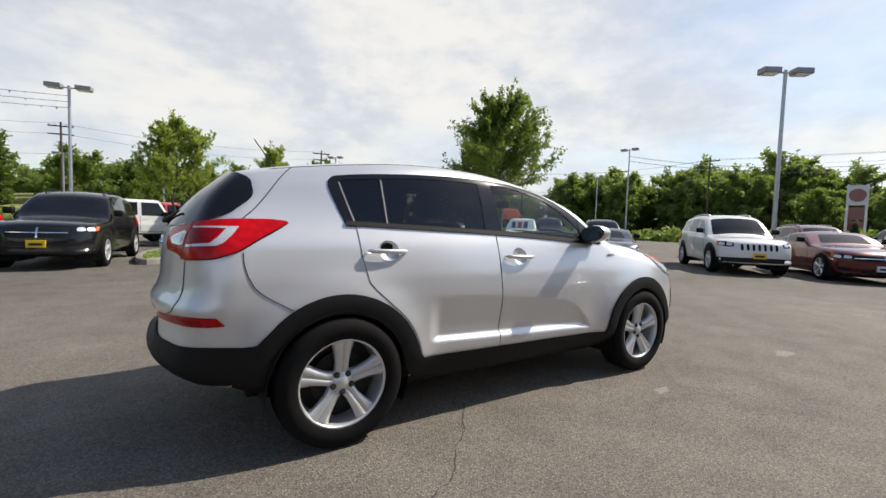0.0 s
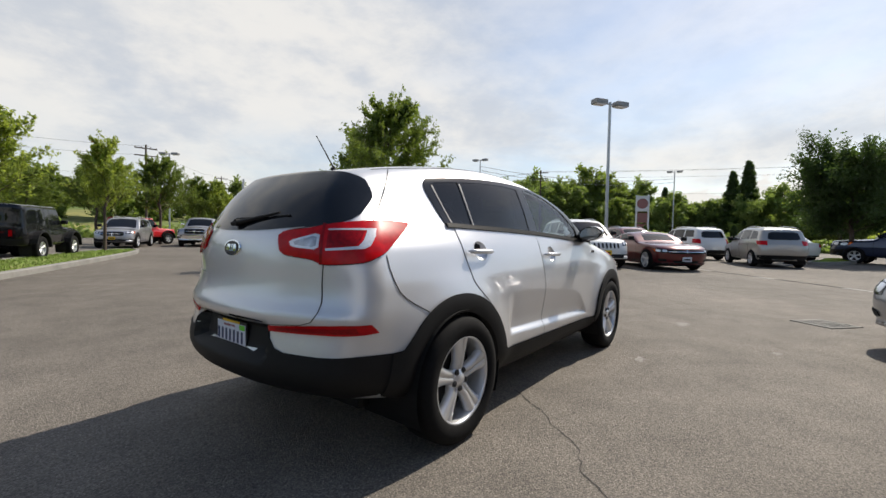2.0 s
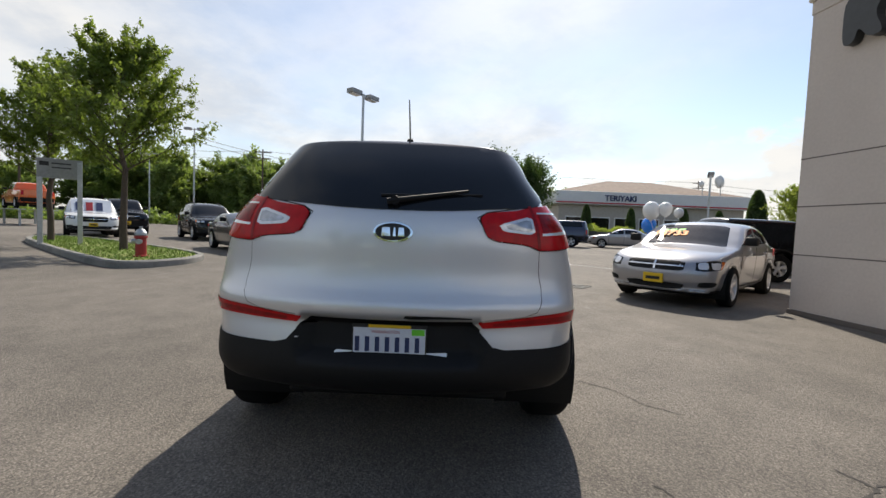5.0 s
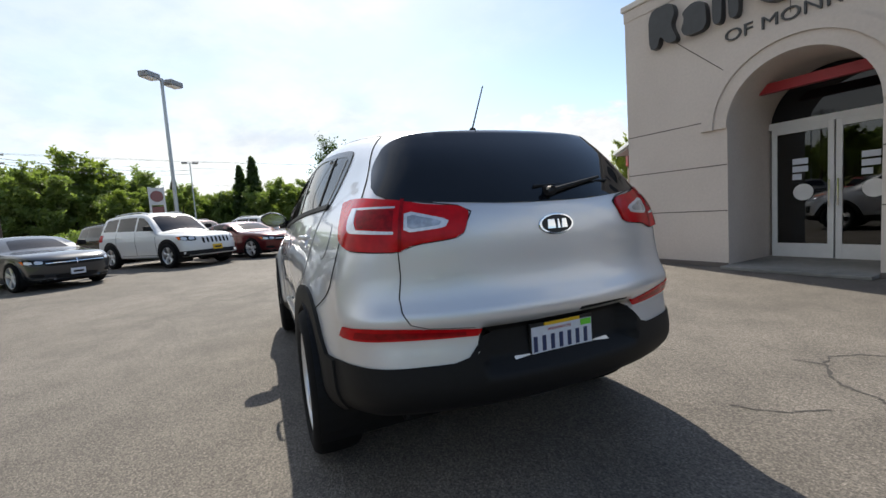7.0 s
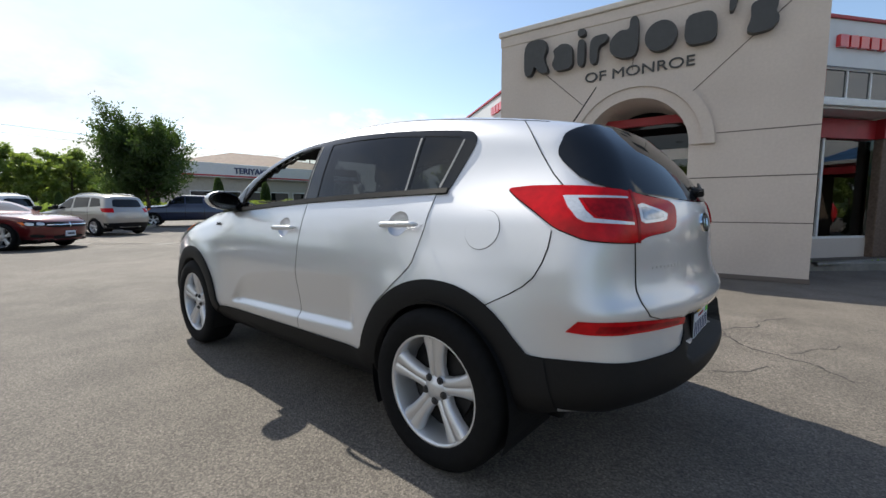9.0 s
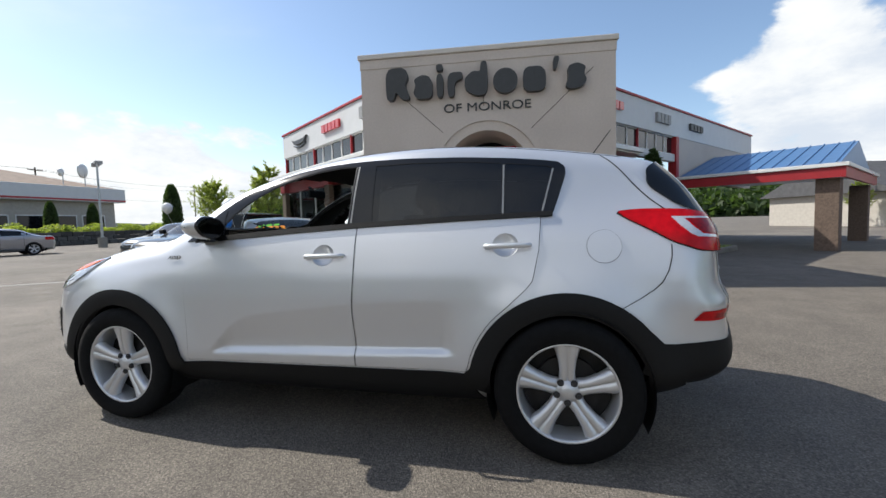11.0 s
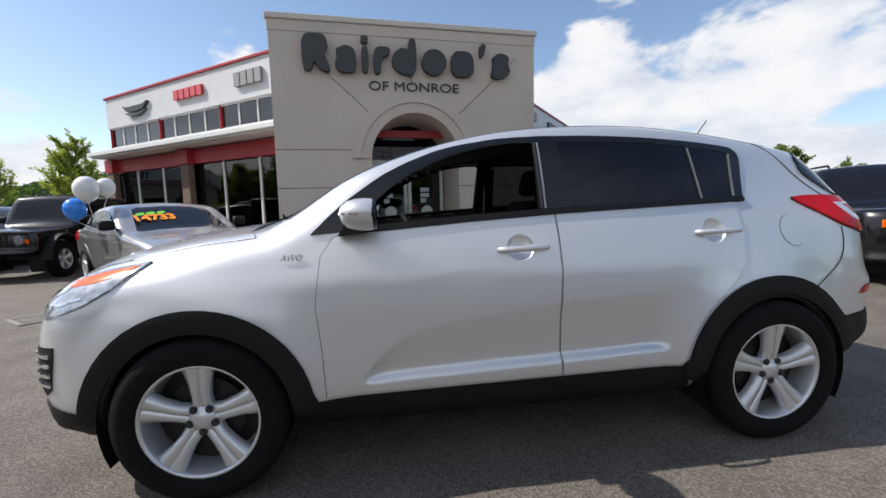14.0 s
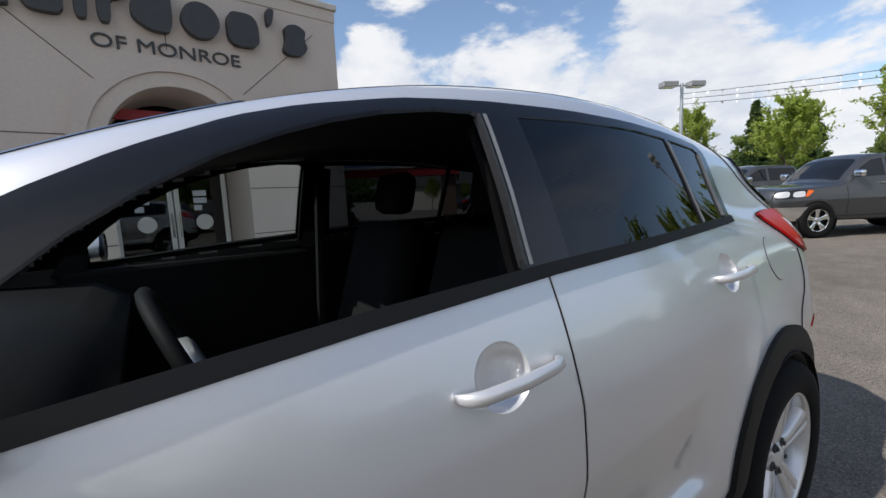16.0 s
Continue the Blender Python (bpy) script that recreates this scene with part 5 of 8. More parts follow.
KINDS = {
    "suv": dict(
        side=[(-2.33, 0.36), (-2.40, 0.60), (-2.36, 0.95), (-2.29, 1.12), (-2.10, 1.53), (-1.95, 1.68), (-1.2, 1.75), (-0.3, 1.76), (0.25, 1.68), (0.62, 1.46), (1.02, 1.17), (1.25, 1.10), (2.0, 1.03), (2.28, 0.93), (2.38, 0.75), (2.40, 0.50), (2.28, 0.32), (0, 0.29), (-2.2, 0.32)],
        hw=0.955, boxy=0.12, wb=2.90, r=0.385, rim=0.25,
        panes=[[(0.82, 1.15), (-0.02, 1.175), (-0.02, 1.60), (0.25, 1.56), (0.55, 1.37)], [(-0.12, 1.18), (-1.05, 1.20), (-1.02, 1.61), (-0.12, 1.61)], [(-1.15, 1.205), (-1.90, 1.22), (-1.75, 1.57), (-1.12, 1.61)]],
        screen=[(1.02, 0.73), (0.36, 0.63), (0.36, -0.63), (1.02, -0.73)], back=(0.62, 1.18, 1.52), head=(0.80, 0.93), tail=(0.88, 1.12), grille=(0.50, 0.68, 0.90), plate=0.56, clad=True, rails=True, doors=[0.92, -0.07, -1.10]),
    "crossover": dict(
        side=[(-2.15, 0.36), (-2.25, 0.60), (-2.22, 0.92), (-2.12, 1.10), (-1.93, 1.48), (-1.80, 1.60), (-1.1, 1.68), (-0.3, 1.70), (0.25, 1.62), (0.66, 1.40), (1.08, 1.10), (1.3, 1.03), (1.95, 0.93), (2.20, 0.80), (2.27, 0.55), (2.20, 0.33), (0, 0.26), (-2.05, 0.30)],
        hw=0.92, boxy=0.05, wb=2.72, r=0.35, rim=0.225,
        panes=[[(0.86, 1.08), (-0.02, 1.12), (-0.02, 1.54), (0.25, 1.50), (0.58, 1.31)], [(-0.12, 1.125), (-1.0, 1.15), (-0.98, 1.54), (-0.12, 1.55)], [(-1.10, 1.155), (-1.72, 1.18), (-1.55, 1.48), (-1.08, 1.53)]],
        screen=[(1.08, 0.70), (0.36, 0.60), (0.36, -0.60), (1.08, -0.70)], back=(0.58, 1.14, 1.46), head=(0.76, 0.90), tail=(0.92, 1.10), grille=(0.42, 0.62, 0.78), plate=0.52, clad=False, rails=True, doors=[0.90, -0.07, -1.04]),
    "sedan": dict(
        side=[(-2.34, 0.36), (-2.42, 0.62), (-2.36, 0.95), (-2.22, 1.03), (-1.75, 1.07), (-1.35, 1.22), (-0.95, 1.39), (-0.3, 1.46), (0.25, 1.42), (0.70, 1.21), (1.05, 1.03), (1.3, 0.98), (2.0, 0.88), (2.30, 0.75), (2.40, 0.55), (2.34, 0.33), (2.2, 0.25), (0, 0.2), (-2.2, 0.26)],
        hw=0.915, boxy=0.0, wb=2.77, r=0.335, rim=0.22,
        panes=[[(0.86, 1.02), (-0.06, 1.05), (-0.06, 1.34), (0.22, 1.31), (0.55, 1.16)], [(-0.14, 1.05), (-0.95, 1.07), (-1.30, 1.12), (-0.92, 1.29), (-0.14, 1.345)]],
        screen=[(1.06, 0.69), (0.34, 0.56), (0.34, -0.56), (1.06, -0.69)], deck=[(-0.98, 0.50), (-1.66, 0.60), (-1.66, -0.60), (-0.98, -0.50)], head=(0.62, 0.77), tail=(0.78, 0.96), grille=(0.44, 0.60, 0.75), plate=0.46, clad=False, doors=[0.92, -0.10, -1.02]),
    "coupe": dict(
        side=[(-2.32, 0.36), (-2.42, 0.68), (-2.36, 0.97), (-2.2, 1.02), (-1.6, 1.06), (-1.1, 1.24), (-0.6, 1.36), (-0.1, 1.37), (0.35, 1.24), (0.75, 1.04), (1.0, 0.98), (2.0, 0.90), (2.36, 0.76), (2.42, 0.55), (2.34, 0.30), (2.2, 0.22), (0, 0.18), (-2.2, 0.26)],
        hw=0.945, boxy=0.0, wb=2.85, r=0.36, rim=0.26,
        panes=[[(0.60, 1.03), (-0.55, 1.05), (-0.62, 1.25), (-0.10, 1.27), (0.25, 1.20)], [(-0.66, 1.07), (-1.05, 1.08), (-0.74, 1.22)]],
        screen=[(0.74, 0.62), (0.22, 0.50), (0.22, -0.50), (0.74, -0.62)], deck=[(-0.80, 0.48), (-1.52, 0.56), (-1.52, -0.56), (-0.80, -0.48)], head=(0.64, 0.76), tail=(0.80, 0.92), grille=(0.62, 0.60, 0.74), plate=0.42, clad=False, doors=[0.72, -0.62]),
    "pickup": dict(
        side=[(-2.80, 0.52), (-2.90, 0.75), (-2.87, 1.25), (-2.78, 1.33), (-1.6, 1.34), (-1.12, 1.35), (-1.00, 1.42), (-0.95, 1.72), (-0.75, 1.87), (0.2, 1.90), (0.55, 1.83), (0.95, 1.52), (1.16, 1.33), (1.4, 1.27), (2.6, 1.20), (2.82, 1.10), (2.90, 0.80), (2.86, 0.48), (2.7, 0.40), (0, 0.38), (-2.7, 0.42)],
        hw=1.0, boxy=0.25, wb=3.57, r=0.41, rim=0.25,
        panes=[[(0.98, 1.34), (0.18, 1.36), (0.18, 1.76), (0.45, 1.72), (0.72, 1.56)], [(0.10, 1.36), (-0.80, 1.37), (-0.78, 1.74), (0.10, 1.765)]],
        screen=[(1.14, 0.72), (0.62, 0.64), (0.62, -0.64), (1.14, -0.72)], back=None, head=(0.92, 1.10), tail=(0.95, 1.25), grille=(0.55, 0.82, 1.12), plate=0.62, clad=False, doors=[1.10, 0.14, -0.86], bars=True),
    "canopy_pickup": dict(
        side=[(-2.80, 0.52), (-2.90, 0.75), (-2.87, 1.25), (-2.80, 1.40), (-2.68, 1.80), (-2.45, 1.87), (-1.2, 1.89), (-0.75, 1.88), (0.2, 1.90), (0.55, 1.83), (0.95, 1.52), (1.16, 1.33), (1.4, 1.27), (2.6, 1.20), (2.82, 1.10), (2.90, 0.80), (2.86, 0.48), (2.7, 0.40), (0, 0.38), (-2.7, 0.42)],
        hw=1.0, boxy=0.25, wb=3.57, r=0.41, rim=0.25,
        panes=[[(0.98, 1.34), (0.18, 1.36), (0.18, 1.76), (0.45, 1.72), (0.72, 1.56)], [(0.10, 1.36), (-0.80, 1.37), (-0.78, 1.74), (0.10, 1.765)], [(-1.1, 1.42), (-2.5, 1.42), (-2.4, 1.74), (-1.1, 1.76)]],
        screen=[(1.14, 0.72), (0.62, 0.64), (0.62, -0.64), (1.14, -0.72)], back=None, head=(0.92, 1.10), tail=(0.95, 1.25), grille=(0.55, 0.82, 1.12), plate=0.62, clad=False, doors=[1.10, 0.14, -0.86]),
    "jeep": dict(
        side=[(-1.95, 0.50), (-2.02, 0.70), (-2.02, 1.10), (-1.99, 1.25), (-1.95, 1.72), (-1.85, 1.82), (0.0, 1.84), (0.22, 1.80), (0.46, 1.40), (0.56, 1.22), (0.70, 1.17), (1.80, 1.09), (1.90, 1.00), (1.92, 0.70), (1.88, 0.58), (0, 0.48), (-1.8, 0.50)],
        hw=0.80, boxy=0.7, wb=2.45, r=0.40, rim=0.22,
        panes=[[(0.44, 1.20), (-0.42, 1.20), (-0.42, 1.70), (0.14, 1.70)], [(-0.55, 1.22), (-1.15, 1.22), (-1.15, 1.70), (-0.55, 1.70)], [(-1.25, 1.22), (-1.85, 1.22), (-1.82, 1.70), (-1.25, 1.70)]],
        screen=[(0.50, 0.60), (0.26, 0.58), (0.26, -0.58), (0.50, -0.60)], back=(0.55, 1.22, 1.65), head=None, tail=(0.80, 1.00), grille=(0.34, 0.74, 1.02), plate=0.60, clad=False, doors=[0.50, -0.48, -1.2], fenders=True, round_lamps=True, slots=True),
    "boxy": dict(
        side=[(-2.08, 0.40), (-2.17, 0.60), (-2.16, 1.00), (-2.10, 1.15), (-2.00, 1.55), (-1.88, 1.64), (-1.0, 1.67), (0.10, 1.67), (0.35, 1.62), (0.66, 1.38), (0.90, 1.14), (1.10, 1.10), (1.95, 1.05), (2.14, 0.98), (2.20, 0.72), (2.18, 0.45), (2.05, 0.34), (0, 0.30), (-1.95, 0.34)],
        hw=0.885, boxy=0.5, wb=2.63, r=0.35, rim=0.225,
        panes=[[(0.74, 1.13), (-0.03, 1.14), (-0.03, 1.56), (0.28, 1.54), (0.52, 1.34)], [(-0.13, 1.14), (-1.0, 1.15), (-1.0, 1.56), (-0.13, 1.57)], [(-1.12, 1.15), (-1.90, 1.16), (-1.82, 1.54), (-1.10, 1.56)]],
        screen=[(0.88, 0.68), (0.44, 0.62), (0.44, -0.62), (0.88, -0.68)], back=(0.62, 1.14, 1.50), head=None, tail=(0.85, 1.10), grille=(0.40, 0.76, 0.98), plate=0.56, clad=True, rails=True, doors=[0.80, -0.08, -1.06], round_lamps=True, slots=True),
}
SOLIDS = {}


def parked_car(name, kind, mat, at, heading, label, rims="alloy", cell=0.06, plate="yellow_card", trim="black_plastic", glass_mat="dark_glass", scale=1.0, slots=False):
    k = dict(KINDS[kind])
    k["slots"] = k.get("slots") or slots
    if kind not in SOLIDS:
        SOLIDS[kind] = Solid(k["side"], box_width(k["hw"], k["boxy"]), 0.14, 0.22 if kind not in ("jeep", "pickup") else 0.10, crown=0.035, edge=0.09, smooth=4, power=3.6)
    s = SOLIDS[kind]
    car = thing(name, pose(at[0], at[1], 0, 0, 0, heading) @ Matrix.Scale(scale, 4), label, "car" if "pickup" not in kind else "pickup truck")
    hx, r = k["wb"] / 2, k["r"]
    ar = r + 0.05

    def drop(c):
        d = np.minimum(np.hypot(c[:, 0] - hx, c[:, 2] - r), np.hypot(c[:, 0] + hx, c[:, 2] - r))
        out = (d < ar) & (np.abs(c[:, 1]) > 0.5)
        return out

    s.shell("body", mat, car, cell, drop)
    low = s.lo[1]
    for mode in ("left", "right"):
        sg = 1 if mode == "left" else -1
        for i, p in enumerate(k["panes"]):
            s.patch("side_window", p, mode, M[glass_mat], car, 0.004, 0.008, 0.12)
        for d in k["doors"]:
            z0 = low + 0.14
            s.patch("door_gap", [(d, z0), (d + 0.014, z0), (d + 0.014, k["panes"][0][0][1] - 0.02), (d, k["panes"][0][0][1] - 0.02)], mode, M["shut_line"], car, 0.002, 0.004, 0.1)
        for d in k["doors"][1:]:
            q = s.place(np.array([(d + 0.16, k["panes"][0][0][1] - 0.14)]), mode)[0]
            block("door_handle", (q[0] - 0.09, q[1] - 0.015, q[2] - 0.014), (q[0] + 0.09, q[1] + 0.03 * sg, q[2] + 0.014) if sg > 0 else (q[0] + 0.09, q[1] + 0.015, q[2] + 0.014), mat if trim == "black_plastic" else M["chrome"], car, 0.006)
        for cx in (hx, -hx):
            ring = arc(cx, r, ar + (0.06 if k["clad"] else 0.025), -5, 185, 16) + arc(cx, r, ar - 0.025, 188, -8, 16)
            s.patch("arch_lip", ring, mode, M["black_plastic"] if k["clad"] else mat, car, 0.012, 0.04, 0.09)
            bm = bmesh.new()
            pts = arc(cx, r, ar + 0.005, -30, 210, 16)
            ri, ro = [bm.verts.new((a, sg * 0.45, b)) for a, b in pts], [bm.verts.new((a, sg * (k["hw"] * 0.97), b)) for a, b in pts]
            for i in range(len(pts) - 1):
                bm.faces.new((ri[i], ri[i + 1], ro[i + 1], ro[i]))
            bm.faces.new(ri)
            part("wheel_well", bm, M["shut_line"], car)
            road_wheel(car, (cx, sg * (k["hw"] - 0.10 + 0.08 * (kind == "jeep")), r), r, k["rim"], 0.22, sg, 5, ("rubber", rims), 28, False)
        sill = [(hx - ar, low + 0.12), (-hx + ar, low + 0.12), (-hx + ar, low + 0.02), (hx - ar, low + 0.02)]
        s.patch("sill", sill, mode, M["black_plastic"], car, 0.004, 0.01, 0.15)
        zm = k["panes"][0][0][1] + 0.03
        xm = k["panes"][0][0][0] - 0.10
        q = s.place(np.array([(xm, zm)]), mode)[0]
        bm = bmesh.new()
        box(bm, (xm - 0.05, q[1] + 0.04 * sg - 0.02, zm - 0.02), (xm + 0.08, q[1] + 0.20 * sg + 0.02, zm + 0.13) if sg > 0 else (xm + 0.08, q[1] + 0.04 * sg + 0.02, zm + 0.13), 0.035) if sg > 0 else box(bm, (xm - 0.05, q[1] - 0.22, zm - 0.02), (xm + 0.08, q[1] - 0.02, zm + 0.13), 0.035)
        part("door_mirror", bm, M["black_plastic"] if trim == "black_plastic" else M["chrome"], car, smooth=True)
        if k["head"]:
            a, b = k["head"]
            h = s.patch("head_lamp", [(sg * 28, a), (sg * 34, a - 0.01), (sg * 50, a + 0.03), (sg * 55, b), (sg * 42, b + 0.01), (sg * 29, b - 0.03)], "nose", M["gloss_black"], car, 0.006, 0.01, 0.06)
            for e0, e1 in ((30, 37), (39, 47)):
                s.patch("lamp_lens", rounded([(sg * e0, a + 0.02), (sg * e1, a + 0.025), (sg * e1, b - 0.015), (sg * e0, b - 0.035)], 2, 0.2), "nose", M["clear_lens"], h, 0.009, 0.004, 0.04)
            s.patch("turn_lens", [(sg * 50, a + 0.035), (sg * 54.5, b - 0.01), (sg * 49, b - 0.005), (sg * 47, a + 0.03)], "nose", M["amber_lens"], h, 0.009, 0.004, 0.06)
        if k.get("round_lamps"):
            q = s.place(np.array([(sg * 0.50, (k["grille"][1] + k["grille"][2]) / 2)]), "front")[0]
            bm = bmesh.new()
            tube(bm, (q[0] - 0.04, q[1], q[2]), (q[0] + 0.03, q[1], q[2]), 0.105, 0.098, 20)
            h = part("head_lamp", bm, M["chrome"], car)
            bm = bmesh.new()
            tube(bm, (q[0], q[1], q[2]), (q[0] + 0.037, q[1], q[2]), 0.086, 0.075, 20)
            part("lamp_glass", bm, M["head_lens"], h)
            q = s.place(np.array([(sg * 0.62, (k["grille"][1] + k["grille"][2]) / 2 - 0.04)]), "front")[0]
            block("turn_lens", (q[0] - 0.03, q[1] - 0.03, q[2] - 0.05), (q[0] + 0.012, q[1] + 0.03, q[2] + 0.05), M["amber_lens"], car, 0.008)
        a, b = k["tail"]
        big = kind == "crossover"
        s.patch("tail_lamp", [(sg * 32, a), (sg * 52, a + 0.02), (sg * (58 if big else 53), b), (sg * 34, b)] if kind not in ("pickup", "canopy_pickup", "jeep") else [(sg * 24, a), (sg * 29, a), (sg * 29, b), (sg * 24, b)], "tail", M["red_lens"], car, 0.008, 0.012, 0.06)
        if k.get("rails"):
            bm = bmesh.new()
            pts = s.place(np.array([(x, sg * 0.56) for x in np.linspace(0.05, -1.6, 8)]), "top")
            sweep(bm, [pts[0] + (0.05, 0, -0.01), *(p + (0, 0, 0.04) for p in pts), pts[-1] + (-0.05, 0, -0.01)], 0.018, 8)
            part("roof_rail", bm, M["galvanised"] if mat is not M.get("car_black") else M["black_plastic"], car)
        if k.get("fenders"):
            for cx in (hx, -hx):
                bm = bmesh.new()
                top, bot = arc(cx, r + 0.06, r + 0.12, -4, 168, 10), arc(cx, r + 0.06, r + 0.07, -4, 168, 10)
                prism(bm, top + bot[::-1], sg * 0.72, sg * 0.94)
                part("fender", bm, M["black_plastic"], car)
    s.patch("windscreen", rounded(k["screen"], 2, 0.07), "top", M[glass_mat], car, 0.004, 0.008, 0.12)
    if k.get("back"):
        w, a, b = k["back"]
        s.patch("rear_window", rounded([(-w, a), (w, a), (w * 0.86, b), (-w * 0.86, b)], 2, 0.12), "back", M[glass_mat], car, 0.004, 0.008, 0.12)
    if k.get("deck"):
        s.patch("rear_window", rounded(k["deck"], 2, 0.12), "top", M[glass_mat], car, 0.004, 0.008, 0.12)
    w, a, b = k["grille"]
    g = s.patch("grille", rounded([(-w, a + 0.02), (-w * 0.8, a), (w * 0.8, a), (w, a + 0.02), (w, b), (-w, b)], 1, 0.12), "front", M["black_plastic"] if not k.get("slots") else mat, car, 0.006, 0.012, 0.08)
    if k.get("slots"):
        for i in range(7):
            y = (i - 3) * w * 0.27
            s.patch("grille_slot", rounded([(y - 0.032, a + 0.02), (y + 0.032, a + 0.02), (y + 0.032, b - 0.03), (y - 0.032, b - 0.03)], 1, 0.2), "front", M["shut_line"], g, 0.009, 0.004, 0.08)
    else:
        mid = (a + b) / 2
        s.patch("grille_bar", [(-w * 0.97, mid - 0.008), (w * 0.97, mid - 0.008), (w * 0.97, mid + 0.008), (-w * 0.97, mid + 0.008)], "front", M["chrome"], g, 0.014, 0.01, 0.08)
        s.patch("grille_bar", [(-0.015, a + 0.01), (0.015, a + 0.01), (0.015, b - 0.01), (-0.015, b - 0.01)], "front", M["chrome"], g, 0.015, 0.01, 0.08)
    z1 = low + (0.10 if kind in ("sedan", "coupe") else 0.20 if kind not in ("pickup", "canopy_pickup") else 0.34)
    s.patch("front_bumper", [(-52, z1), (0, z1 + 0.02), (52, z1), (50, low + 0.06), (0, low + 0.05), (-50, low + 0.06)], "nose", M["black_plastic"] if trim == "black_plastic" else M["chrome"], car, 0.012 if trim == "black_plastic" else 0.05, 0.03, 0.1)
    s.patch("rear_bumper", [(-52, z1 + 0.05), (0, z1 + 0.06), (52, z1 + 0.05), (50, low + 0.06), (0, low + 0.05), (-50, low + 0.06)], "tail", M["black_plastic"] if trim == "black_plastic" else M["chrome"], car, 0.012 if trim == "black_plastic" else 0.05, 0.03, 0.1)
    zi = low + 0.10
    if not k.get("slots"):
        s.patch("lower_intake", rounded([(-0.46, zi + 0.10), (0.46, zi + 0.10), (0.40, zi), (-0.40, zi)], 1, 0.15), "front", M["shut_line"], car, 0.014, 0.012, 0.08)
        for sg in (1, -1):
            s.patch("fog_recess", rounded([(sg * 30, zi + 0.06), (sg * 42, zi + 0.07), (sg * 44, zi + 0.15), (sg * 31, zi + 0.14)], 1, 0.2), "nose", M["shut_line"], car, 0.014, 0.012, 0.08)
    q = s.place(np.array([(0.0, k["plate"])]), "front")[0]
    f = block("front_plate", (q[0] - 0.01, -0.155, k["plate"] - 0.075), (q[0] + 0.03, 0.155, k["plate"] + 0.075), M[plate], car, 0.004)
    block("plate_bar", (q[0] + 0.03, -0.11, k["plate"] - 0.03), (q[0] + 0.033, 0.11, k["plate"] + 0.02), M["black_card"], f)
    block("underbody", (-s.hi[0] * 0.82, -0.6, low - 0.02), (s.hi[0] * 0.82, 0.6, low + 0.12), M["shut_line"], car)
    return car


M["car_white"] = paint("car_white", (0.72, 0.72, 0.71), 0.0, 0.4)
M["car_black"] = material("car_black", (0.0045, 0.0045, 0.006), 0.25, 0.0, coat=0.6, spec=0.3, grain=(900.0, 0.05))
M["car_red"] = paint("car_red", (0.10, 0.002, 0.006), 0.35, 0.3)
M["car_dark_red"] = paint("car_dark_red", (0.12, 0.012, 0.02), 0.3, 0.3)
M["car_champagne"] = paint("car_champagne", (0.42, 0.40, 0.37), 0.5, 0.35)
M["car_navy"] = paint("car_navy", (0.014, 0.022, 0.06), 0.3, 0.3)
M["car_silver"] = paint("car_silver", (0.36, 0.36, 0.38), 0.6, 0.33)
M["car_grey"] = paint("car_grey", (0.045, 0.047, 0.05), 0.4, 0.32)
M["car_orange"] = paint("car_orange", (0.75, 0.13, 0.01), 0.0, 0.35)
M["car_bright_red"] = paint("car_bright_red", (0.55, 0.015, 0.02), 0.0, 0.35)
M["car_slate"] = paint("car_slate", (0.03, 0.036, 0.045), 0.4, 0.3)

parked_car("white_suv", "suv", M["car_white"], (13.9, 4.0), -138, "white full-size family suv with a slotted chrome grille, parked", trim="black_plastic", cell=0.05, scale=1.05, slots=True)
parked_car("red_coupe", "coupe", M["car_red"], (15.0, 1.55), -140, "dark red muscle coupe with polished wheels, parked", plate="plate_white", cell=0.05)
parked_car("champagne_crossover", "crossover", M["car_champagne"], (20.7, -1.9), 21, "champagne crossover seen from its tail, parked", plate="plate_white")
parked_car("silver_sedan", "sedan", M["car_silver"], (4.28, -5.13), 133, "silver four-door sedan with a price painted on its windscreen", cell=0.045, scale=0.94)
priced = bpy.data.objects["silver_sedan"]
glass_pts = SOLIDS["sedan"].place(np.array([(0.86, 0.0), (0.50, 0.0)]), "top")
up_glass = Vector(glass_pts[1] - glass_pts[0]).normalized()
across = Vector((0, 1, 0))
outward = across.cross(up_glass)
for text, size, x, y, mt, nm_ in (("14733", 0.25, 0.79, -0.34, "price_orange", "price_figure"),):
    q = SOLIDS["sedan"].place(np.array([(x, y)]), "top")[0]
    m_ = Matrix((across, up_glass, outward)).transposed().to_4x4()
    m_.translation = Vector(q) + outward * 0.022
    lettering(text, size, 0.002, M[mt], priced, m_ @ Matrix.Rotation(radians(4), 4, "Z"), nm_, 0.012)
for i in range(3):
    y = -0.56 + 0.15 * i
    SOLIDS["sedan"].patch("note_bar", rounded([(0.60, y), (0.585, y + 0.125), (0.515, y + 0.125), (0.53, y)], 1, 0.2), "top", M["price_green"], priced, 0.0065, 0.002, 0.05)
parked_car("black_jeep", "jeep", M["car_black"], (7.6, -7.6), 92, "black open-air off-roader with round lamps, parked before the showroom", scale=0.88)
parked_car("black_sedan", "sedan", M["car_black"], (10.2, -9.4), 92, "black sedan parked in a row before the showroom")
parked_car("navy_sedan", "sedan", M["car_slate"], (12.8, -11.2), 92, "slate blue sedan parked in a row before the showroom")
parked_car("boxy_suv", "boxy", M["car_black"], (-7.25, -3.25), 58, "black boxy compact suv with round lamps")
parked_car("grey_pickup", "pickup", M["car_grey"], (-14.0, -1.45), -33, "dark grey crew-cab pickup with a chrome bumper", trim="chrome", rims="chrome")
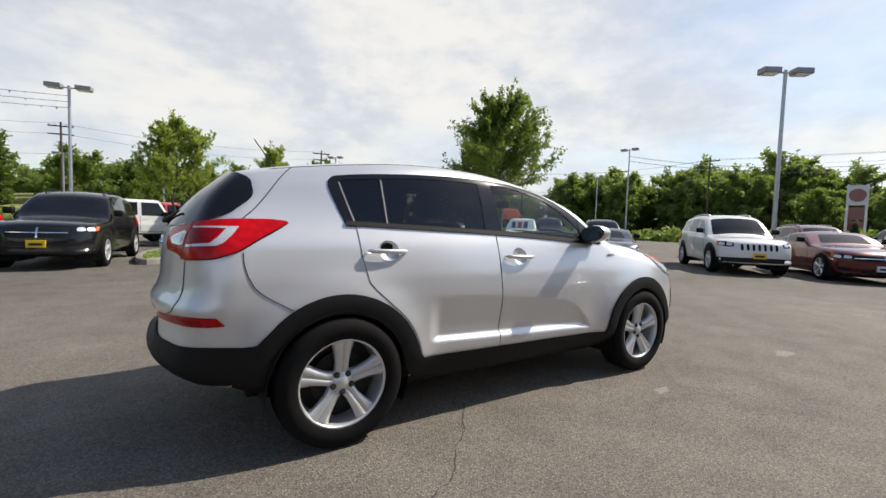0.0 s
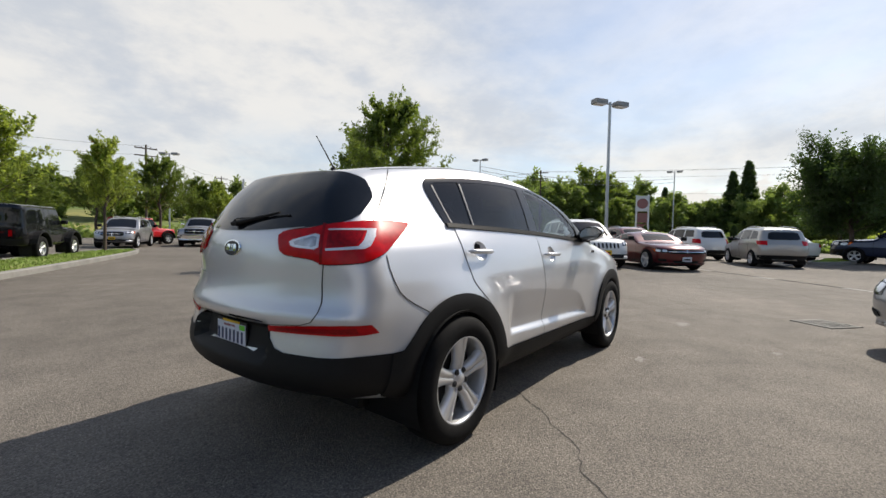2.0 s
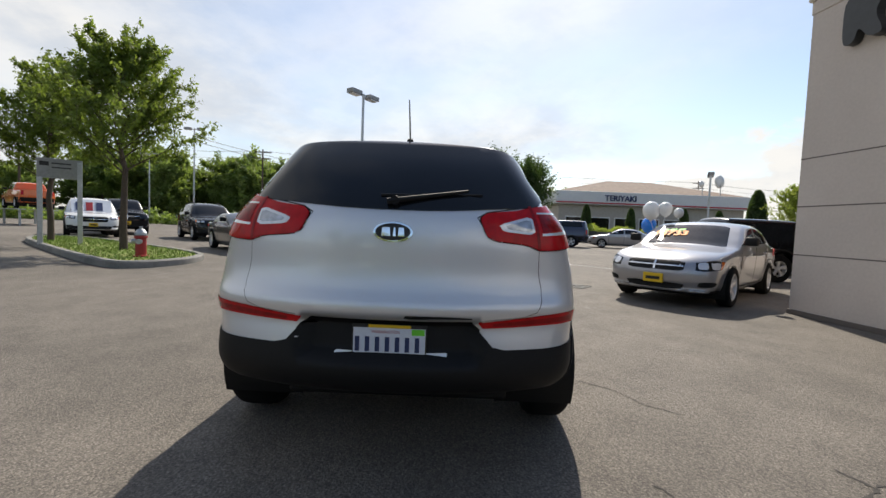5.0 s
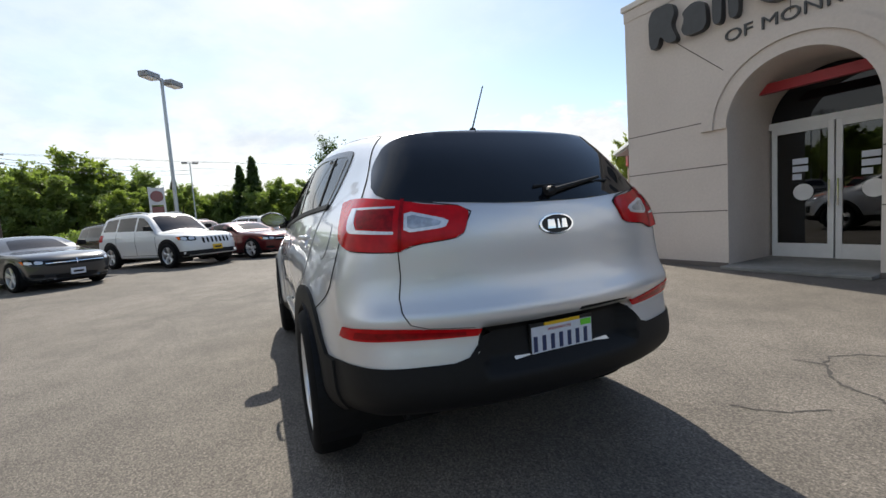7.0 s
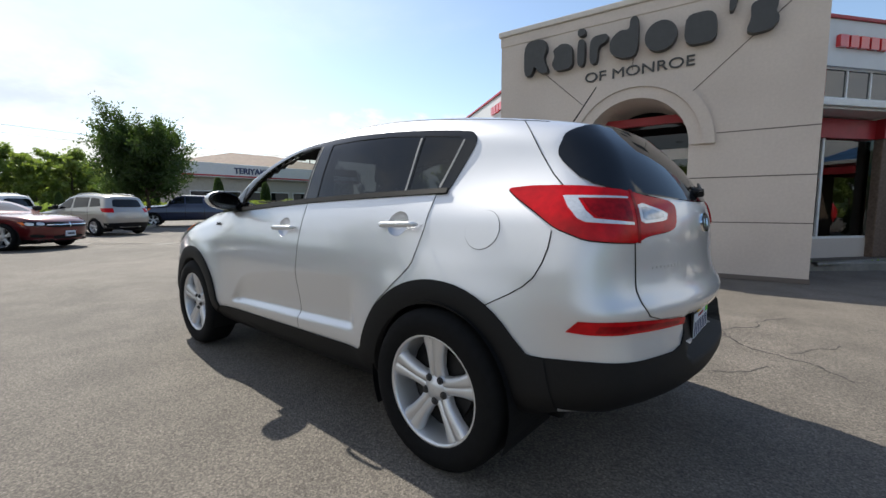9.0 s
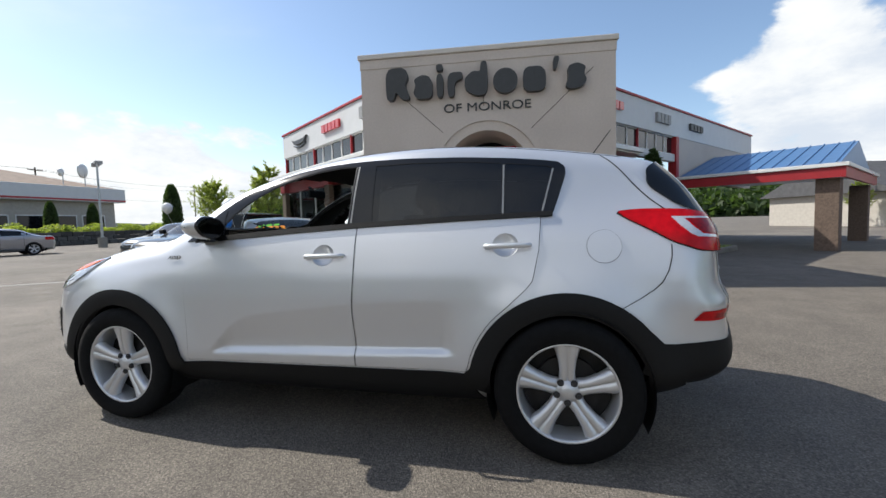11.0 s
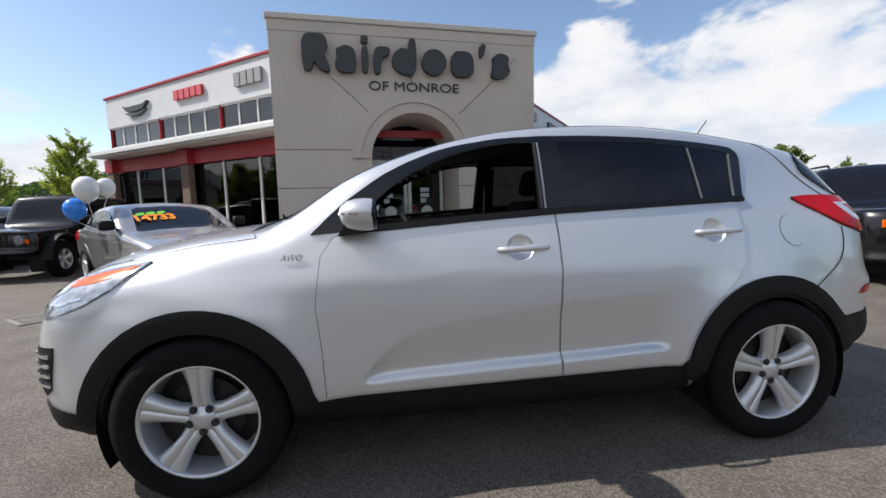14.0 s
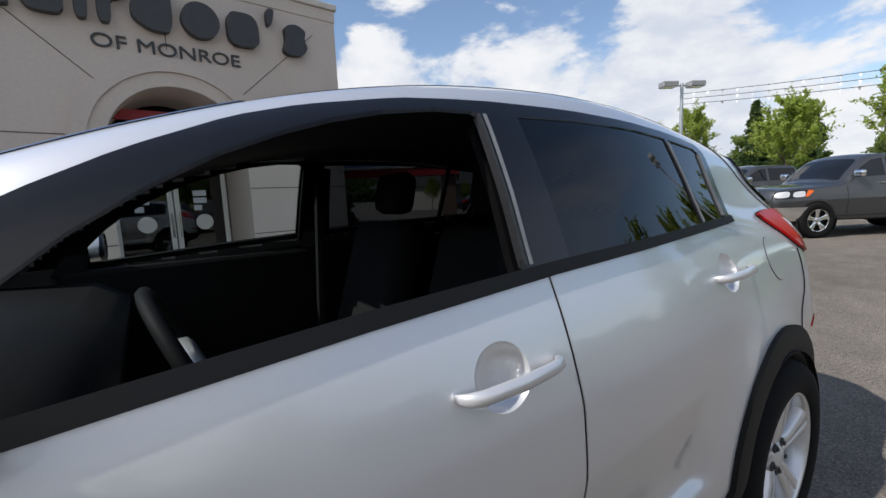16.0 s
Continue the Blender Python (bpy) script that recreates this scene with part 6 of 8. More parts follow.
parked_car("grey_pickup", "pickup", M["car_grey"], (-16.9, -4.6), -33, "dark grey crew-cab pickup with a chrome bumper", trim="chrome", rims="chrome", cell=0.08)
parked_car("white_pickup", "pickup", M["car_white"], (-20.6, -10.2), 60, "white pickup truck parked at the far side", cell=0.08)
parked_car("red_suv", "crossover", M["car_bright_red"], (-19.0, -13.9), 60, "bright red crossover parked at the far side", cell=0.08)
parked_car("black_sedan", "sedan", M["car_black"], (-24.5, -28.0), 170, "black sedan parked beyond the drive", cell=0.09)
parked_car("white_sedan", "sedan", M["car_white"], (-28.5, -27.0), 170, "white sedan parked beyond the drive", cell=0.09)
parked_car("dark_suv", "suv", M["car_grey"], (-24.0, -7.5), 60, "dark suv parked at the far side", cell=0.08)
parked_car("black_suv", "suv", M["car_black"], (-4.15, 11.0), -97, "black three-row suv with a crossed grille, facing out", cell=0.05)
parked_car("black_suv", "suv", M["car_black"], (-7.0, 10.6), -97, "black suv parked beside another of its kind", cell=0.08)
parked_car("white_jeep", "jeep", M["car_white"], (-3.0, 17.8), 20, "white hard-top off-roader, parked", cell=0.07)
parked_car("red_jeep", "jeep", M["car_bright_red"], (-1.5, 20.8), 20, "bright red off-roader, parked", cell=0.08)
parked_car("black_jeep", "jeep", M["car_black"], (-0.4, 18.2), 60, "black hard-top off-roader parked behind the kerb", cell=0.06)
parked_car("silver_suv", "suv", M["car_silver"], (5.0, 27.5), -120, "silver luxury suv facing the lane", cell=0.08)
parked_car("silver_pickup", "pickup", M["car_silver"], (9.6, 28.4), -122, "silver and black pickup with a chrome crossed grille", trim="chrome", cell=0.07)
parked_car("red_jeep", "jeep", M["car_bright_red"], (7.2, 32.0), 20, "bright red off-roader in the far row", cell=0.09)
parked_car("dark_jeep", "jeep", M["car_black"], (22.0, 42.0), -120, "dark off-roader far along the lane", cell=0.09)
parked_car("black_coupe", "coupe", M["car_slate"], (10.7, 6.5), -138, "dark silver two-seat coupe, parked", plate="plate_white", scale=0.93, cell=0.06)
parked_car("black_suv", "suv", M["car_black"], (17.2, 11.6), -138, "black full-size suv, parked in the second row", cell=0.07)
parked_car("dark_red_crossover", "crossover", M["car_dark_red"], (21.0, 3.8), -138, "dark red crossover, parked in the second row", cell=0.08)
parked_car("black_crossover", "crossover", M["car_black"], (19.6, 6.6), -138, "black crossover, parked in the second row", cell=0.08)
parked_car("white_sedan", "sedan", M["car_white"], (28.0, -2.6), 25, "white sedan parked along the hedge", cell=0.09)
parked_car("white_suv", "suv", M["car_white"], (24.6, 1.6), 40, "white suv parked in the second row", cell=0.09)
parked_car("navy_pickup", "canopy_pickup", M["car_navy"], (26.9, -7.6), 70, "navy blue pickup with a canopy over its bed", cell=0.07)
parked_car("silver_sedan", "sedan", M["car_silver"], (27.2, -13.2), 70, "silver sedan parked by the hedge", cell=0.09)
parked_car("black_pickup", "pickup", M["car_black"], (20.0, 18.0), -138, "black pickup parked in the back row", cell=0.09)
parked_car("white_suv", "suv", M["car_white"], (16.0, 16.4), -138, "white suv with a banner on its windscreen", cell=0.08)
parked_car("orange_pickup", "pickup", M["car_orange"], (27.0, 30.2), 55, "orange pickup standing high on a display ramp", cell=0.08)
bpy.data.objects["orange_pickup"].location.z = 1.15
# ---- ground ----
M["tint_window"] = glass("tint_window", (0.20, 0.22, 0.22), 1.6)

bm = bmesh.new()
bmesh.ops.create_grid(bm, x_segments=24, y_segments=24, size=900)
tagged(part("ground", bm, M["asphalt"]), "worn grey asphalt of a car dealer's lot with pale stone chips and hairline cracks", "ground", kind="structure")


for k in range(9):
    q = Vector((9.0 + 1.95 * k, -5.4 + 1.75 * k, 0))
    st = thing("parking_stripe", Matrix.Translation(q) @ Matrix.Rotation(radians(-138), 4, "Z"), "worn white parking stripe on the asphalt", "road marking", "parking stripes", "structure")
    block("paint", (-4.6, -0.05, 0.001), (0.0, 0.05, 0.005), M["line_paint"], st)


def asphalt_crack(points, wide, seed):
    """A ragged dark crack lying in the surface through the points."""
    r = np.random.default_rng(seed)
    p = np.array(points, float)
    for amount in (0.10, 0.08, 0.06, 0.06):
        mid = (p[:-1] + p[1:]) / 2
        run = p[1:] - p[:-1]
        mid += np.stack([-run[:, 1], run[:, 0]], 1) * r.normal(0, amount, (len(mid), 1))
        p = np.insert(p, range(1, len(p)), mid, axis=0)
    d = np.gradient(p, axis=0)
    side = np.stack([-d[:, 1], d[:, 0]], 1) / np.maximum(np.linalg.norm(d, axis=1, keepdims=True), 1e-6)
    half = wide * r.uniform(0.15, 1.0, (len(p), 1)) / 2
    half[[0, -1]] = 0.0005
    n = len(p)
    v = np.concatenate([np.c_[p - side * half, np.full(n, 0.0022)], np.c_[p + side * half, np.full(n, 0.0022)]])
    f = [(i, i + 1, n + i + 1, n + i) for i in range(n - 1)]
    tagged(mesh_object("asphalt_crack", v, f, M["crack"]), "ragged dark crack in the worn asphalt", "crack", "cracks in the asphalt", "structure")


rng_g = np.random.default_rng(12)
for points, wide, seed in (
    ([(-0.42, -0.74), (-0.52, -0.88), (-0.79, -1.19), (-0.99, -1.44), (-1.34, -1.71)], 0.012, 1),
    ([(-1.86, -2.11), (-2.02, -2.16), (-2.22, -1.88), (-2.39, -1.85), (-2.52, -1.79), (-2.65, -1.65), (-2.78, -1.5)], 0.028, 2),
    ([(-2.02, -2.16), (-2.03, -2.52), (-2.16, -2.86), (-2.39, -3.26)], 0.02, 3),
    ([(-2.05, -1.15), (-2.21, -1.27), (-2.34, -1.51)], 0.016, 4),
    ([(-2.43, -1.93), (-2.59, -2.19), (-2.76, -2.45)], 0.014, 5),
):
    asphalt_crack(points, wide, seed)
for x, y, size in ((1.06, -1.27, 0.10), (3.19, -1.31, 0.14), (2.2, -2.3, 0.07)):
    turn = np.linspace(0, 2 * math.pi, 15)[:-1]
    reach = size * rng_g.uniform(0.5, 1.2, 14)
    tagged(mesh_object("paint_stain", np.c_[x + reach * np.cos(turn), y + 0.6 * reach * np.sin(turn), np.full(14, 0.0025)], [tuple(range(14))], M["stain"]), "small worn white stain on the asphalt", "stain", "stains on the asphalt", "structure")


# ---- the showroom: an entrance tower across the corner of two glazed wings ----
TOWER = Matrix.Translation((-0.055, -5.62, 0)) @ Matrix.Rotation(radians(-174.5), 4, "Z")
tower = thing("entrance_tower", TOWER, "beige stucco entrance tower with an arched doorway and a stepped cornice", "building", kind="structure")
HALF, TOP, DEEP = 2.505, 4.34, 3.2
AR, AZ, AC = 0.845, 2.12, 0.05
# front wall with the arched opening
bm = bmesh.new()
xs = [-HALF] + [AC - AR * math.cos(a) for a in np.linspace(0, math.pi, 33)] + [HALF]
tops = {round(AC - AR * math.cos(a), 6): AZ + AR * math.sin(a) for a in np.linspace(0, math.pi, 33)}
for k in range(len(xs) - 1):
    x0, x1 = xs[k], xs[k + 1]
    z0, z1 = (0.0, 0.0) if k in (0, len(xs) - 2) else (tops[round(x0, 6)], tops[round(x1, 6)])
    prism(bm, [(x0, z0), (x1, z1), (x1, TOP), (x0, TOP)], 0.0, 1.36)
bmesh.ops.remove_doubles(bm, verts=bm.verts, dist=1e-5)
inner = [f for f in bm.faces if abs(f.normal.x) > 0.99 and any(abs(f.calc_center_median().x - x) < 1e-4 for x in xs[2:-2])]
bmesh.ops.delete(bm, geom=inner, context="FACES_ONLY")
part("front_wall", bm, M["stucco"], tower)
block("side_wall", (-HALF, 1.36, 0.0), (-HALF + 0.3, DEEP, TOP), M["stucco"], tower)
block("side_wall", (HALF - 0.3, 1.36, 0.0), (HALF, DEEP, TOP), M["stucco"], tower)
block("tower_roof", (-HALF, 1.36, TOP - 0.2), (HALF, DEEP, TOP), M["stucco"], tower)
bm = bmesh.new()
box(bm, (-HALF - 0.015, -0.015, TOP - 0.02), (HALF + 0.015, DEEP, TOP + 0.17), 0.012)
part("cornice_band", bm, M["stucco"], tower)
bm = bmesh.new()
box(bm, (-HALF - 0.05, -0.05, TOP + 0.172), (HALF + 0.05, DEEP + 0.05, TOP + 0.275), 0.018)
part("cornice_cap", bm, M["stucco_trim"], tower, "pale stepped cornice cap")
# raised band round the arch, in two steps
for r0, r1, y, nm_ in ((AR + 0.002, AR + 0.185, -0.030, "arch_band"), (AR + 0.187, AR + 0.36, -0.060, "arch_band")):
    bm = bmesh.new()
    prev = None
    for a in np.linspace(0, math.pi, 33):
        i_, o_ = (AC - r0 * math.cos(a), AZ + r0 * math.sin(a)), (AC - r1 * math.cos(a), AZ + r1 * math.sin(a))
        cur = [bm.verts.new((i_[0], y, i_[1])), bm.verts.new((o_[0], y, o_[1])), bm.verts.new((o_[0], 0.01, o_[1])), bm.verts.new((i_[0], 0.01, i_[1]))]
        if prev:
            for k in range(4):
                bm.faces.new((prev[k], prev[(k + 1) % 4], cur[(k + 1) % 4], cur[k]))
        else:
            bm.faces.new(cur)
        prev = cur
    bm.faces.new(prev)
    part(nm_, bm, M["stucco"], tower)
# reveals cut into the render
for z in (2.27, 1.58, 0.88):
    gap = AR + (0.37 if z > AZ else 0.004)
    for a, b in ((-HALF - 0.001, AC - gap), (AC + gap, HALF + 0.001)):
        block("wall_joint", (a, -0.0025, z - 0.008), (b, 0.004, z + 0.008), M["joint"], tower)
    block("wall_joint", (-HALF - 0.0025, 0.0, z - 0.008), (-HALF + 0.004, DEEP, z + 0.008), M["joint"], tower)
    block("wall_joint", (HALF - 0.004, 0.0, z - 0.008), (HALF + 0.0025, DEEP, z + 0.008), M["joint"], tower)
for sgn, ln in ((-1, 1.05), (1, 1.55)):
    a, b = Vector((AC + sgn * 1.16 * 0.72, -0.0025, AZ + 1.16 * 0.70)), Vector((AC + sgn * (1.16 * 0.72 + ln * 0.78), -0.0025, AZ + 1.16 * 0.70 + ln * 0.72))
    bm = bmesh.new()
    tube(bm, a, b, 0.006, 0.006, 6)
    part("wall_joint", bm, M["joint"], tower)
block("wall_joint", (-0.006, -0.0025, 3.45), (0.006, 0.004, TOP), M["joint"], tower)
block("plinth", (-HALF - 0.02, -0.02, 0.0), (AC - AR - 0.004, 0.02, 0.07), M["joint"], tower, 0.006)
block("plinth", (AC + AR + 0.004, -0.02, 0.0), (HALF + 0.02, 0.02, 0.07), M["joint"], tower, 0.006)
block("door_step", (AC - AR, -0.25, 0.0), (AC + AR, 1.5, 0.05), M["concrete"], tower, 0.01)
# doors in the arch
block("lintel", (AC - AR, 1.250, 2.12), (AC + AR, 1.350, 2.22), M["steel_white"], tower)
block("red_beam", (AC - AR, 0.60, 2.60), (AC + AR, 0.70, 2.74), M["red_trim"], tower)
for sgn, nm_ in ((-1, "door_1"), (1, "door_2")):
    c = AC + sgn * 0.41
    d = new(nm_)
    d.parent = tower
    for a, b, lo, hi in ((c - 0.40, c - 0.325, 0.05, 2.12), (c + 0.325, c + 0.40, 0.05, 2.12), (c - 0.325, c + 0.325, 0.05, 0.27), (c - 0.325, c + 0.325, 2.02, 2.12)):
        block("door_frame", (a, 1.260, lo), (b, 1.310, hi), M["steel_white"], d, 0.004)
    block("door_pane", (c - 0.325, 1.280, 0.27), (c + 0.325, 1.288, 2.02), M["tint_window"], d)
    bm = bmesh.new()
    tube(bm, (c - sgn * 0.36, 1.210, 0.85), (c - sgn * 0.36, 1.210, 1.25), 0.012, 0.012, 8)
    part("door_handle", bm, M["chrome"], d)
    for zz, w_ in ((1.52, 0.20), (1.40, 0.20), (1.28, 0.12)):
        block("notice", (c - 0.12, 1.276, zz), (c - 0.12 + w_, 1.279, zz + 0.09), M["plate_white"], d)
    bm = bmesh.new()
    tube(bm, (c + 0.02, 1.272, 1.08), (c + 0.02, 1.279, 1.08), 0.13, 0.13, 24)
    part("door_decal", bm, M["steel_white"], d)
fan = [(AC - AR + 0.01, 2.22)] + [(AC - (AR - 0.01) * math.cos(a), AZ + (AR - 0.01) * math.sin(a)) for a in np.linspace(0.12, math.pi - 0.12, 24)] + [(AC + AR - 0.01, 2.22)]
bm = bmesh.new()
prism(bm, fan, 1.295, 1.305)
part("fan_light", bm, M["dark_glass"], tower)

# the big letters as plain blocks, the line below them lettered
sign = thing("wall_sign", TOWER, "dark grey raised letters over the arch on the beige wall", "sign")


def letter_block(outline, at, nm_="letter_block"):
    bm = bmesh.new()
    o = rounded(outline, 2, 0.2)
    prism(bm, [(at + x, z) for x, z in o], -0.125, 0.001)
    return part(nm_, bm, M["sign_grey"], sign)


Z0 = 3.64
B = lambda w, h: [(0, Z0), (w, Z0), (w, Z0 + h), (0, Z0 + h)]
ell = lambda w, h: [(w / 2 + w / 2 * math.cos(a), Z0 + h / 2 + h / 2 * math.sin(a)) for a in np.linspace(0, 2 * math.pi, 17)[:-1]]
letter_block([(0, Z0), (0.15, Z0), (0.20, Z0 + 0.18), (0.32, Z0), (0.50, Z0), (0.38, Z0 + 0.28), (0.46, Z0 + 0.44), (0.40, Z0 + 0.63), (0, Z0 + 0.63)], -1.95)
letter_block([(0, Z0 + 0.12), (0.08, Z0 - 0.01), (0.40, Z0), (0.38, Z0 + 0.40), (0.20, Z0 + 0.47), (0.02, Z0 + 0.38), (0.06, Z0 + 0.26)], -1.40)
letter_block(B(0.13, 0.46), -0.92)
letter_block([(0, Z0 + 0.52), (0.13, Z0 + 0.52), (0.13, Z0 + 0.64), (0, Z0 + 0.64)], -0.92)
letter_block([(0, Z0), (0.13, Z0), (0.14, Z0 + 0.28), (0.30, Z0 + 0.34), (0.30, Z0 + 0.47), (0, Z0 + 0.46)], -0.70)
letter_block([(0.20, Z0 - 0.01), (0.45, Z0), (0.45, Z0 + 0.64), (0.32, Z0 + 0.64), (0.31, Z0 + 0.44), (0.16, Z0 + 0.47), (0.0, Z0 + 0.34), (0.0, Z0 + 0.12)], -0.36)
letter_block(ell(0.48, 0.48), 0.19)
letter_block([(0, Z0), (0.43, Z0), (0.43, Z0 + 0.36), (0.33, Z0 + 0.47), (0, Z0 + 0.46)], 0.77)
letter_block([(0.02, Z0 + 0.38), (0.08, Z0 + 0.38), (0.14, Z0 + 0.62), (0.02, Z0 + 0.62)], 1.32)
letter_block([(0, Z0 + 0.05), (0.10, Z0 - 0.01), (0.32, Z0 + 0.02), (0.40, Z0 + 0.15), (0.34, Z0 + 0.26), (0.38, Z0 + 0.40), (0.22, Z0 + 0.48), (0.04, Z0 + 0.42), (0.06, Z0 + 0.22)], 1.56)


t_ = lettering("OF MONROE", 0.235, 0.012, M["sign_grey"], sign, Matrix.Translation((0.06, -0.014, 3.36)) @ Matrix.Rotation(radians(90), 4, "X") @ Matrix.Diagonal((1.26, 1, 1, 1)), "letters", 0.0)



def wing(name, m, x0, x1, mullion, piers, label, top=5.0, glazed=None, high=None):
    """A glazed wing: base wall, shop windows, red band, white eave, strip of high windows and a white parapet with red coping."""
    w = thing(name, m, label, "building", kind="structure")
    full, x1, high = x1, glazed or x1, high or x1
    block("base_wall", (x0, 0.0, 0.0), (x1, 0.25, 0.42), M["stucco"], w)
    block("red_band", (x0, -0.03, 2.58), (x1, 0.25, 2.98), M["red_trim"], w)
    block("eave", (x0 + 0.05, -0.60, 3.02), (x1, 0.2, 3.16), M["steel_white"], w, 0.012, "white projecting eave")
    bm = bmesh.new()
    box(bm, (x0, -0.69, 3.06), (x1, -0.60, 3.20), 0.02)
    part("gutter", bm, M["steel_white"], w)
    block("upper_wall", (x0, 0.02, 3.16), (high, 0.25, 3.42), M["white_panel"], w)
    block("parapet", (x0, 0.0, 4.06), (full, 0.25, top), M["white_panel"], w, 0.0, "white metal parapet panel")
    if full > high:
        block("post", (high, -0.04, 0.0), (high + 0.22, 0.25, 4.06), M["red_trim"], w)
        block("plain_wall", (high + 0.22, 0.02, 2.45), (full, 0.25, 4.06), M["stucco"], w)
        block("inner_wall", (x1, 1.5, 0.0), (high, 1.6, 3.2), M["tint_window"], w)
    block("coping", (x0 - 0.04, -0.05, top), (full, 0.30, top + 0.07), M["red_trim"], w, 0.008, "thin red coping")
    block("end_wall", (x0, 0.25, 0.0), (x0 + 0.25, 8.0, top), M["white_panel"], w)
    block("roof", (x0, 0.25, top - 0.25), (full, 8.0, top - 0.1), M["lamp_box"], w)
    block("back_wall", (x0, 7.75, 0.0), (x1, 8.0, top), M["shop_wall"], w)
    block("inner_floor", (x0 + 0.25, 0.26, 0.02), (x1, 7.7, 0.06), M["concrete"], w)
    n = max(1, round((x1 - x0) / mullion))
    for i in range(n):
        a, b = x0 + (x1 - x0) * i / n, x0 + (x1 - x0) * (i + 1) / n
        win = new("window_" + str(i + 1))
        win.parent = w
        block("pane", (a + 0.03, 0.08, 0.47), (b - 0.03, 0.09, 2.55), M["tint_window"], win)
        block("window_frame", (a - 0.03, 0.04, 0.42), (a + 0.03, 0.14, 2.58), M["steel_white"], win, 0.004)
        block("window_sill", (a + 0.03, 0.03, 0.42), (b - 0.03, 0.16, 0.47), M["steel_white"], win)
    k = round((high - x0) / (x1 - x0) * n * 2)
    for i in range(k):
        a, b = x0 + (high - x0) * i / k, x0 + (high - x0) * (i + 1) / k
        win = new("high_window")
        win.parent = w
        block("pane", (a + 0.02, 0.13, 3.46), (b - 0.02, 0.14, 4.03), M["sky_glass"], win)
        mt = M["red_trim"] if i % 4 == 0 else M["steel_white"]
        block("mullion", (a - 0.02, 0.10 if i % 4 else 0.06, 3.42), (a + 0.02, 0.17, 4.06), mt, win)
        block("head", (a + 0.02, 0.10, 4.03), (b - 0.02, 0.17, 4.06), M["steel_white"], win)
        block("sill", (a + 0.02, 0.10, 3.42), (b - 0.02, 0.17, 3.46), M["steel_white"], win)
    for x in piers:
        bm = bmesh.new()
        box(bm, (x - 0.20, -0.16, 0.0), (x + 0.20, 0.02, 2.58), 0.02)
        pr = part("brick_pier", bm, M["brick_pier"], w, "brown brick pier")
        block("pier_cap", (x - 0.24, -0.20, 2.581), (x + 0.24, -0.031, 3.0), M["red_trim"], w)
    return w


left_wing = wing("showroom_wing", Matrix.Translation((0.2, -6.3, 0)) @ Matrix.Rotation(math.atan2(0.6, -0.8), 4, "Z"), -11.9, -1.4, 1.5, (-11.7, -7.4), "long glazed showroom wing with a white parapet and red trim")
right_wing = wing("showroom_wing", Matrix.Translation((0.2, -6.3, 0)) @ Matrix.Rotation(math.atan2(-0.8, -0.6), 4, "Z"), 2.0, 19.0, 1.4, (6.35,), "glazed showroom wing beside the drive-through canopy", glazed=6.2, high=10.1)


def makers_mark(parent_m, x, z, colour, shapes, label):
    g = thing("maker_sign", parent_m @ Matrix.Translation((x, 0, z)), label, "sign")
    for sh in shapes:
        bm = bmesh.new()
        prism(bm, [(-a, b) for a, b in sh], -0.09, -0.002) if False else prism(bm, sh, -0.09, -0.002)
        part("sign_shape", bm, colour, g)
    return g


bars = lambda n, w, h, gap: [[(-(n * w + (n - 1) * gap) / 2 + i * (w + gap), -h / 2), (-(n * w + (n - 1) * gap) / 2 + i * (w + gap) + w, -h / 2), (-(n * w + (n - 1) * gap) / 2 + i * (w + gap) + w, h / 2), (-(n * w + (n - 1) * gap) / 2 + i * (w + gap), h / 2)] for i in range(n)]
LW, RW = left_wing.matrix_basis, right_wing.matrix_basis
wing_shape = [(-0.75, 0.12), (-0.45, 0.05), (0.45, 0.05), (0.75, 0.12), (0.5, -0.08), (0.12, -0.12), (-0.12, -0.12), (-0.5, -0.08)]
arc_shape = [(-0.55, -0.12), (-0.2, -0.20), (0.2, -0.20), (0.6, -0.10), (0.62, -0.14), (0.2, -0.26), (-0.2, -0.26), (-0.55, -0.16)]
makers_mark(LW, -9.95, 4.52, M["sign_grey"], [wing_shape, arc_shape], "dark winged emblem on the white parapet")
makers_mark(LW, -7.1, 4.55, M["car_bright_red"], bars(5, 0.22, 0.26, 0.06), "row of red sign blocks on the white parapet")
makers_mark(LW, -4.5, 4.55, M["lamp_box"], bars(4, 0.22, 0.34, 0.05), "row of grey green sign blocks on the white parapet")
makers_mark(RW, 5.5, 4.55, M["car_bright_red"], bars(5, 0.22, 0.24, 0.06), "row of red sign blocks on the white parapet")
makers_mark(RW, 9.0, 4.55, M["lamp_box"], bars(4, 0.22, 0.32, 0.05), "row of grey green sign blocks on the white parapet")
makers_mark(RW, 11.9, 4.55, M["sign_grey"], bars(4, 0.24, 0.24, 0.08), "row of dark sign blocks on the white parapet")
# ---- lot: islands, lamps, trees, hedges ----
rng = np.random.default_rng(7)


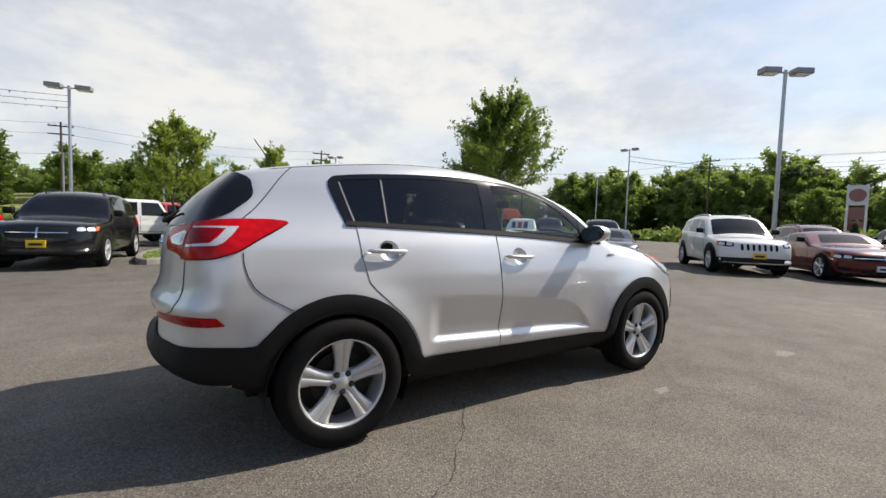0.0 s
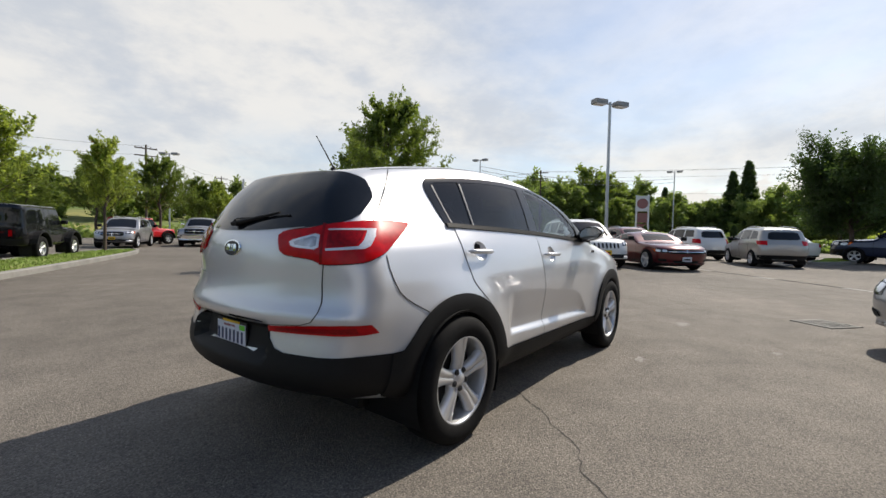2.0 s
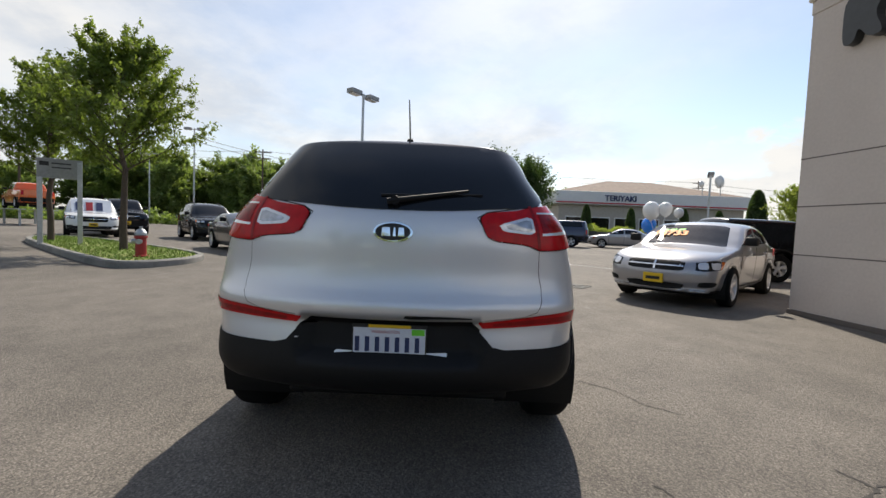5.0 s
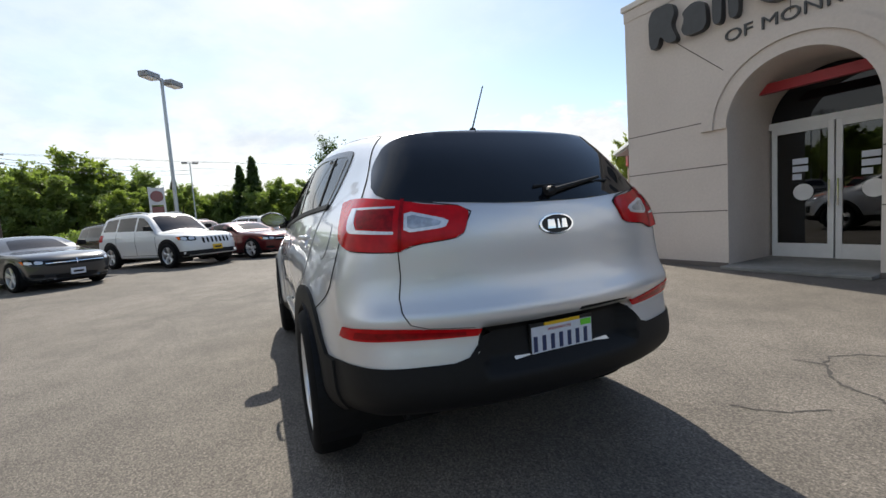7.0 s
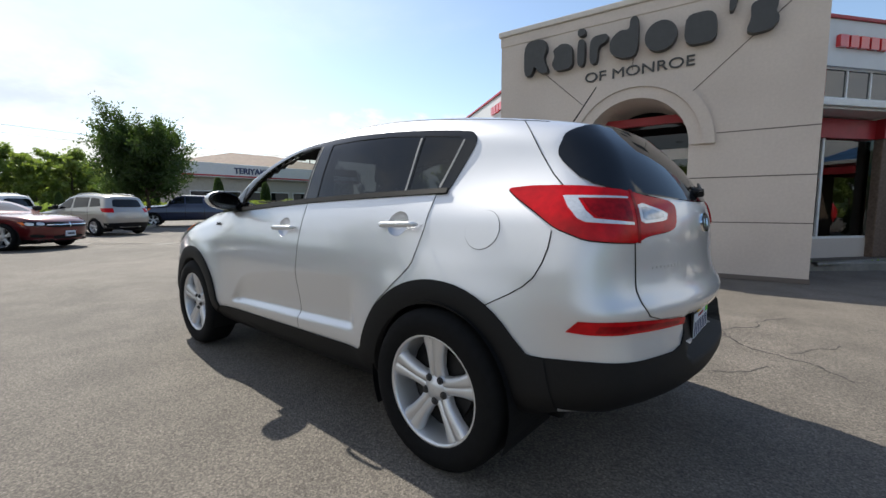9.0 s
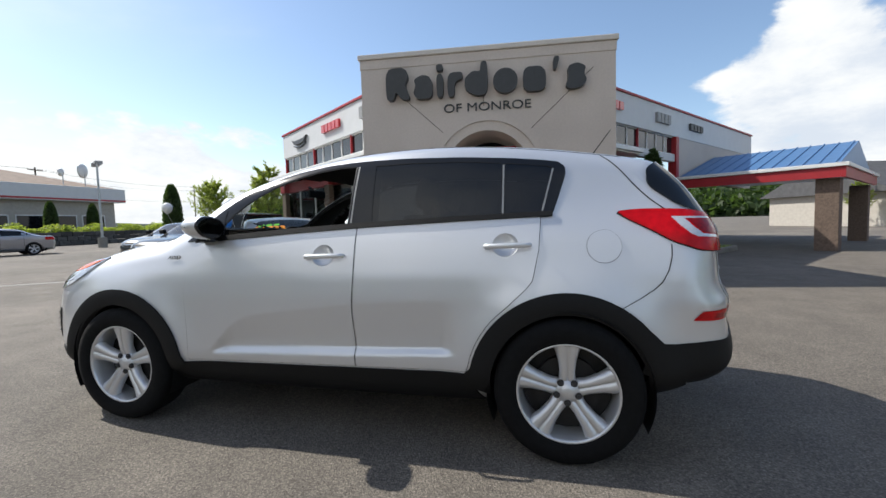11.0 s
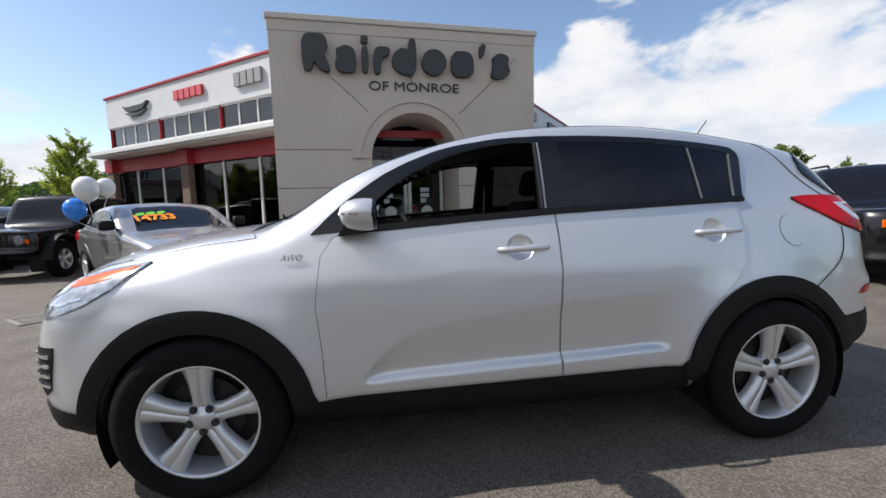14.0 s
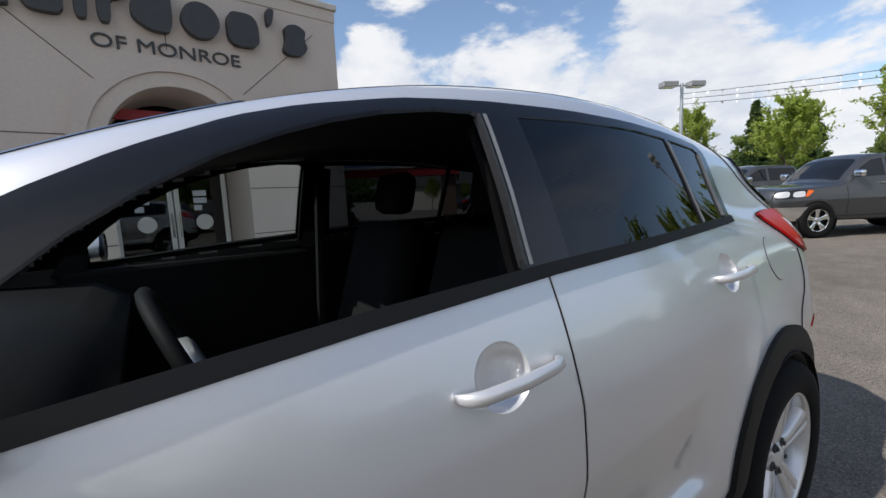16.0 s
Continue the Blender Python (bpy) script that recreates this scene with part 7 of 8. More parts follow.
def kerbed_island(name, outline, label):
    """A grass island: a bevelled concrete kerb round turf and standing blades."""
    o = rounded(outline, 3, 0.22)
    inner = grown(o, -0.16)
    n = len(o)
    isl = thing(name, pose(0, 0, 0), label, "island", kind="structure")
    bm = bmesh.new()
    rows = [[bm.verts.new((x, y, z)) for x, y in p] for p, z in ((o, 0.0), (o, 0.12), (grown(o, -0.025), 0.15), (grown(o, -0.14), 0.15), (inner, 0.10))]
    for a, b in zip(rows, rows[1:]):
        for i in range(n):
            bm.faces.new((a[i], a[(i + 1) % n], b[(i + 1) % n], b[i]))
    part("kerb", bm, M["concrete"], isl, "weathered concrete kerb")
    bm = bmesh.new()
    bm.faces.new([bm.verts.new((x, y, 0.115)) for x, y in inner])
    part("turf", bm, M["grass_soil"], isl)
    lo, hi = inner.min(0), inner.max(0)
    want = int(min(9000, 260 * np.prod(hi - lo) * 0.5))
    p = rng.uniform(lo, hi, (want * 2, 2))
    p = p[inside(inner, p[:, 0], p[:, 1])][:want]
    a, h = rng.uniform(0, 6.28, len(p)), rng.uniform(0.03, 0.085, len(p))
    d = np.stack([np.cos(a), np.sin(a)], 1) * 0.012
    lean = rng.normal(0, 0.02, (len(p), 2))
    v = np.concatenate([np.c_[p - d, np.full(len(p), 0.112)], np.c_[p + d, np.full(len(p), 0.112)], np.c_[p + lean, 0.115 + h]])
    k = len(p)
    g = mesh_object("grass", v, np.stack([np.arange(k), np.arange(k) + k, np.arange(k) + 2 * k], 1), M["grass_blade"])
    tagged(g, "short green and straw-coloured lawn blades on the island", "grass", kind="stuff")
    return isl


kerbed_island("grass_island", [(4.3, 6.5), (4.7, 5.75), (6.0, 5.5), (7.6, 6.2), (13.4, 14.6), (11.6, 15.6)], "kerbed grass island with a hydrant and a young tree")
kerbed_island("grass_island", [(-3.0, 9.7), (-2.4, 9.4), (4.3, 21.2), (2.7, 22.3), (-2.9, 13.4)], "long kerbed grass island between the parking rows")
kerbed_island("grass_island", [(22.8, -3.4), (23.6, -4.6), (28.4, -6.4), (30.4, -5.6), (30.2, -4.6), (27.0, -4.3)], "narrow kerbed grass island with a broad tree")
kerbed_island("grass_island", [(-3.1, -8.0), (-2.2, -7.2), (-5.6, -12.2), (-7.0, -13.6), (-7.6, -12.8)], "planting bed with a kerb beside the showroom glass")
kerbed_island("grass_island", [(-19.0, -11.4), (-20.0, -3.0), (-19.0, 3.0), (-24.0, 3.0), (-24.8, -4.0), (-24.0, -12.0)], "wide grass verge with young trees")


def tree_meshes(seed, height, spread, stem, leaf_n, leaf_size, leaf_mat, droop=0.0, rise=0.55, limbs=9, base=0.28, clump=0.55, cone=False):
    """Trunk with limbs and twigs, and a crown of single leaves on the twigs. Returns the two meshes."""
    r = np.random.default_rng(seed)
    sites, tv, tf = [], [], []

    def stick(p, q, r1, r2, seg):
        d = (q - p) / max(np.linalg.norm(q - p), 1e-6)
        a = np.cross(d, (0.0, 0.0, 1.0) if abs(d[2]) < 0.95 else (1.0, 0.0, 0.0))
        a /= np.linalg.norm(a)
        b = np.cross(d, a)
        k = len(tv)
        for c_, rr in ((p, r1), (q, r2)):
            tv.extend(c_ + (a * math.cos(t) + b * math.sin(t)) * rr for t in np.linspace(0, 2 * math.pi, seg + 1)[:-1])
        tf.extend((k + i, k + (i + 1) % seg, k + seg + (i + 1) % seg, k + seg + i) for i in range(seg))

    def limb(p, d, length, rad, depth):
        d = d / np.linalg.norm(d)
        seg = (4, 3, 2)[depth]
        for i in range(seg):
            q = p + d * length / seg
            r2 = rad * (1 - 0.6 * (i + 1) / seg)
            stick(p, q, max(rad * (1 - 0.6 * i / seg), 0.004), max(r2, 0.003), (6, 4, 3)[depth])
            if depth > 0 or i > 1:
                sites.extend((p + (q - p) * t, 0.16) for t in r.random(4))
            if depth < 2:
                for _ in range(2):
                    side = r.normal(0, 1, 3)
                    side -= d * (side @ d)
                    side /= np.linalg.norm(side)
                    limb(q, d * 0.9 + side * 0.62 + (0, 0, 0.16 - droop), length * r.uniform(0.36, 0.55), max(r2 * 0.6, 0.005), depth + 1)
            d = d + r.normal(0, 0.07, 3) + (0, 0, 0.05 - droop * 0.5)
            d /= np.linalg.norm(d)
            p = q
        sites.append((p, 0.18))

    n = 7
    pts = [np.array((r.normal(0, 0.02) * i, r.normal(0, 0.02) * i, height * 0.88 * i / n)) for i in range(n + 1)]
    for i in range(n):
        stick(pts[i], pts[i + 1], stem * (1 - 0.85 * i / n), stem * (1 - 0.85 * (i + 1) / n), 10)
    limb(pts[-1], np.array((0.05, 0.0, 1.0)), height * 0.14, stem * 0.15, 1)
    for k in range(limbs * 2):
        f = base + (0.88 - base) * (k + 0.5) / (limbs * 2)
        a = k * 2.4 + r.uniform(-0.3, 0.3)
        i = min(int(f / 0.88 * n), n - 1)
        p = pts[i] + (pts[i + 1] - pts[i]) * (f / 0.88 * n - i)
        full = math.sqrt(max(0.12, 1 - (((f - base) / (1 - base) - 0.36) / 0.70) ** 2))
        if cone:
            full = 0.20 + 0.92 * (1 - (f - base) / (1 - base)) ** 0.9
        limb(p, np.array((math.cos(a), math.sin(a), rise + 0.5 * f)), spread * full * r.uniform(0.8, 1.15) * 0.8, stem * 0.30 * (1.1 - f), 0 if full > 0.4 else 1)
    trunk = bpy.data.meshes.new("trunk")
    trunk.from_pydata([tuple(v) for v in tv], [], tf)
    trunk.materials.append(M["bark"])
    trunk.polygons.foreach_set("use_smooth", [True] * len(trunk.polygons))
    base_p = np.array([p for p, _ in sites])
    sig = np.array([s for _, s in sites])
    pick = r.integers(0, len(base_p), leaf_n)
    c = base_p[pick] + r.normal(0, 1, (leaf_n, 3)) * (sig[pick] * clump)[:, None] * (spread / 2.2)
    u = r.normal(0, 1, (leaf_n, 3))
    u /= np.linalg.norm(u, axis=1, keepdims=True)
    w = np.cross(u, r.normal(0, 1, (leaf_n, 3)))
    w /= np.linalg.norm(w, axis=1, keepdims=True)
    s = leaf_size * r.uniform(0.6, 1.25, (leaf_n, 1))
    v = np.concatenate([c - u * s, c + w * s * 0.45, c + u * s, c - w * s * 0.45])
    idx = np.arange(leaf_n)
    crown = bpy.data.meshes.new("crown")
    crown.from_pydata(v.tolist(), [], np.stack([idx, idx + leaf_n, idx + 2 * leaf_n, idx + 3 * leaf_n], 1).tolist())
    crown.materials.append(M[leaf_mat])
    crown.update()
    return trunk, crown


def plant(name, meshes, at, turn, size, label, category="tree", group=""):
    t = thing(name, pose(at[0], at[1], at[2] if len(at) > 2 else 0, 0, 0, turn) @ Matrix.Diagonal((*((size,) * 3 if isinstance(size, (int, float)) else size), 1)), label, category, group)
    for nm_, me in zip(("trunk", "crown"), meshes):
        o = new(nm_, me)
        o.parent = t
    return t


YOUNG = tree_meshes(3, 4.25, 1.6, 0.065, 14000, 0.055, "leaf_young", limbs=12, base=0.32, rise=0.75, clump=0.24, cone=True)
YOUNG2 = tree_meshes(11, 4.6, 1.55, 0.07, 14000, 0.055, "leaf_young", limbs=12, base=0.28, rise=0.9, clump=0.24, cone=True)
MAPLE = tree_meshes(5, 6.1, 2.15, 0.11, 30000, 0.060, "leaf_green", limbs=15, base=0.33, rise=0.55, clump=0.27, cone=True)
BROAD = tree_meshes(8, 5.6, 3.3, 0.17, 46000, 0.105, "leaf_dark", limbs=17, base=0.26, rise=0.25, clump=0.75)
plant("maple_tree", MAPLE, (7.5, 8.4, 0.1), 20, 0.93, "leafy green street tree on the grass island behind a hydrant")
plant("maple_tree", MAPLE, (9.9, 12.6, 0.1), 130, 0.9, "leafy green street tree further along the grass island")
plant("young_tree", YOUNG, (-2.0, 13.6, 0.1), 0, 1.0, "young pale green tree with visible limbs on a grass island")
plant("young_tree", YOUNG2, (2.3, 20.5, 0.1), 70, 1.05, "young pale green tree on the grass island")
for x, y, turn, size in ((8.2, 31.8, 40, 1.0), (5.0, 33.4, 150, 0.95), (11.8, 34.5, 260, 0.85), (2.0, 36.0, 80, 0.8)):
    plant("maple_tree", MAPLE, (x, y), turn, size, "leafy green tree behind the far parking row")
plant("young_tree", YOUNG2, (13.0, 34.0), 20, 1.1, "young tree in the far parking row")
plant("broad_tree", BROAD, (27.0, -5.5, 0.1), 0, (0.78, 0.78, 0.88), "broad dark green tree on a narrow island")
plant("young_tree", YOUNG2, (13.2, -17.0), 10, 0.95, "young green tree beyond the showroom's end")
plant("young_tree", YOUNG, (17.2, -17.6), 90, 0.9, "young green tree beyond the parked cars")
plant("young_tree", YOUNG2, (-21.8, -8.9, 0.1), 40, 1.08, "young pale green tree on the verge")
plant("young_tree", YOUNG, (-22.8, -5.3, 0.1), 160, 1.15, "young pale green tree on the verge")
plant("young_tree", YOUNG2, (-20.4, -1.2, 0.1), 250, 1.2, "young pale green tree on the verge behind the pickups")
for x, y, turn, size in ((-19.6, 9.6, 30, 1.5), (-21.0, 6.6, 140, 1.45), (-20.6, 3.6, 220, 1.4), (-22.5, 1.4, 310, 1.3)):
    plant("young_tree", YOUNG2 if turn % 20 else YOUNG, (x, y), turn, size, "young green tree at the open side of the lot")
plant("young_tree", YOUNG, (-23.5, -11.5, 0.1), 300, 1.05, "young pale green tree on the verge")


def column_shrub(seed):
    r = np.random.default_rng(seed)
    bm = bmesh.new()
    tube(bm, (0, 0, 0), (0, 0, 3.4), 0.06, 0.02, 6)
    tr = bpy.data.meshes.new("trunk")
    bm.to_mesh(tr)
    bm.free()
    tr.materials.append(M["bark"])
    n = 5000
    z = r.uniform(0.15, 4.0, n)
    rad = 0.55 * np.sqrt(np.clip(1 - ((z - 1.5) / 2.55) ** 2, 0.02, 1)) * r.uniform(0.6, 1.05, n)
    a = r.uniform(0, 6.28, n)
    c = np.stack([rad * np.cos(a), rad * np.sin(a), z], 1)
    u = r.normal(0, 0.4, (n, 3)) + (0, 0, 1)
    u /= np.linalg.norm(u, axis=1, keepdims=True)
    w = np.cross(u, r.normal(0, 1, (n, 3)))
    w /= np.linalg.norm(w, axis=1, keepdims=True)
    v = np.concatenate([c - u * 0.10, c + w * 0.05, c + u * 0.12, c - w * 0.05])
    i = np.arange(n)
    cr = bpy.data.meshes.new("crown")
    cr.from_pydata(v.tolist(), [], np.stack([i, i + n, i + 2 * n, i + 3 * n], 1).tolist())
    cr.materials.append(M["leaf_dark"])
    return tr, cr


COLUMN = column_shrub(2)
for x, y, s in ((42, -15.4, 1.0), (42, -20.2, 0.95), (43, -26.5, 1.0), (44, -31.0, 1.0), (44, 0.5, 0.6), (45, 4.6, 0.55), (46, -4.0, 0.62), (46, 8.5, 0.6), (20.5, -18.0, 0.95), (41, -9.6, 0.8)):
    plant("columnar_cypress", COLUMN, (x, y), x * 7, s, "dark columnar evergreen by the road", "shrub", "evergreens along the road")


def conifer_meshes(seed, height, spread, n, density=9):
    r = np.random.default_rng(seed)
    bm = bmesh.new()
    tube(bm, (0, 0, 0), (0, 0, height), height * 0.018, 0.01, 8)
    sites = []
    for k in range(int(height * density)):
        f = 0.12 + 0.87 * r.random()
        a = r.uniform(0, 6.28)
        ln = spread * (1 - f) ** 0.75 * r.uniform(0.7, 1.15)
        p = Vector((0, 0, height * f))
        q = p + Vector((math.cos(a) * ln, math.sin(a) * ln, -0.18 * ln))
        tube(bm, p, q, 0.012 * height / 6, 0.004, 4, False)
        sites += [tuple(p.lerp(q, t)) for t in np.linspace(0.15, 1, 7)]
    tr = bpy.data.meshes.new("trunk")
    bm.to_mesh(tr)
    bm.free()
    tr.materials.append(M["bark"])
    s = np.array(sites)
    c = s[r.integers(0, len(s), n)] + r.normal(0, 0.035 * height / 3, (n, 3))
    u = r.normal(0, 1, (n, 3))
    u /= np.linalg.norm(u, axis=1, keepdims=True)
    w = np.cross(u, r.normal(0, 1, (n, 3)))
    w /= np.linalg.norm(w, axis=1, keepdims=True)
    g = 0.03 * height
    v = np.concatenate([c - u * g, c + w * g * 0.3, c + u * g, c - w * g * 0.3])
    i = np.arange(n)
    cr = bpy.data.meshes.new("crown")
    cr.from_pydata(v.tolist(), [], np.stack([i, i + n, i + 2 * n, i + 3 * n], 1).tolist())
    cr.materials.append(M["leaf_dark"])
    return tr, cr


SPRUCE = conifer_meshes(4, 3.2, 0.92, 22000, 42)
plant("spruce", SPRUCE, (-4.6, -12.2, 0.1), 0, 1.0, "small dark spruce in the bed beside the showroom glass")
FIR = conifer_meshes(6, 13.0, 2.6, 9000)

# far woods: a few crowns of many leaves, set out along the edges of the lot
FAR = [tree_meshes(20 + i, 9.0, 3.3, 0.2, 8000, 0.25, "leaf_far" if i != 1 else "leaf_green", limbs=7, base=0.10, rise=0.5, clump=0.8) for i in range(3)]
spots = []
for i in range(120):
    y = -40 + 118 * (i + rng.random()) / 120
    spots.append((rng.uniform(78, 112), y, rng.uniform(0.95, 1.6) if y > 24 else rng.uniform(0.6, 1.05)))
for i in range(100):
    spots.append((-70 + 150 * (i + rng.random()) / 100, rng.uniform(72, 108), rng.uniform(0.65, 1.15)))
for i in range(40):
    spots.append((rng.uniform(-95, -62), -75 + 150 * (i + rng.random()) / 40, rng.uniform(0.6, 1.0)))
for i, (x, y, size) in enumerate(spots):
    plant("far_tree", FAR[i % 3], (x, y, -0.3), rng.uniform(0, 360), (size * rng.uniform(1.0, 1.3), size * rng.uniform(1.0, 1.3), size), "leafy green tree in the belt round the lot", "tree", "far trees")
for x, y, s in ((82, 1, 1.05), (83.5, 3.2, 0.95), (92, 15, 0.85), (100, 22, 0.75), (96, 12.0, 0.7), (-60, -14, 0.75), (-62, -20, 0.85), (88, -12, 0.8)):
    plant("fir_tree", FIR, (x, y), x * 3, s, "tall dark fir standing above the other trees", "tree", "far firs")

# shrubs along the road side of the lot, one carpet of leaves
n = 26000
seg = rng.integers(0, 3, n)
lx = np.where(seg == 0, rng.uniform(47, 49, n), np.where(seg == 1, rng.uniform(-30, 60, n), rng.uniform(-50, -47, n)))
ly = np.where(seg == 0, rng.uniform(-12, 60, n), np.where(seg == 1, rng.uniform(52, 55, n), rng.uniform(-50, 50, n)))
bump_h = 1.1 + 0.5 * np.sin(lx * 1.3 + ly * 0.9) + 0.4 * np.sin(lx * 0.41 - ly * 0.7)
c = np.stack([lx, ly, rng.uniform(0, 1, n) * np.maximum(bump_h, 0.3)], 1)
u = rng.normal(0, 1, (n, 3))
u /= np.linalg.norm(u, axis=1, keepdims=True)
w = np.cross(u, rng.normal(0, 1, (n, 3)))
w /= np.linalg.norm(w, axis=1, keepdims=True)
v = np.concatenate([c - u * 0.26, c + w * 0.15, c + u * 0.26, c - w * 0.15])
i = np.arange(n)
tagged(mesh_object("shrubs", v, np.stack([i, i + n, i + 2 * n, i + 3 * n], 1), M["leaf_far"]), "uneven green shrubs along the road verge", "shrubs", kind="stuff")


def rise_sheet(name, x0, x1, y0, y1, height, mat, label, nx=60, ny=20, seed=1):
    xs, ys = np.linspace(x0, x1, nx), np.linspace(y0, y1, ny)
    gx, gy = np.meshgrid(xs, ys, indexing="ij")
    u, w = (gx - x0) / (x1 - x0), (gy - y0) / (y1 - y0)
    r = np.random.default_rng(seed)
    ph = r.uniform(0, 6.28, 6)
    wave = 0.75 + 0.16 * np.sin(u * 9 + ph[0]) + 0.10 * np.sin(u * 23 + w * 4 + ph[1]) + 0.08 * np.sin(w * 11 + u * 14 + ph[2])
    z = height * np.sin(np.pi * np.clip(u, 0, 1)) ** 0.35 * np.sin(np.pi * np.clip(w, 0, 1)) ** 0.8 * wave - 0.05
    idx = np.arange(nx * ny).reshape(nx, ny)
    f = np.stack([idx[:-1, :-1].ravel(), idx[1:, :-1].ravel(), idx[1:, 1:].ravel(), idx[:-1, 1:].ravel()], 1)
    return tagged(mesh_object(name, np.stack([gx.ravel(), gy.ravel(), z.ravel()], 1), f, mat, smooth=True), label, "hill", kind="structure")


rise_sheet("meadow", -90, 60, 60, 170, 6.5, M["meadow"], "dry yellow-green meadow rising beyond the lot", seed=2)
rise_sheet("wooded_hill", -200, 260, -420, -240, 34.0, M["wood_hill"], "dark wooded hill on the skyline", 120, 24, 5)
rise_sheet("wooded_hill", 190, 420, -260, 240, 17.0, M["wood_hill"], "dark wooded hill on the skyline", 60, 60, 8)
rise_sheet("wooded_hill", -420, -190, -260, 240, 15.0, M["wood_hill"], "dark wooded hill on the skyline", 60, 60, 9)
n = 16000
hx = rng.uniform(-150, 230, n)
hy = rng.uniform(-300, -235, n)
hz = np.clip((-235 - hy) / 65, 0, 1) ** 0.8 * 24 * (0.75 + 0.2 * np.sin(hx * 0.045)) + rng.uniform(0, 5, n)
c = np.stack([hx, hy, hz], 1)
u = rng.normal(0, 1, (n, 3))
u /= np.linalg.norm(u, axis=1, keepdims=True)
w = np.cross(u, rng.normal(0, 1, (n, 3)))
w /= np.linalg.norm(w, axis=1, keepdims=True)
v = np.concatenate([c - u * 2.4, c + w * 1.5, c + u * 2.4, c - w * 1.5])
i = np.arange(n)
tagged(mesh_object("hill_woods", v, np.stack([i, i + n, i + 2 * n, i + 3 * n], 1), M["leaf_dark"]), "far green woods on the hillside", "woods", kind="stuff")


def lot_lamp(at, height, turn, label="tall steel lamp post with two box heads over the lot", heads=2):
    l_ = thing("lamp_post", pose(at[0], at[1], 0, 0, 0, turn), label, "lamp post")
    bm = bmesh.new()
    tube(bm, (0, 0, 0), (0, 0, 0.75), 0.28, 0.28, 20)
    part("footing", bm, M["concrete"], l_)
    bm = bmesh.new()
    tube(bm, (0, 0, 0.75), (0, 0, height), 0.085, 0.065, 12)
    box(bm, (-0.14, -0.14, 0.75), (0.14, 0.14, 0.78), 0.005)
    part("pole", bm, M["galvanised"], l_)
    bm = bmesh.new()
    tube(bm, (0, -0.55 if heads == 2 else 0, height - 0.10), (0, 0.55, height - 0.10), 0.035, 0.035, 8)
    part("arm", bm, M["galvanised"], l_)
    for s in (1, -1)[:heads]:
        bm = bmesh.new()
        box(bm, (-0.22, s * 0.62 - 0.34, height - 0.17), (0.22, s * 0.62 + 0.34, height + 0.06), 0.03)
        h_ = part("lamp_head", bm, M["lamp_box"], l_)
        block("diffuser", (-0.18, s * 0.62 - 0.28, height - 0.19), (0.18, s * 0.62 + 0.28, height - 0.171), M["clear_lens"], h_)
    return l_


lot_lamp((18.1, 4.2), 7.65, 57)
lot_lamp((40.5, 26.1), 10.2, 10)
lot_lamp((62.0, 8.5), 10.2, 10)
lot_lamp((-6.6, 26.0), 7.7, 80)
lot_lamp((-12.5, 60.0), 7.9, 80)
lot_lamp((-19.3, -8.2), 5.75, 60, heads=2)
lot_lamp((30.2, -21.2), 6.1, 60)
lot_lamp((-17.6, 2.9), 7.4, 80)
lot_lamp((14.5, 48.0), 9.0, 40)
lot_lamp((48.0, 36.0), 8.5, 10)


def utility_pole(at, h, turn):
    p = thing("utility_pole", pose(at[0], at[1], 0, 0, 0, turn), "brown wooden utility pole with a cross-arm", "utility pole")
    bm = bmesh.new()
    tube(bm, (0, 0, 0), (0, 0, h), 0.17, 0.11, 10)
    part("pole", bm, M["bark"], p)
    for z in (h - 0.5, h - 1.5):
        block("cross_arm", (-0.06, -1.3, z - 0.07), (0.06, 1.3, z + 0.07), M["bark"], p)
    for y in (-1.2, -0.5, 0.5, 1.2):
        bm = bmesh.new()
        tube(bm, (0, y, h - 0.43), (0, y, h - 0.25), 0.05, 0.035, 8)
        part("insulator", bm, M["concrete"], p)


POLES = [(58, 62), (66, 30), (84, -52), (88, -90), (40, 92), (18, 66), (-14, 68), (-44, 66)]
for x, y in POLES:
    utility_pole((x, y), 12.5, 10 if x > 50 else 80)


PENNANTS = []
for k in range(3):
    me = bpy.data.meshes.new("pennant")
    sw = 0.02 * (k - 1)
    me.from_pydata([(-0.055, 0, 0), (0.055, 0, 0), (0.01 * k, sw, -0.15), (0.0, sw * 0.4 + 0.004, -0.07)], [], [(0, 3, 2), (0, 1, 3), (1, 2, 3)])
    me.materials.append(M["flag_white"])
    PENNANTS.append(me)


def strung(name, a, b, sag, r, label, flags=0):
    a, b = Vector(a), Vector(b)
    pts = [a.lerp(b, t) - Vector((0, 0, sag * 4 * t * (1 - t))) for t in np.linspace(0, 1, 17)]
    w_ = thing(name, pose(0, 0, 0), label, "wire" if not flags else "pennants")
    bm = bmesh.new()
    sweep(bm, pts, r, 5)
    part("cord", bm, M["wire"], w_)
    if flags:
        flat_way = math.degrees(math.atan2((b - a).y, (b - a).x))
        for i, t in enumerate(np.linspace(0.02, 0.98, flags)):
            p = a.lerp(b, t) - Vector((0, 0, sag * 4 * t * (1 - t)))
            o = new("pennant", PENNANTS[i % 3])
            o.parent = w_
            o.matrix_basis = pose(p.x, p.y, p.z, rng.normal(0, 18), 0, flat_way)


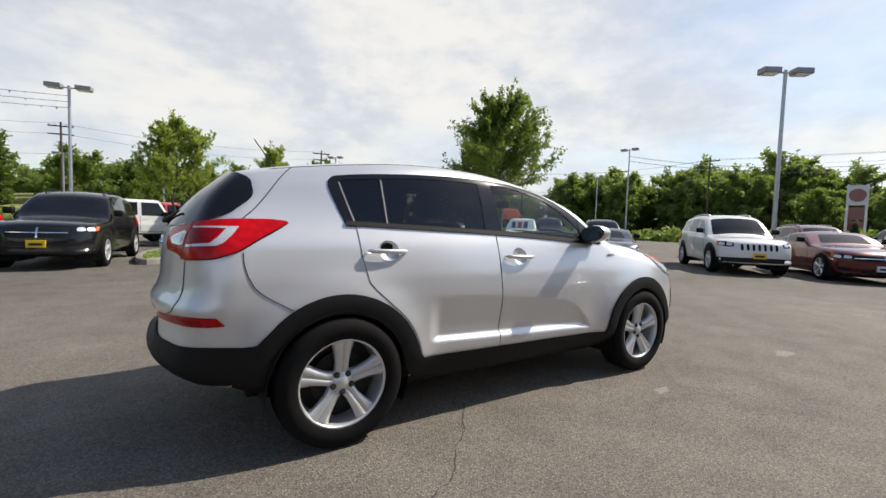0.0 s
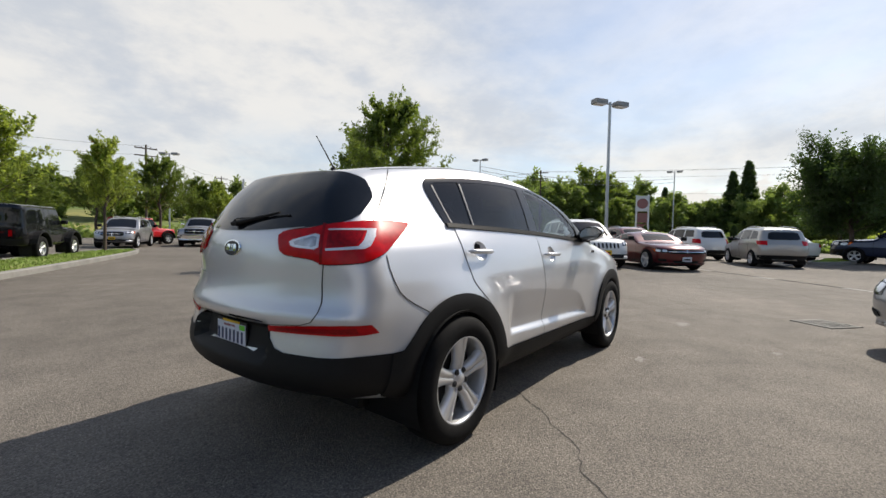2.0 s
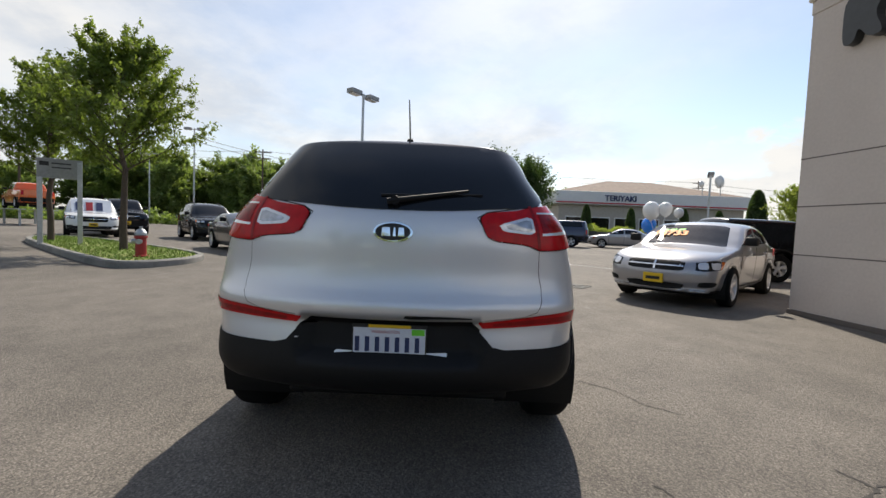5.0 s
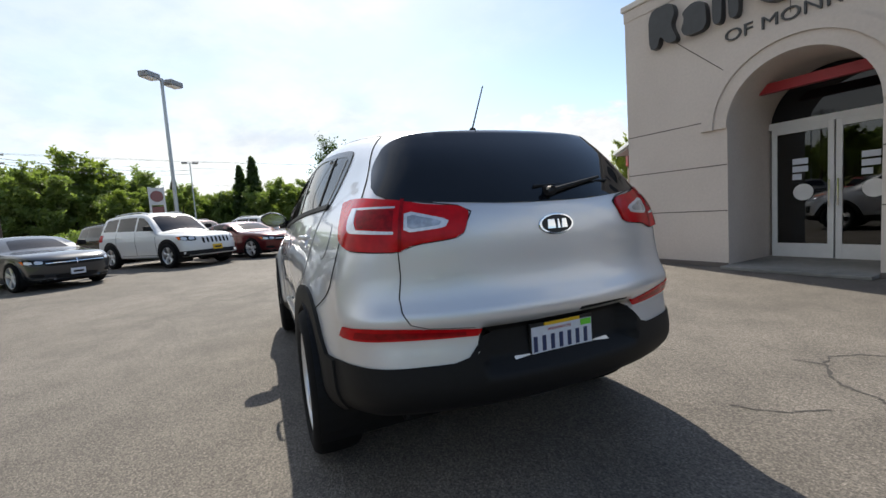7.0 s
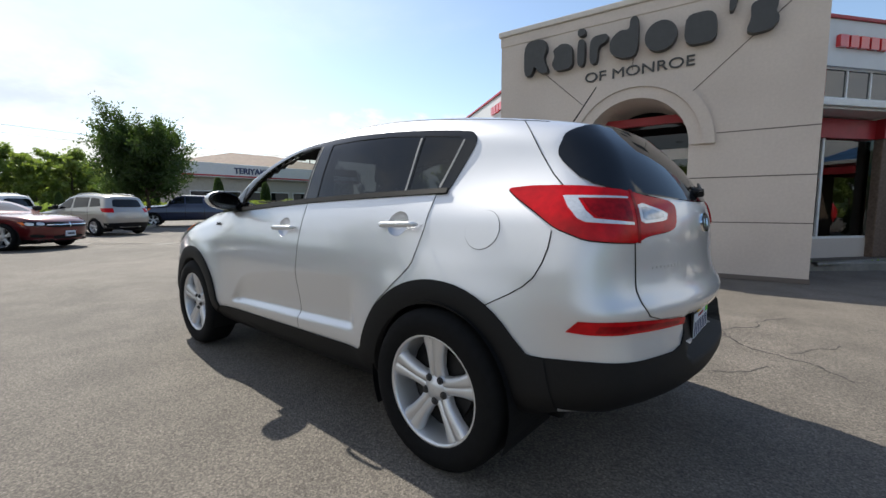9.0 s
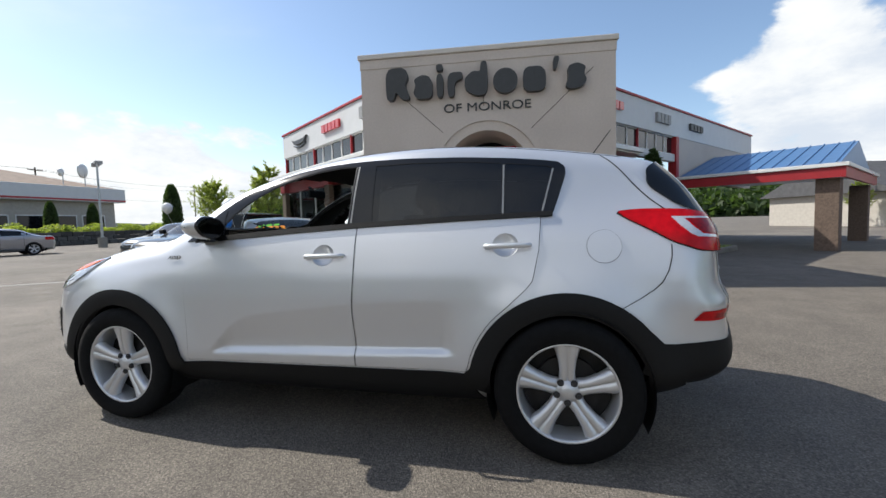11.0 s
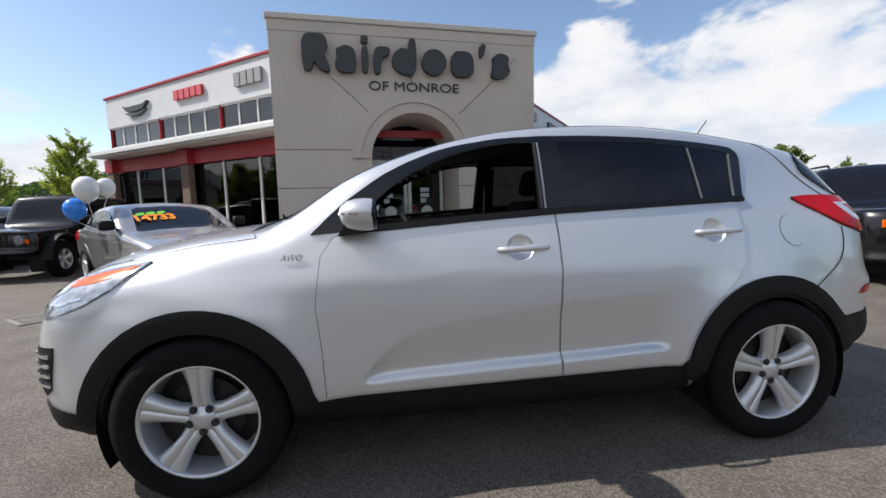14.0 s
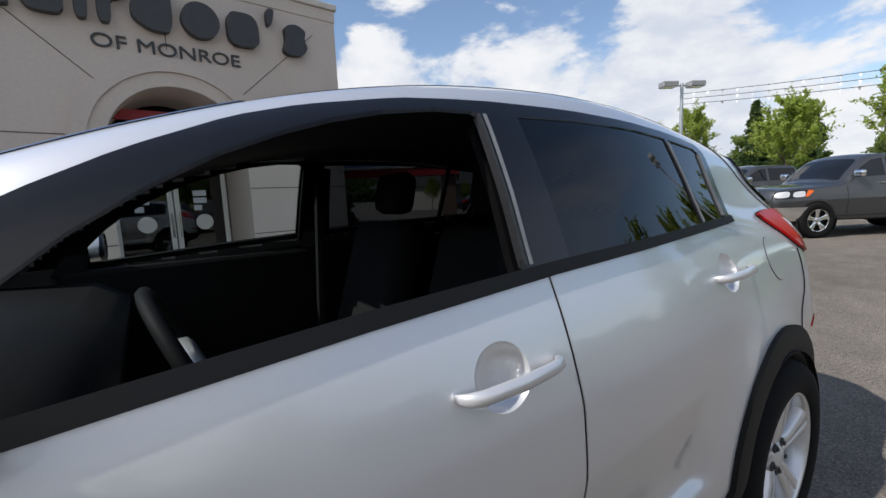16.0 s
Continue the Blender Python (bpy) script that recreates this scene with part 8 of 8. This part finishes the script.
for (xa, ya), (xb, yb) in zip(POLES[:3], POLES[1:4]):
    for dz, o in ((12.2, -1.0), (12.2, 1.0), (11.2, 0.0), (8.6, 0.0)):
        strung("overhead_wire", (xa, ya + o, dz), (xb, yb + o, dz), 0.9, 0.014, "dark overhead wire between the poles")
for (xa, ya), (xb, yb) in zip(POLES[4:7], POLES[5:8]):
    for dz, o in ((12.2, -1.0), (11.2, 0.6), (8.6, 0.0)):
        strung("overhead_wire", (xa, ya + o, dz), (xb, yb + o, dz), 0.9, 0.014, "dark overhead wire between the poles")
for k in range(3):
    strung("pennant_string", (-19.3, -8.2, 5.3 - 0.22 * k), (-25.5, 14.0, 5.6 - 0.3 * k), 0.5, 0.012, "string of small white pennants from the lamp post", 44)
    strung("pennant_string", (-6.6, 26.0, 7.2 - 0.3 * k), (-30.0, 18.0, 6.2 - 0.3 * k), 0.6, 0.012, "string of small white pennants from the lamp post", 44)
for k in range(2):
    strung("pennant_string", (40.5, 26.1, 9.4 - 0.5 * k), (62.0, 8.5, 9.2 - 0.5 * k), 0.9, 0.02, "string of small white pennants between lamp posts", 50)

# hydrant
hyd = thing("fire_hydrant", pose(5.85, 6.75, 0.11), "red fire hydrant with a grey cap on the grass island", "hydrant")
bm = bmesh.new()
lathe(bm, [(0.001, 0.0), (0.16, 0.0), (0.16, 0.04), (0.11, 0.05), (0.105, 0.42), (0.135, 0.44), (0.135, 0.48), (0.10, 0.50)], 20)
part("barrel", bm, M["hydrant_red"], hyd, smooth=False)
bm = bmesh.new()
lathe(bm, [(0.125, 0.50), (0.12, 0.56), (0.07, 0.63), (0.035, 0.65), (0.035, 0.70), (0.001, 0.70)], 20)
part("bonnet", bm, M["galvanised"], hyd)
for a in (0, 90, 180):
    bm = bmesh.new()
    c, s = math.cos(radians(a + 20)), math.sin(radians(a + 20))
    tube(bm, (0.08 * c, 0.08 * s, 0.36), (0.18 * c, 0.18 * s, 0.36), 0.06, 0.06, 12)
    part("outlet", bm, M["galvanised"], hyd)

# grey direction sign on the island
sg = thing("lot_sign", pose(8.6, 11.1, 0.1, 0, 0, 40), "grey two-post direction sign with faded lines", "sign")
block("post", (-0.06, -0.50, 0.0), (0.06, -0.38, 2.45), M["galvanised"], sg, 0.01)
block("post", (-0.06, 0.38, 0.0), (0.06, 0.50, 1.95), M["galvanised"], sg, 0.01)
pn = block("sign_panel", (-0.05, -0.50, 1.93), (0.05, 0.50, 2.50), M["lamp_box"], sg, 0.01)
for k in range(2):
    block("sign_bar", (-0.056, -0.25, 2.34 - 0.12 * k), (-0.05, 0.18, 2.38 - 0.12 * k), M["sign_grey"], pn)
block("sign_mark", (-0.056, 0.24, 2.28), (-0.05, 0.44, 2.40), M["black_card"], pn)

# white two-post sign at the end of the lane
ts = thing("post_sign", pose(28.2, 59.4, 0, 0, 0, 150), "tall white two-post sign with a pale panel at the lane's end", "sign")
for y in (-0.55, 0.55):
    block("post", (-0.14, y - 0.14, 0.0), (0.14, y + 0.14, 8.6 if y < 0 else 7.9), M["steel_white"], ts, 0.02)
tp = block("sign_panel", (-0.10, -0.40, 3.2), (0.10, 0.40, 7.4), M["white_panel"], ts)
for k in range(4):
    block("sign_bar", (-0.11, -0.30, 3.7 + 0.9 * k), (-0.10, 0.30, 4.1 + 0.9 * k), M["lamp_box"], tp)

# pylon sign far off
py = thing("pylon_sign", pose(66.8, 13.5, 0, 0, 0, 15) @ Matrix.Scale(0.62, 4), "tall white pylon sign with round emblem and red panel", "sign")
for y in (-1.35, 1.35):
    block("post", (-0.2, y - 0.2, 0), (0.2, y + 0.2, 12.2), M["steel_white"], py)
block("panel", (-0.26, -1.5, 8.2), (0.26, 1.5, 12.0), M["white_panel"], py)
block("sign_panel", (-0.30, -1.15, 5.4), (0.30, 1.15, 7.8), M["car_red"], py)
block("sign_panel", (-0.30, -1.15, 3.5), (0.30, 1.15, 5.1), M["car_dark_red"], py)
bm = bmesh.new()
tube(bm, (-0.32, 0.0, 10.1), (-0.26, 0.0, 10.1), 1.25, 1.25, 24)
part("sign_disc", bm, M["car_dark_red"], py, "dark red round emblem")

# shop across the road
shop = thing("shop_building", pose(48, -25, 0), "low beige shop with white fascia and brown hipped roof", "building")
bm = bmesh.new()
box(bm, (0.0, -11.5, 0.0), (16.0, 11.0, 4.5))
part("wall", bm, M["shop_wall"], shop)
bm = bmesh.new()
box(bm, (-0.9, -12.2, 4.45), (16.5, 11.6, 6.0), 0.04)
part("fascia", bm, M["white_panel"], shop, "white fascia board")
bm = bmesh.new()
v = [bm.verts.new(p) for p in ((-0.6, -12, 6.0), (-0.6, 11.4, 6.0), (16, 11.4, 6.0), (16, -12, 6.0), (7.5, -3.5, 8.3), (7.5, 2.5, 8.3))]
for f in ((0, 1, 5, 4), (1, 2, 5), (2, 3, 4, 5), (3, 0, 4), (0, 3, 2, 1)):
    bm.faces.new([v[q] for q in f])
part("roof", bm, M["shop_roof"], shop)
for k in range(7):
    wd = new("shop_window")
    wd.parent = shop
    y = -10.2 + 3.0 * k
    block("pane", (-0.03, y, 0.7), (0.02, y + 2.3, 2.9), M["dark_glass"], wd)
    block("frame", (-0.06, y - 0.08, 0.6), (0.0, y, 3.0), M["steel_white"], wd)
    block("frame", (-0.06, y + 2.3, 0.6), (0.0, y + 2.38, 3.0), M["steel_white"], wd)
    block("frame", (-0.06, y, 2.9), (0.0, y + 2.3, 3.0), M["steel_white"], wd)
block("red_line", (-0.93, -12.2, 4.55), (-0.90, 11.6, 4.72), M["red_trim"], shop)
lettering("TERIYAKI", 0.92, 0.05, M["plate_ink"], shop, Matrix.Translation((-0.96, 3.9, 4.95)) @ Matrix.Rotation(radians(-90), 4, "Z") @ Matrix.Rotation(radians(90), 4, "X"), "letters", 0.02)

# dishes on the shop's roof and the stone wall with a hedge before it
for y, z, r_ in ((-6.4, 6.0, 0.42), (-8.6, 6.0, 0.8)):
    dish = thing("satellite_dish", pose(48.2, -25 + y, z, 0, 0, 200), "grey satellite dish on the shop's roof edge", "dish")
    bm = bmesh.new()
    tube(bm, (0, 0, 0), (0, 0, 0.9 + r_), 0.05, 0.05, 8)
    part("mast", bm, M["galvanised"], dish)
    bm = bmesh.new()
    lathe(bm, [(0.001, 0.0), (r_ * 0.5, -0.05), (r_ * 0.85, -0.16), (r_, -0.26), (r_ + 0.02, -0.26), (r_ * 0.85, -0.13), (r_ * 0.5, -0.02), (0.001, 0.03)], 20, "X")
    bmesh.ops.translate(bm, verts=bm.verts, vec=(0.06, 0, 1.1 + r_))
    part("reflector", bm, M["steel_white"], dish, smooth=True)
stone_wall = thing("retaining_wall", pose(40.0, -38.0, 0), "low retaining wall of dark rough stones below a hedge", "wall", kind="structure")
for course in range(3):
    y = -0.4 * course
    while y < 30:
        ln = rng.uniform(0.7, 1.5)
        h_ = rng.uniform(0.36, 0.42)
        bm = bmesh.new()
        box(bm, (rng.uniform(-0.06, 0.04), y, 0.41 * course), (0.6, y + ln - 0.04, 0.41 * course + h_), 0.05)
        part("stone", bm, M["wall_stone"], stone_wall)
        y += ln
n = 9000
c = np.stack([rng.uniform(40.3, 41.8, n), rng.uniform(-38, -8, n), np.zeros(n)], 1)
c[:, 2] = 1.2 + rng.uniform(0, 1, n) * (0.45 + 0.28 * np.sin(c[:, 1] * 1.9) + 0.12 * np.sin(c[:, 1] * 4.7))
u = rng.normal(0, 1, (n, 3))
u /= np.linalg.norm(u, axis=1, keepdims=True)
w = np.cross(u, rng.normal(0, 1, (n, 3)))
w /= np.linalg.norm(w, axis=1, keepdims=True)
v = np.concatenate([c - u * 0.11, c + w * 0.07, c + u * 0.11, c - w * 0.07])
i = np.arange(n)
tagged(mesh_object("hedge", v, np.stack([i, i + n, i + 2 * n, i + 3 * n], 1), M["leaf_young"]), "clipped yellow-green hedge along the stone wall", "hedge", kind="stuff")

# sale banner over the bonnet of a parked car
bn = thing("sale_banner", pose(16.0, 16.4, 0, 0, 0, -138), "white cloth banner with blue and red marks over a car's windscreen", "banner")
bm = bmesh.new()
prism(bm, [(1.10, 1.08), (1.13, 1.08), (0.62, 1.66), (0.59, 1.66)], -0.70, 0.70)
cloth_ = part("cloth", bm, M["flag_white"], bn)
for k, y in enumerate((-0.55, -0.20, 0.15)):
    bm = bmesh.new()
    prism(bm, [(1.06, 1.165), (1.075, 1.165), (0.745, 1.54), (0.73, 1.54)], y, y + 0.24)
    part("banner_mark", bm, M["plate_ink"] if k != 1 else M["red_trim"], cloth_)

# grey-roofed house beyond the drive
house = thing("house", pose(-30.0, -41.0, 0, 0, 0, 20), "low house with a dark grey shingled gable roof behind shrubs", "house")
block("wall", (-7.0, -5.0, 0.0), (7.0, 5.0, 2.7), M["shop_wall"], house)
bm = bmesh.new()
prism(bm, [(-5.6, 2.55), (5.6, 2.55), (0.0, 5.3)], -7.5, 7.5, "yz")
part("roof", bm, M["house_roof"], house, "dark grey shingle roof")
for x in (-4.5, -1.0, 3.0):
    wd = new("house_window")
    wd.parent = house
    block("pane", (x, 5.0, 1.0), (x + 1.4, 5.03, 2.1), M["dark_glass"], wd)
    block("frame", (x - 0.08, 4.99, 0.92), (x, 5.06, 2.18), M["steel_white"], wd)
    block("frame", (x + 1.4, 4.99, 0.92), (x + 1.48, 5.06, 2.18), M["steel_white"], wd)
for x, y, s in ((-23.5, -34.5, 0.72), (-27.0, -33.5, 0.6), (-33.0, -33.0, 0.7)):
    plant("young_tree", YOUNG2, (x, y), x * 9, s, "young green tree in front of the grey-roofed house")

# curved street light over the road
sl = thing("street_light", pose(-3.0, 50.0, 0, 0, 0, 0), "grey street light with a long curved arm", "street light")
bm = bmesh.new()
sweep(bm, [(0, 0, 0), (0, 0, 6.0), (0, 0, 8.6), (0.3, 0, 9.5), (1.2, 0, 9.9), (3.2, 0, 9.8)], [0.11, 0.09, 0.08, 0.06, 0.05, 0.04], 10)
part("pole", bm, M["galvanised"], sl)
block("lamp_head", (3.1, -0.14, 9.68), (3.8, 0.14, 9.86), M["lamp_box"], sl, 0.04)

# balloons tied to the cars
def balloon(at, r, mat, low, label):
    b = thing("balloon", pose(*at), label, "balloon")
    bm = bmesh.new()
    lathe(bm, [(0.001, r * 1.05)] + [(r * math.cos(a), r * (1.05 if a > 0 else 1.25) * math.sin(a)) for a in np.linspace(1.4, -1.35, 16)] + [(0.02, -r * 1.28), (0.03, -r * 1.36)], 24)
    part("bulb", bm, M[mat], b, smooth=True)
    bm = bmesh.new()
    tube(bm, (0, 0, -r * 1.3), (low[0] - at[0], low[1] - at[1], low[2] - at[2]), 0.004, 0.004, 5)
    part("string", bm, M["ribbon"], b)


balloon((5.00, -4.48, 1.60), 0.17, "balloon_white", (4.98, -4.62, 0.95), "white balloon tied to the silver sedan's door")
balloon((5.24, -4.56, 1.30), 0.15, "balloon_blue", (4.98, -4.62, 0.95), "blue balloon tied to the silver sedan's door")
balloon((4.86, -4.70, 1.63), 0.13, "balloon_white", (4.98, -4.62, 0.95), "small white balloon tied to the silver sedan's door")
balloon((10.2, -7.9, 1.85), 0.15, "balloon_white", (10.3, -8.3, 1.1), "white balloon tied to a parked car")

# drain grate in the asphalt
dg = thing("drain_grate", pose(4.60, -2.84, 0, 0, 0, -39.5) @ Matrix.Diagonal((0.60, 0.90, 1, 1)), "square cast-iron drain grate set in the asphalt", "drain")
for a, b, c_, d in ((-0.45, -0.30, -0.40, 0.30), (0.40, -0.30, 0.45, 0.30), (-0.40, -0.30, 0.40, -0.25), (-0.40, 0.25, 0.40, 0.30)):
    block("grate_frame", (a, b, 0.0), (c_, d, 0.012), M["concrete"], dg, 0.002)
for k in range(13):
    block("grate_bar", (-0.385 + 0.0615 * k, -0.25, 0.0), (-0.350 + 0.0615 * k, 0.25, 0.010), M["concrete"], dg)
# no hole below: a black sheet stands in for the pit's shade
block("grate_pit", (-0.40, -0.25, 0.0), (0.40, 0.25, 0.003), M["shut_line"], dg)

# display ramp under the orange pickup
rp = thing("display_ramp", pose(27.0, 30.2, 0, 0, 0, 55), "steel display ramp under a pickup", "ramp")
for y in (-0.85, 0.85):
    block("track", (-2.7, y - 0.25, 1.08), (2.7, y + 0.25, 1.15), M["galvanised"], rp)
    for x in (-2.4, 2.4):
        block("leg", (x - 0.06, y - 0.06, 0.0), (x + 0.06, y + 0.06, 1.08), M["galvanised"], rp)

# drive-through canopy at the far end of the showroom
cp = thing("service_canopy", RW @ Matrix.Translation((10.35, -0.05, 0)), "blue metal canopy roof with red fascia over a service drive", "canopy", kind="structure")
bm = bmesh.new()
prism(bm, [(-0.15, 2.46), (6.85, 2.46), (6.85, 2.56), (3.35, 3.55), (-0.15, 2.56)], -4.4, 0.0)
part("roof", bm, M["blue_metal"], cp)
for k in range(12):
    bm = bmesh.new()
    y = -4.3 + 0.38 * k
    prism(bm, [(-0.15, 2.561), (3.35, 3.551), (3.35, 3.58), (-0.15, 2.59)], y, y + 0.035)
    part("roof_seam", bm, M["blue_metal"], cp)
block("gutter", (-0.27, -4.5, 2.47), (-0.151, 0.0, 2.58), M["steel_white"], cp, 0.01)
block("gutter", (-0.27, -4.62, 2.47), (6.95, -4.501, 2.58), M["steel_white"], cp, 0.01)
block("fascia", (-0.22, -4.45, 2.16), (-0.12, 0.0, 2.465), M["red_trim"], cp)
block("fascia", (-0.22, -4.55, 2.16), (6.9, -4.451, 2.465), M["red_trim"], cp)
for x in (0.25, 6.4):
    block("post", (x - 0.28, -4.4, 0.0), (x + 0.28, -3.85, 2.16), M["brick_pier"], cp, 0.01)
yb = thing("yellow_bin", RW @ Matrix.Translation((20.2, 3.4, 0)), "yellow plastic bin standing by the canopy", "bin")
bm = bmesh.new()
box(bm, (-0.3, -0.3, 0.0), (0.3, 0.3, 0.85), 0.04)
part("tub", bm, M["yellow_card"], yb)
bm = bmesh.new()
box(bm, (-0.33, -0.33, 0.85), (0.33, 0.33, 0.93), 0.03)
part("lid", bm, M["yellow_card"], yb)
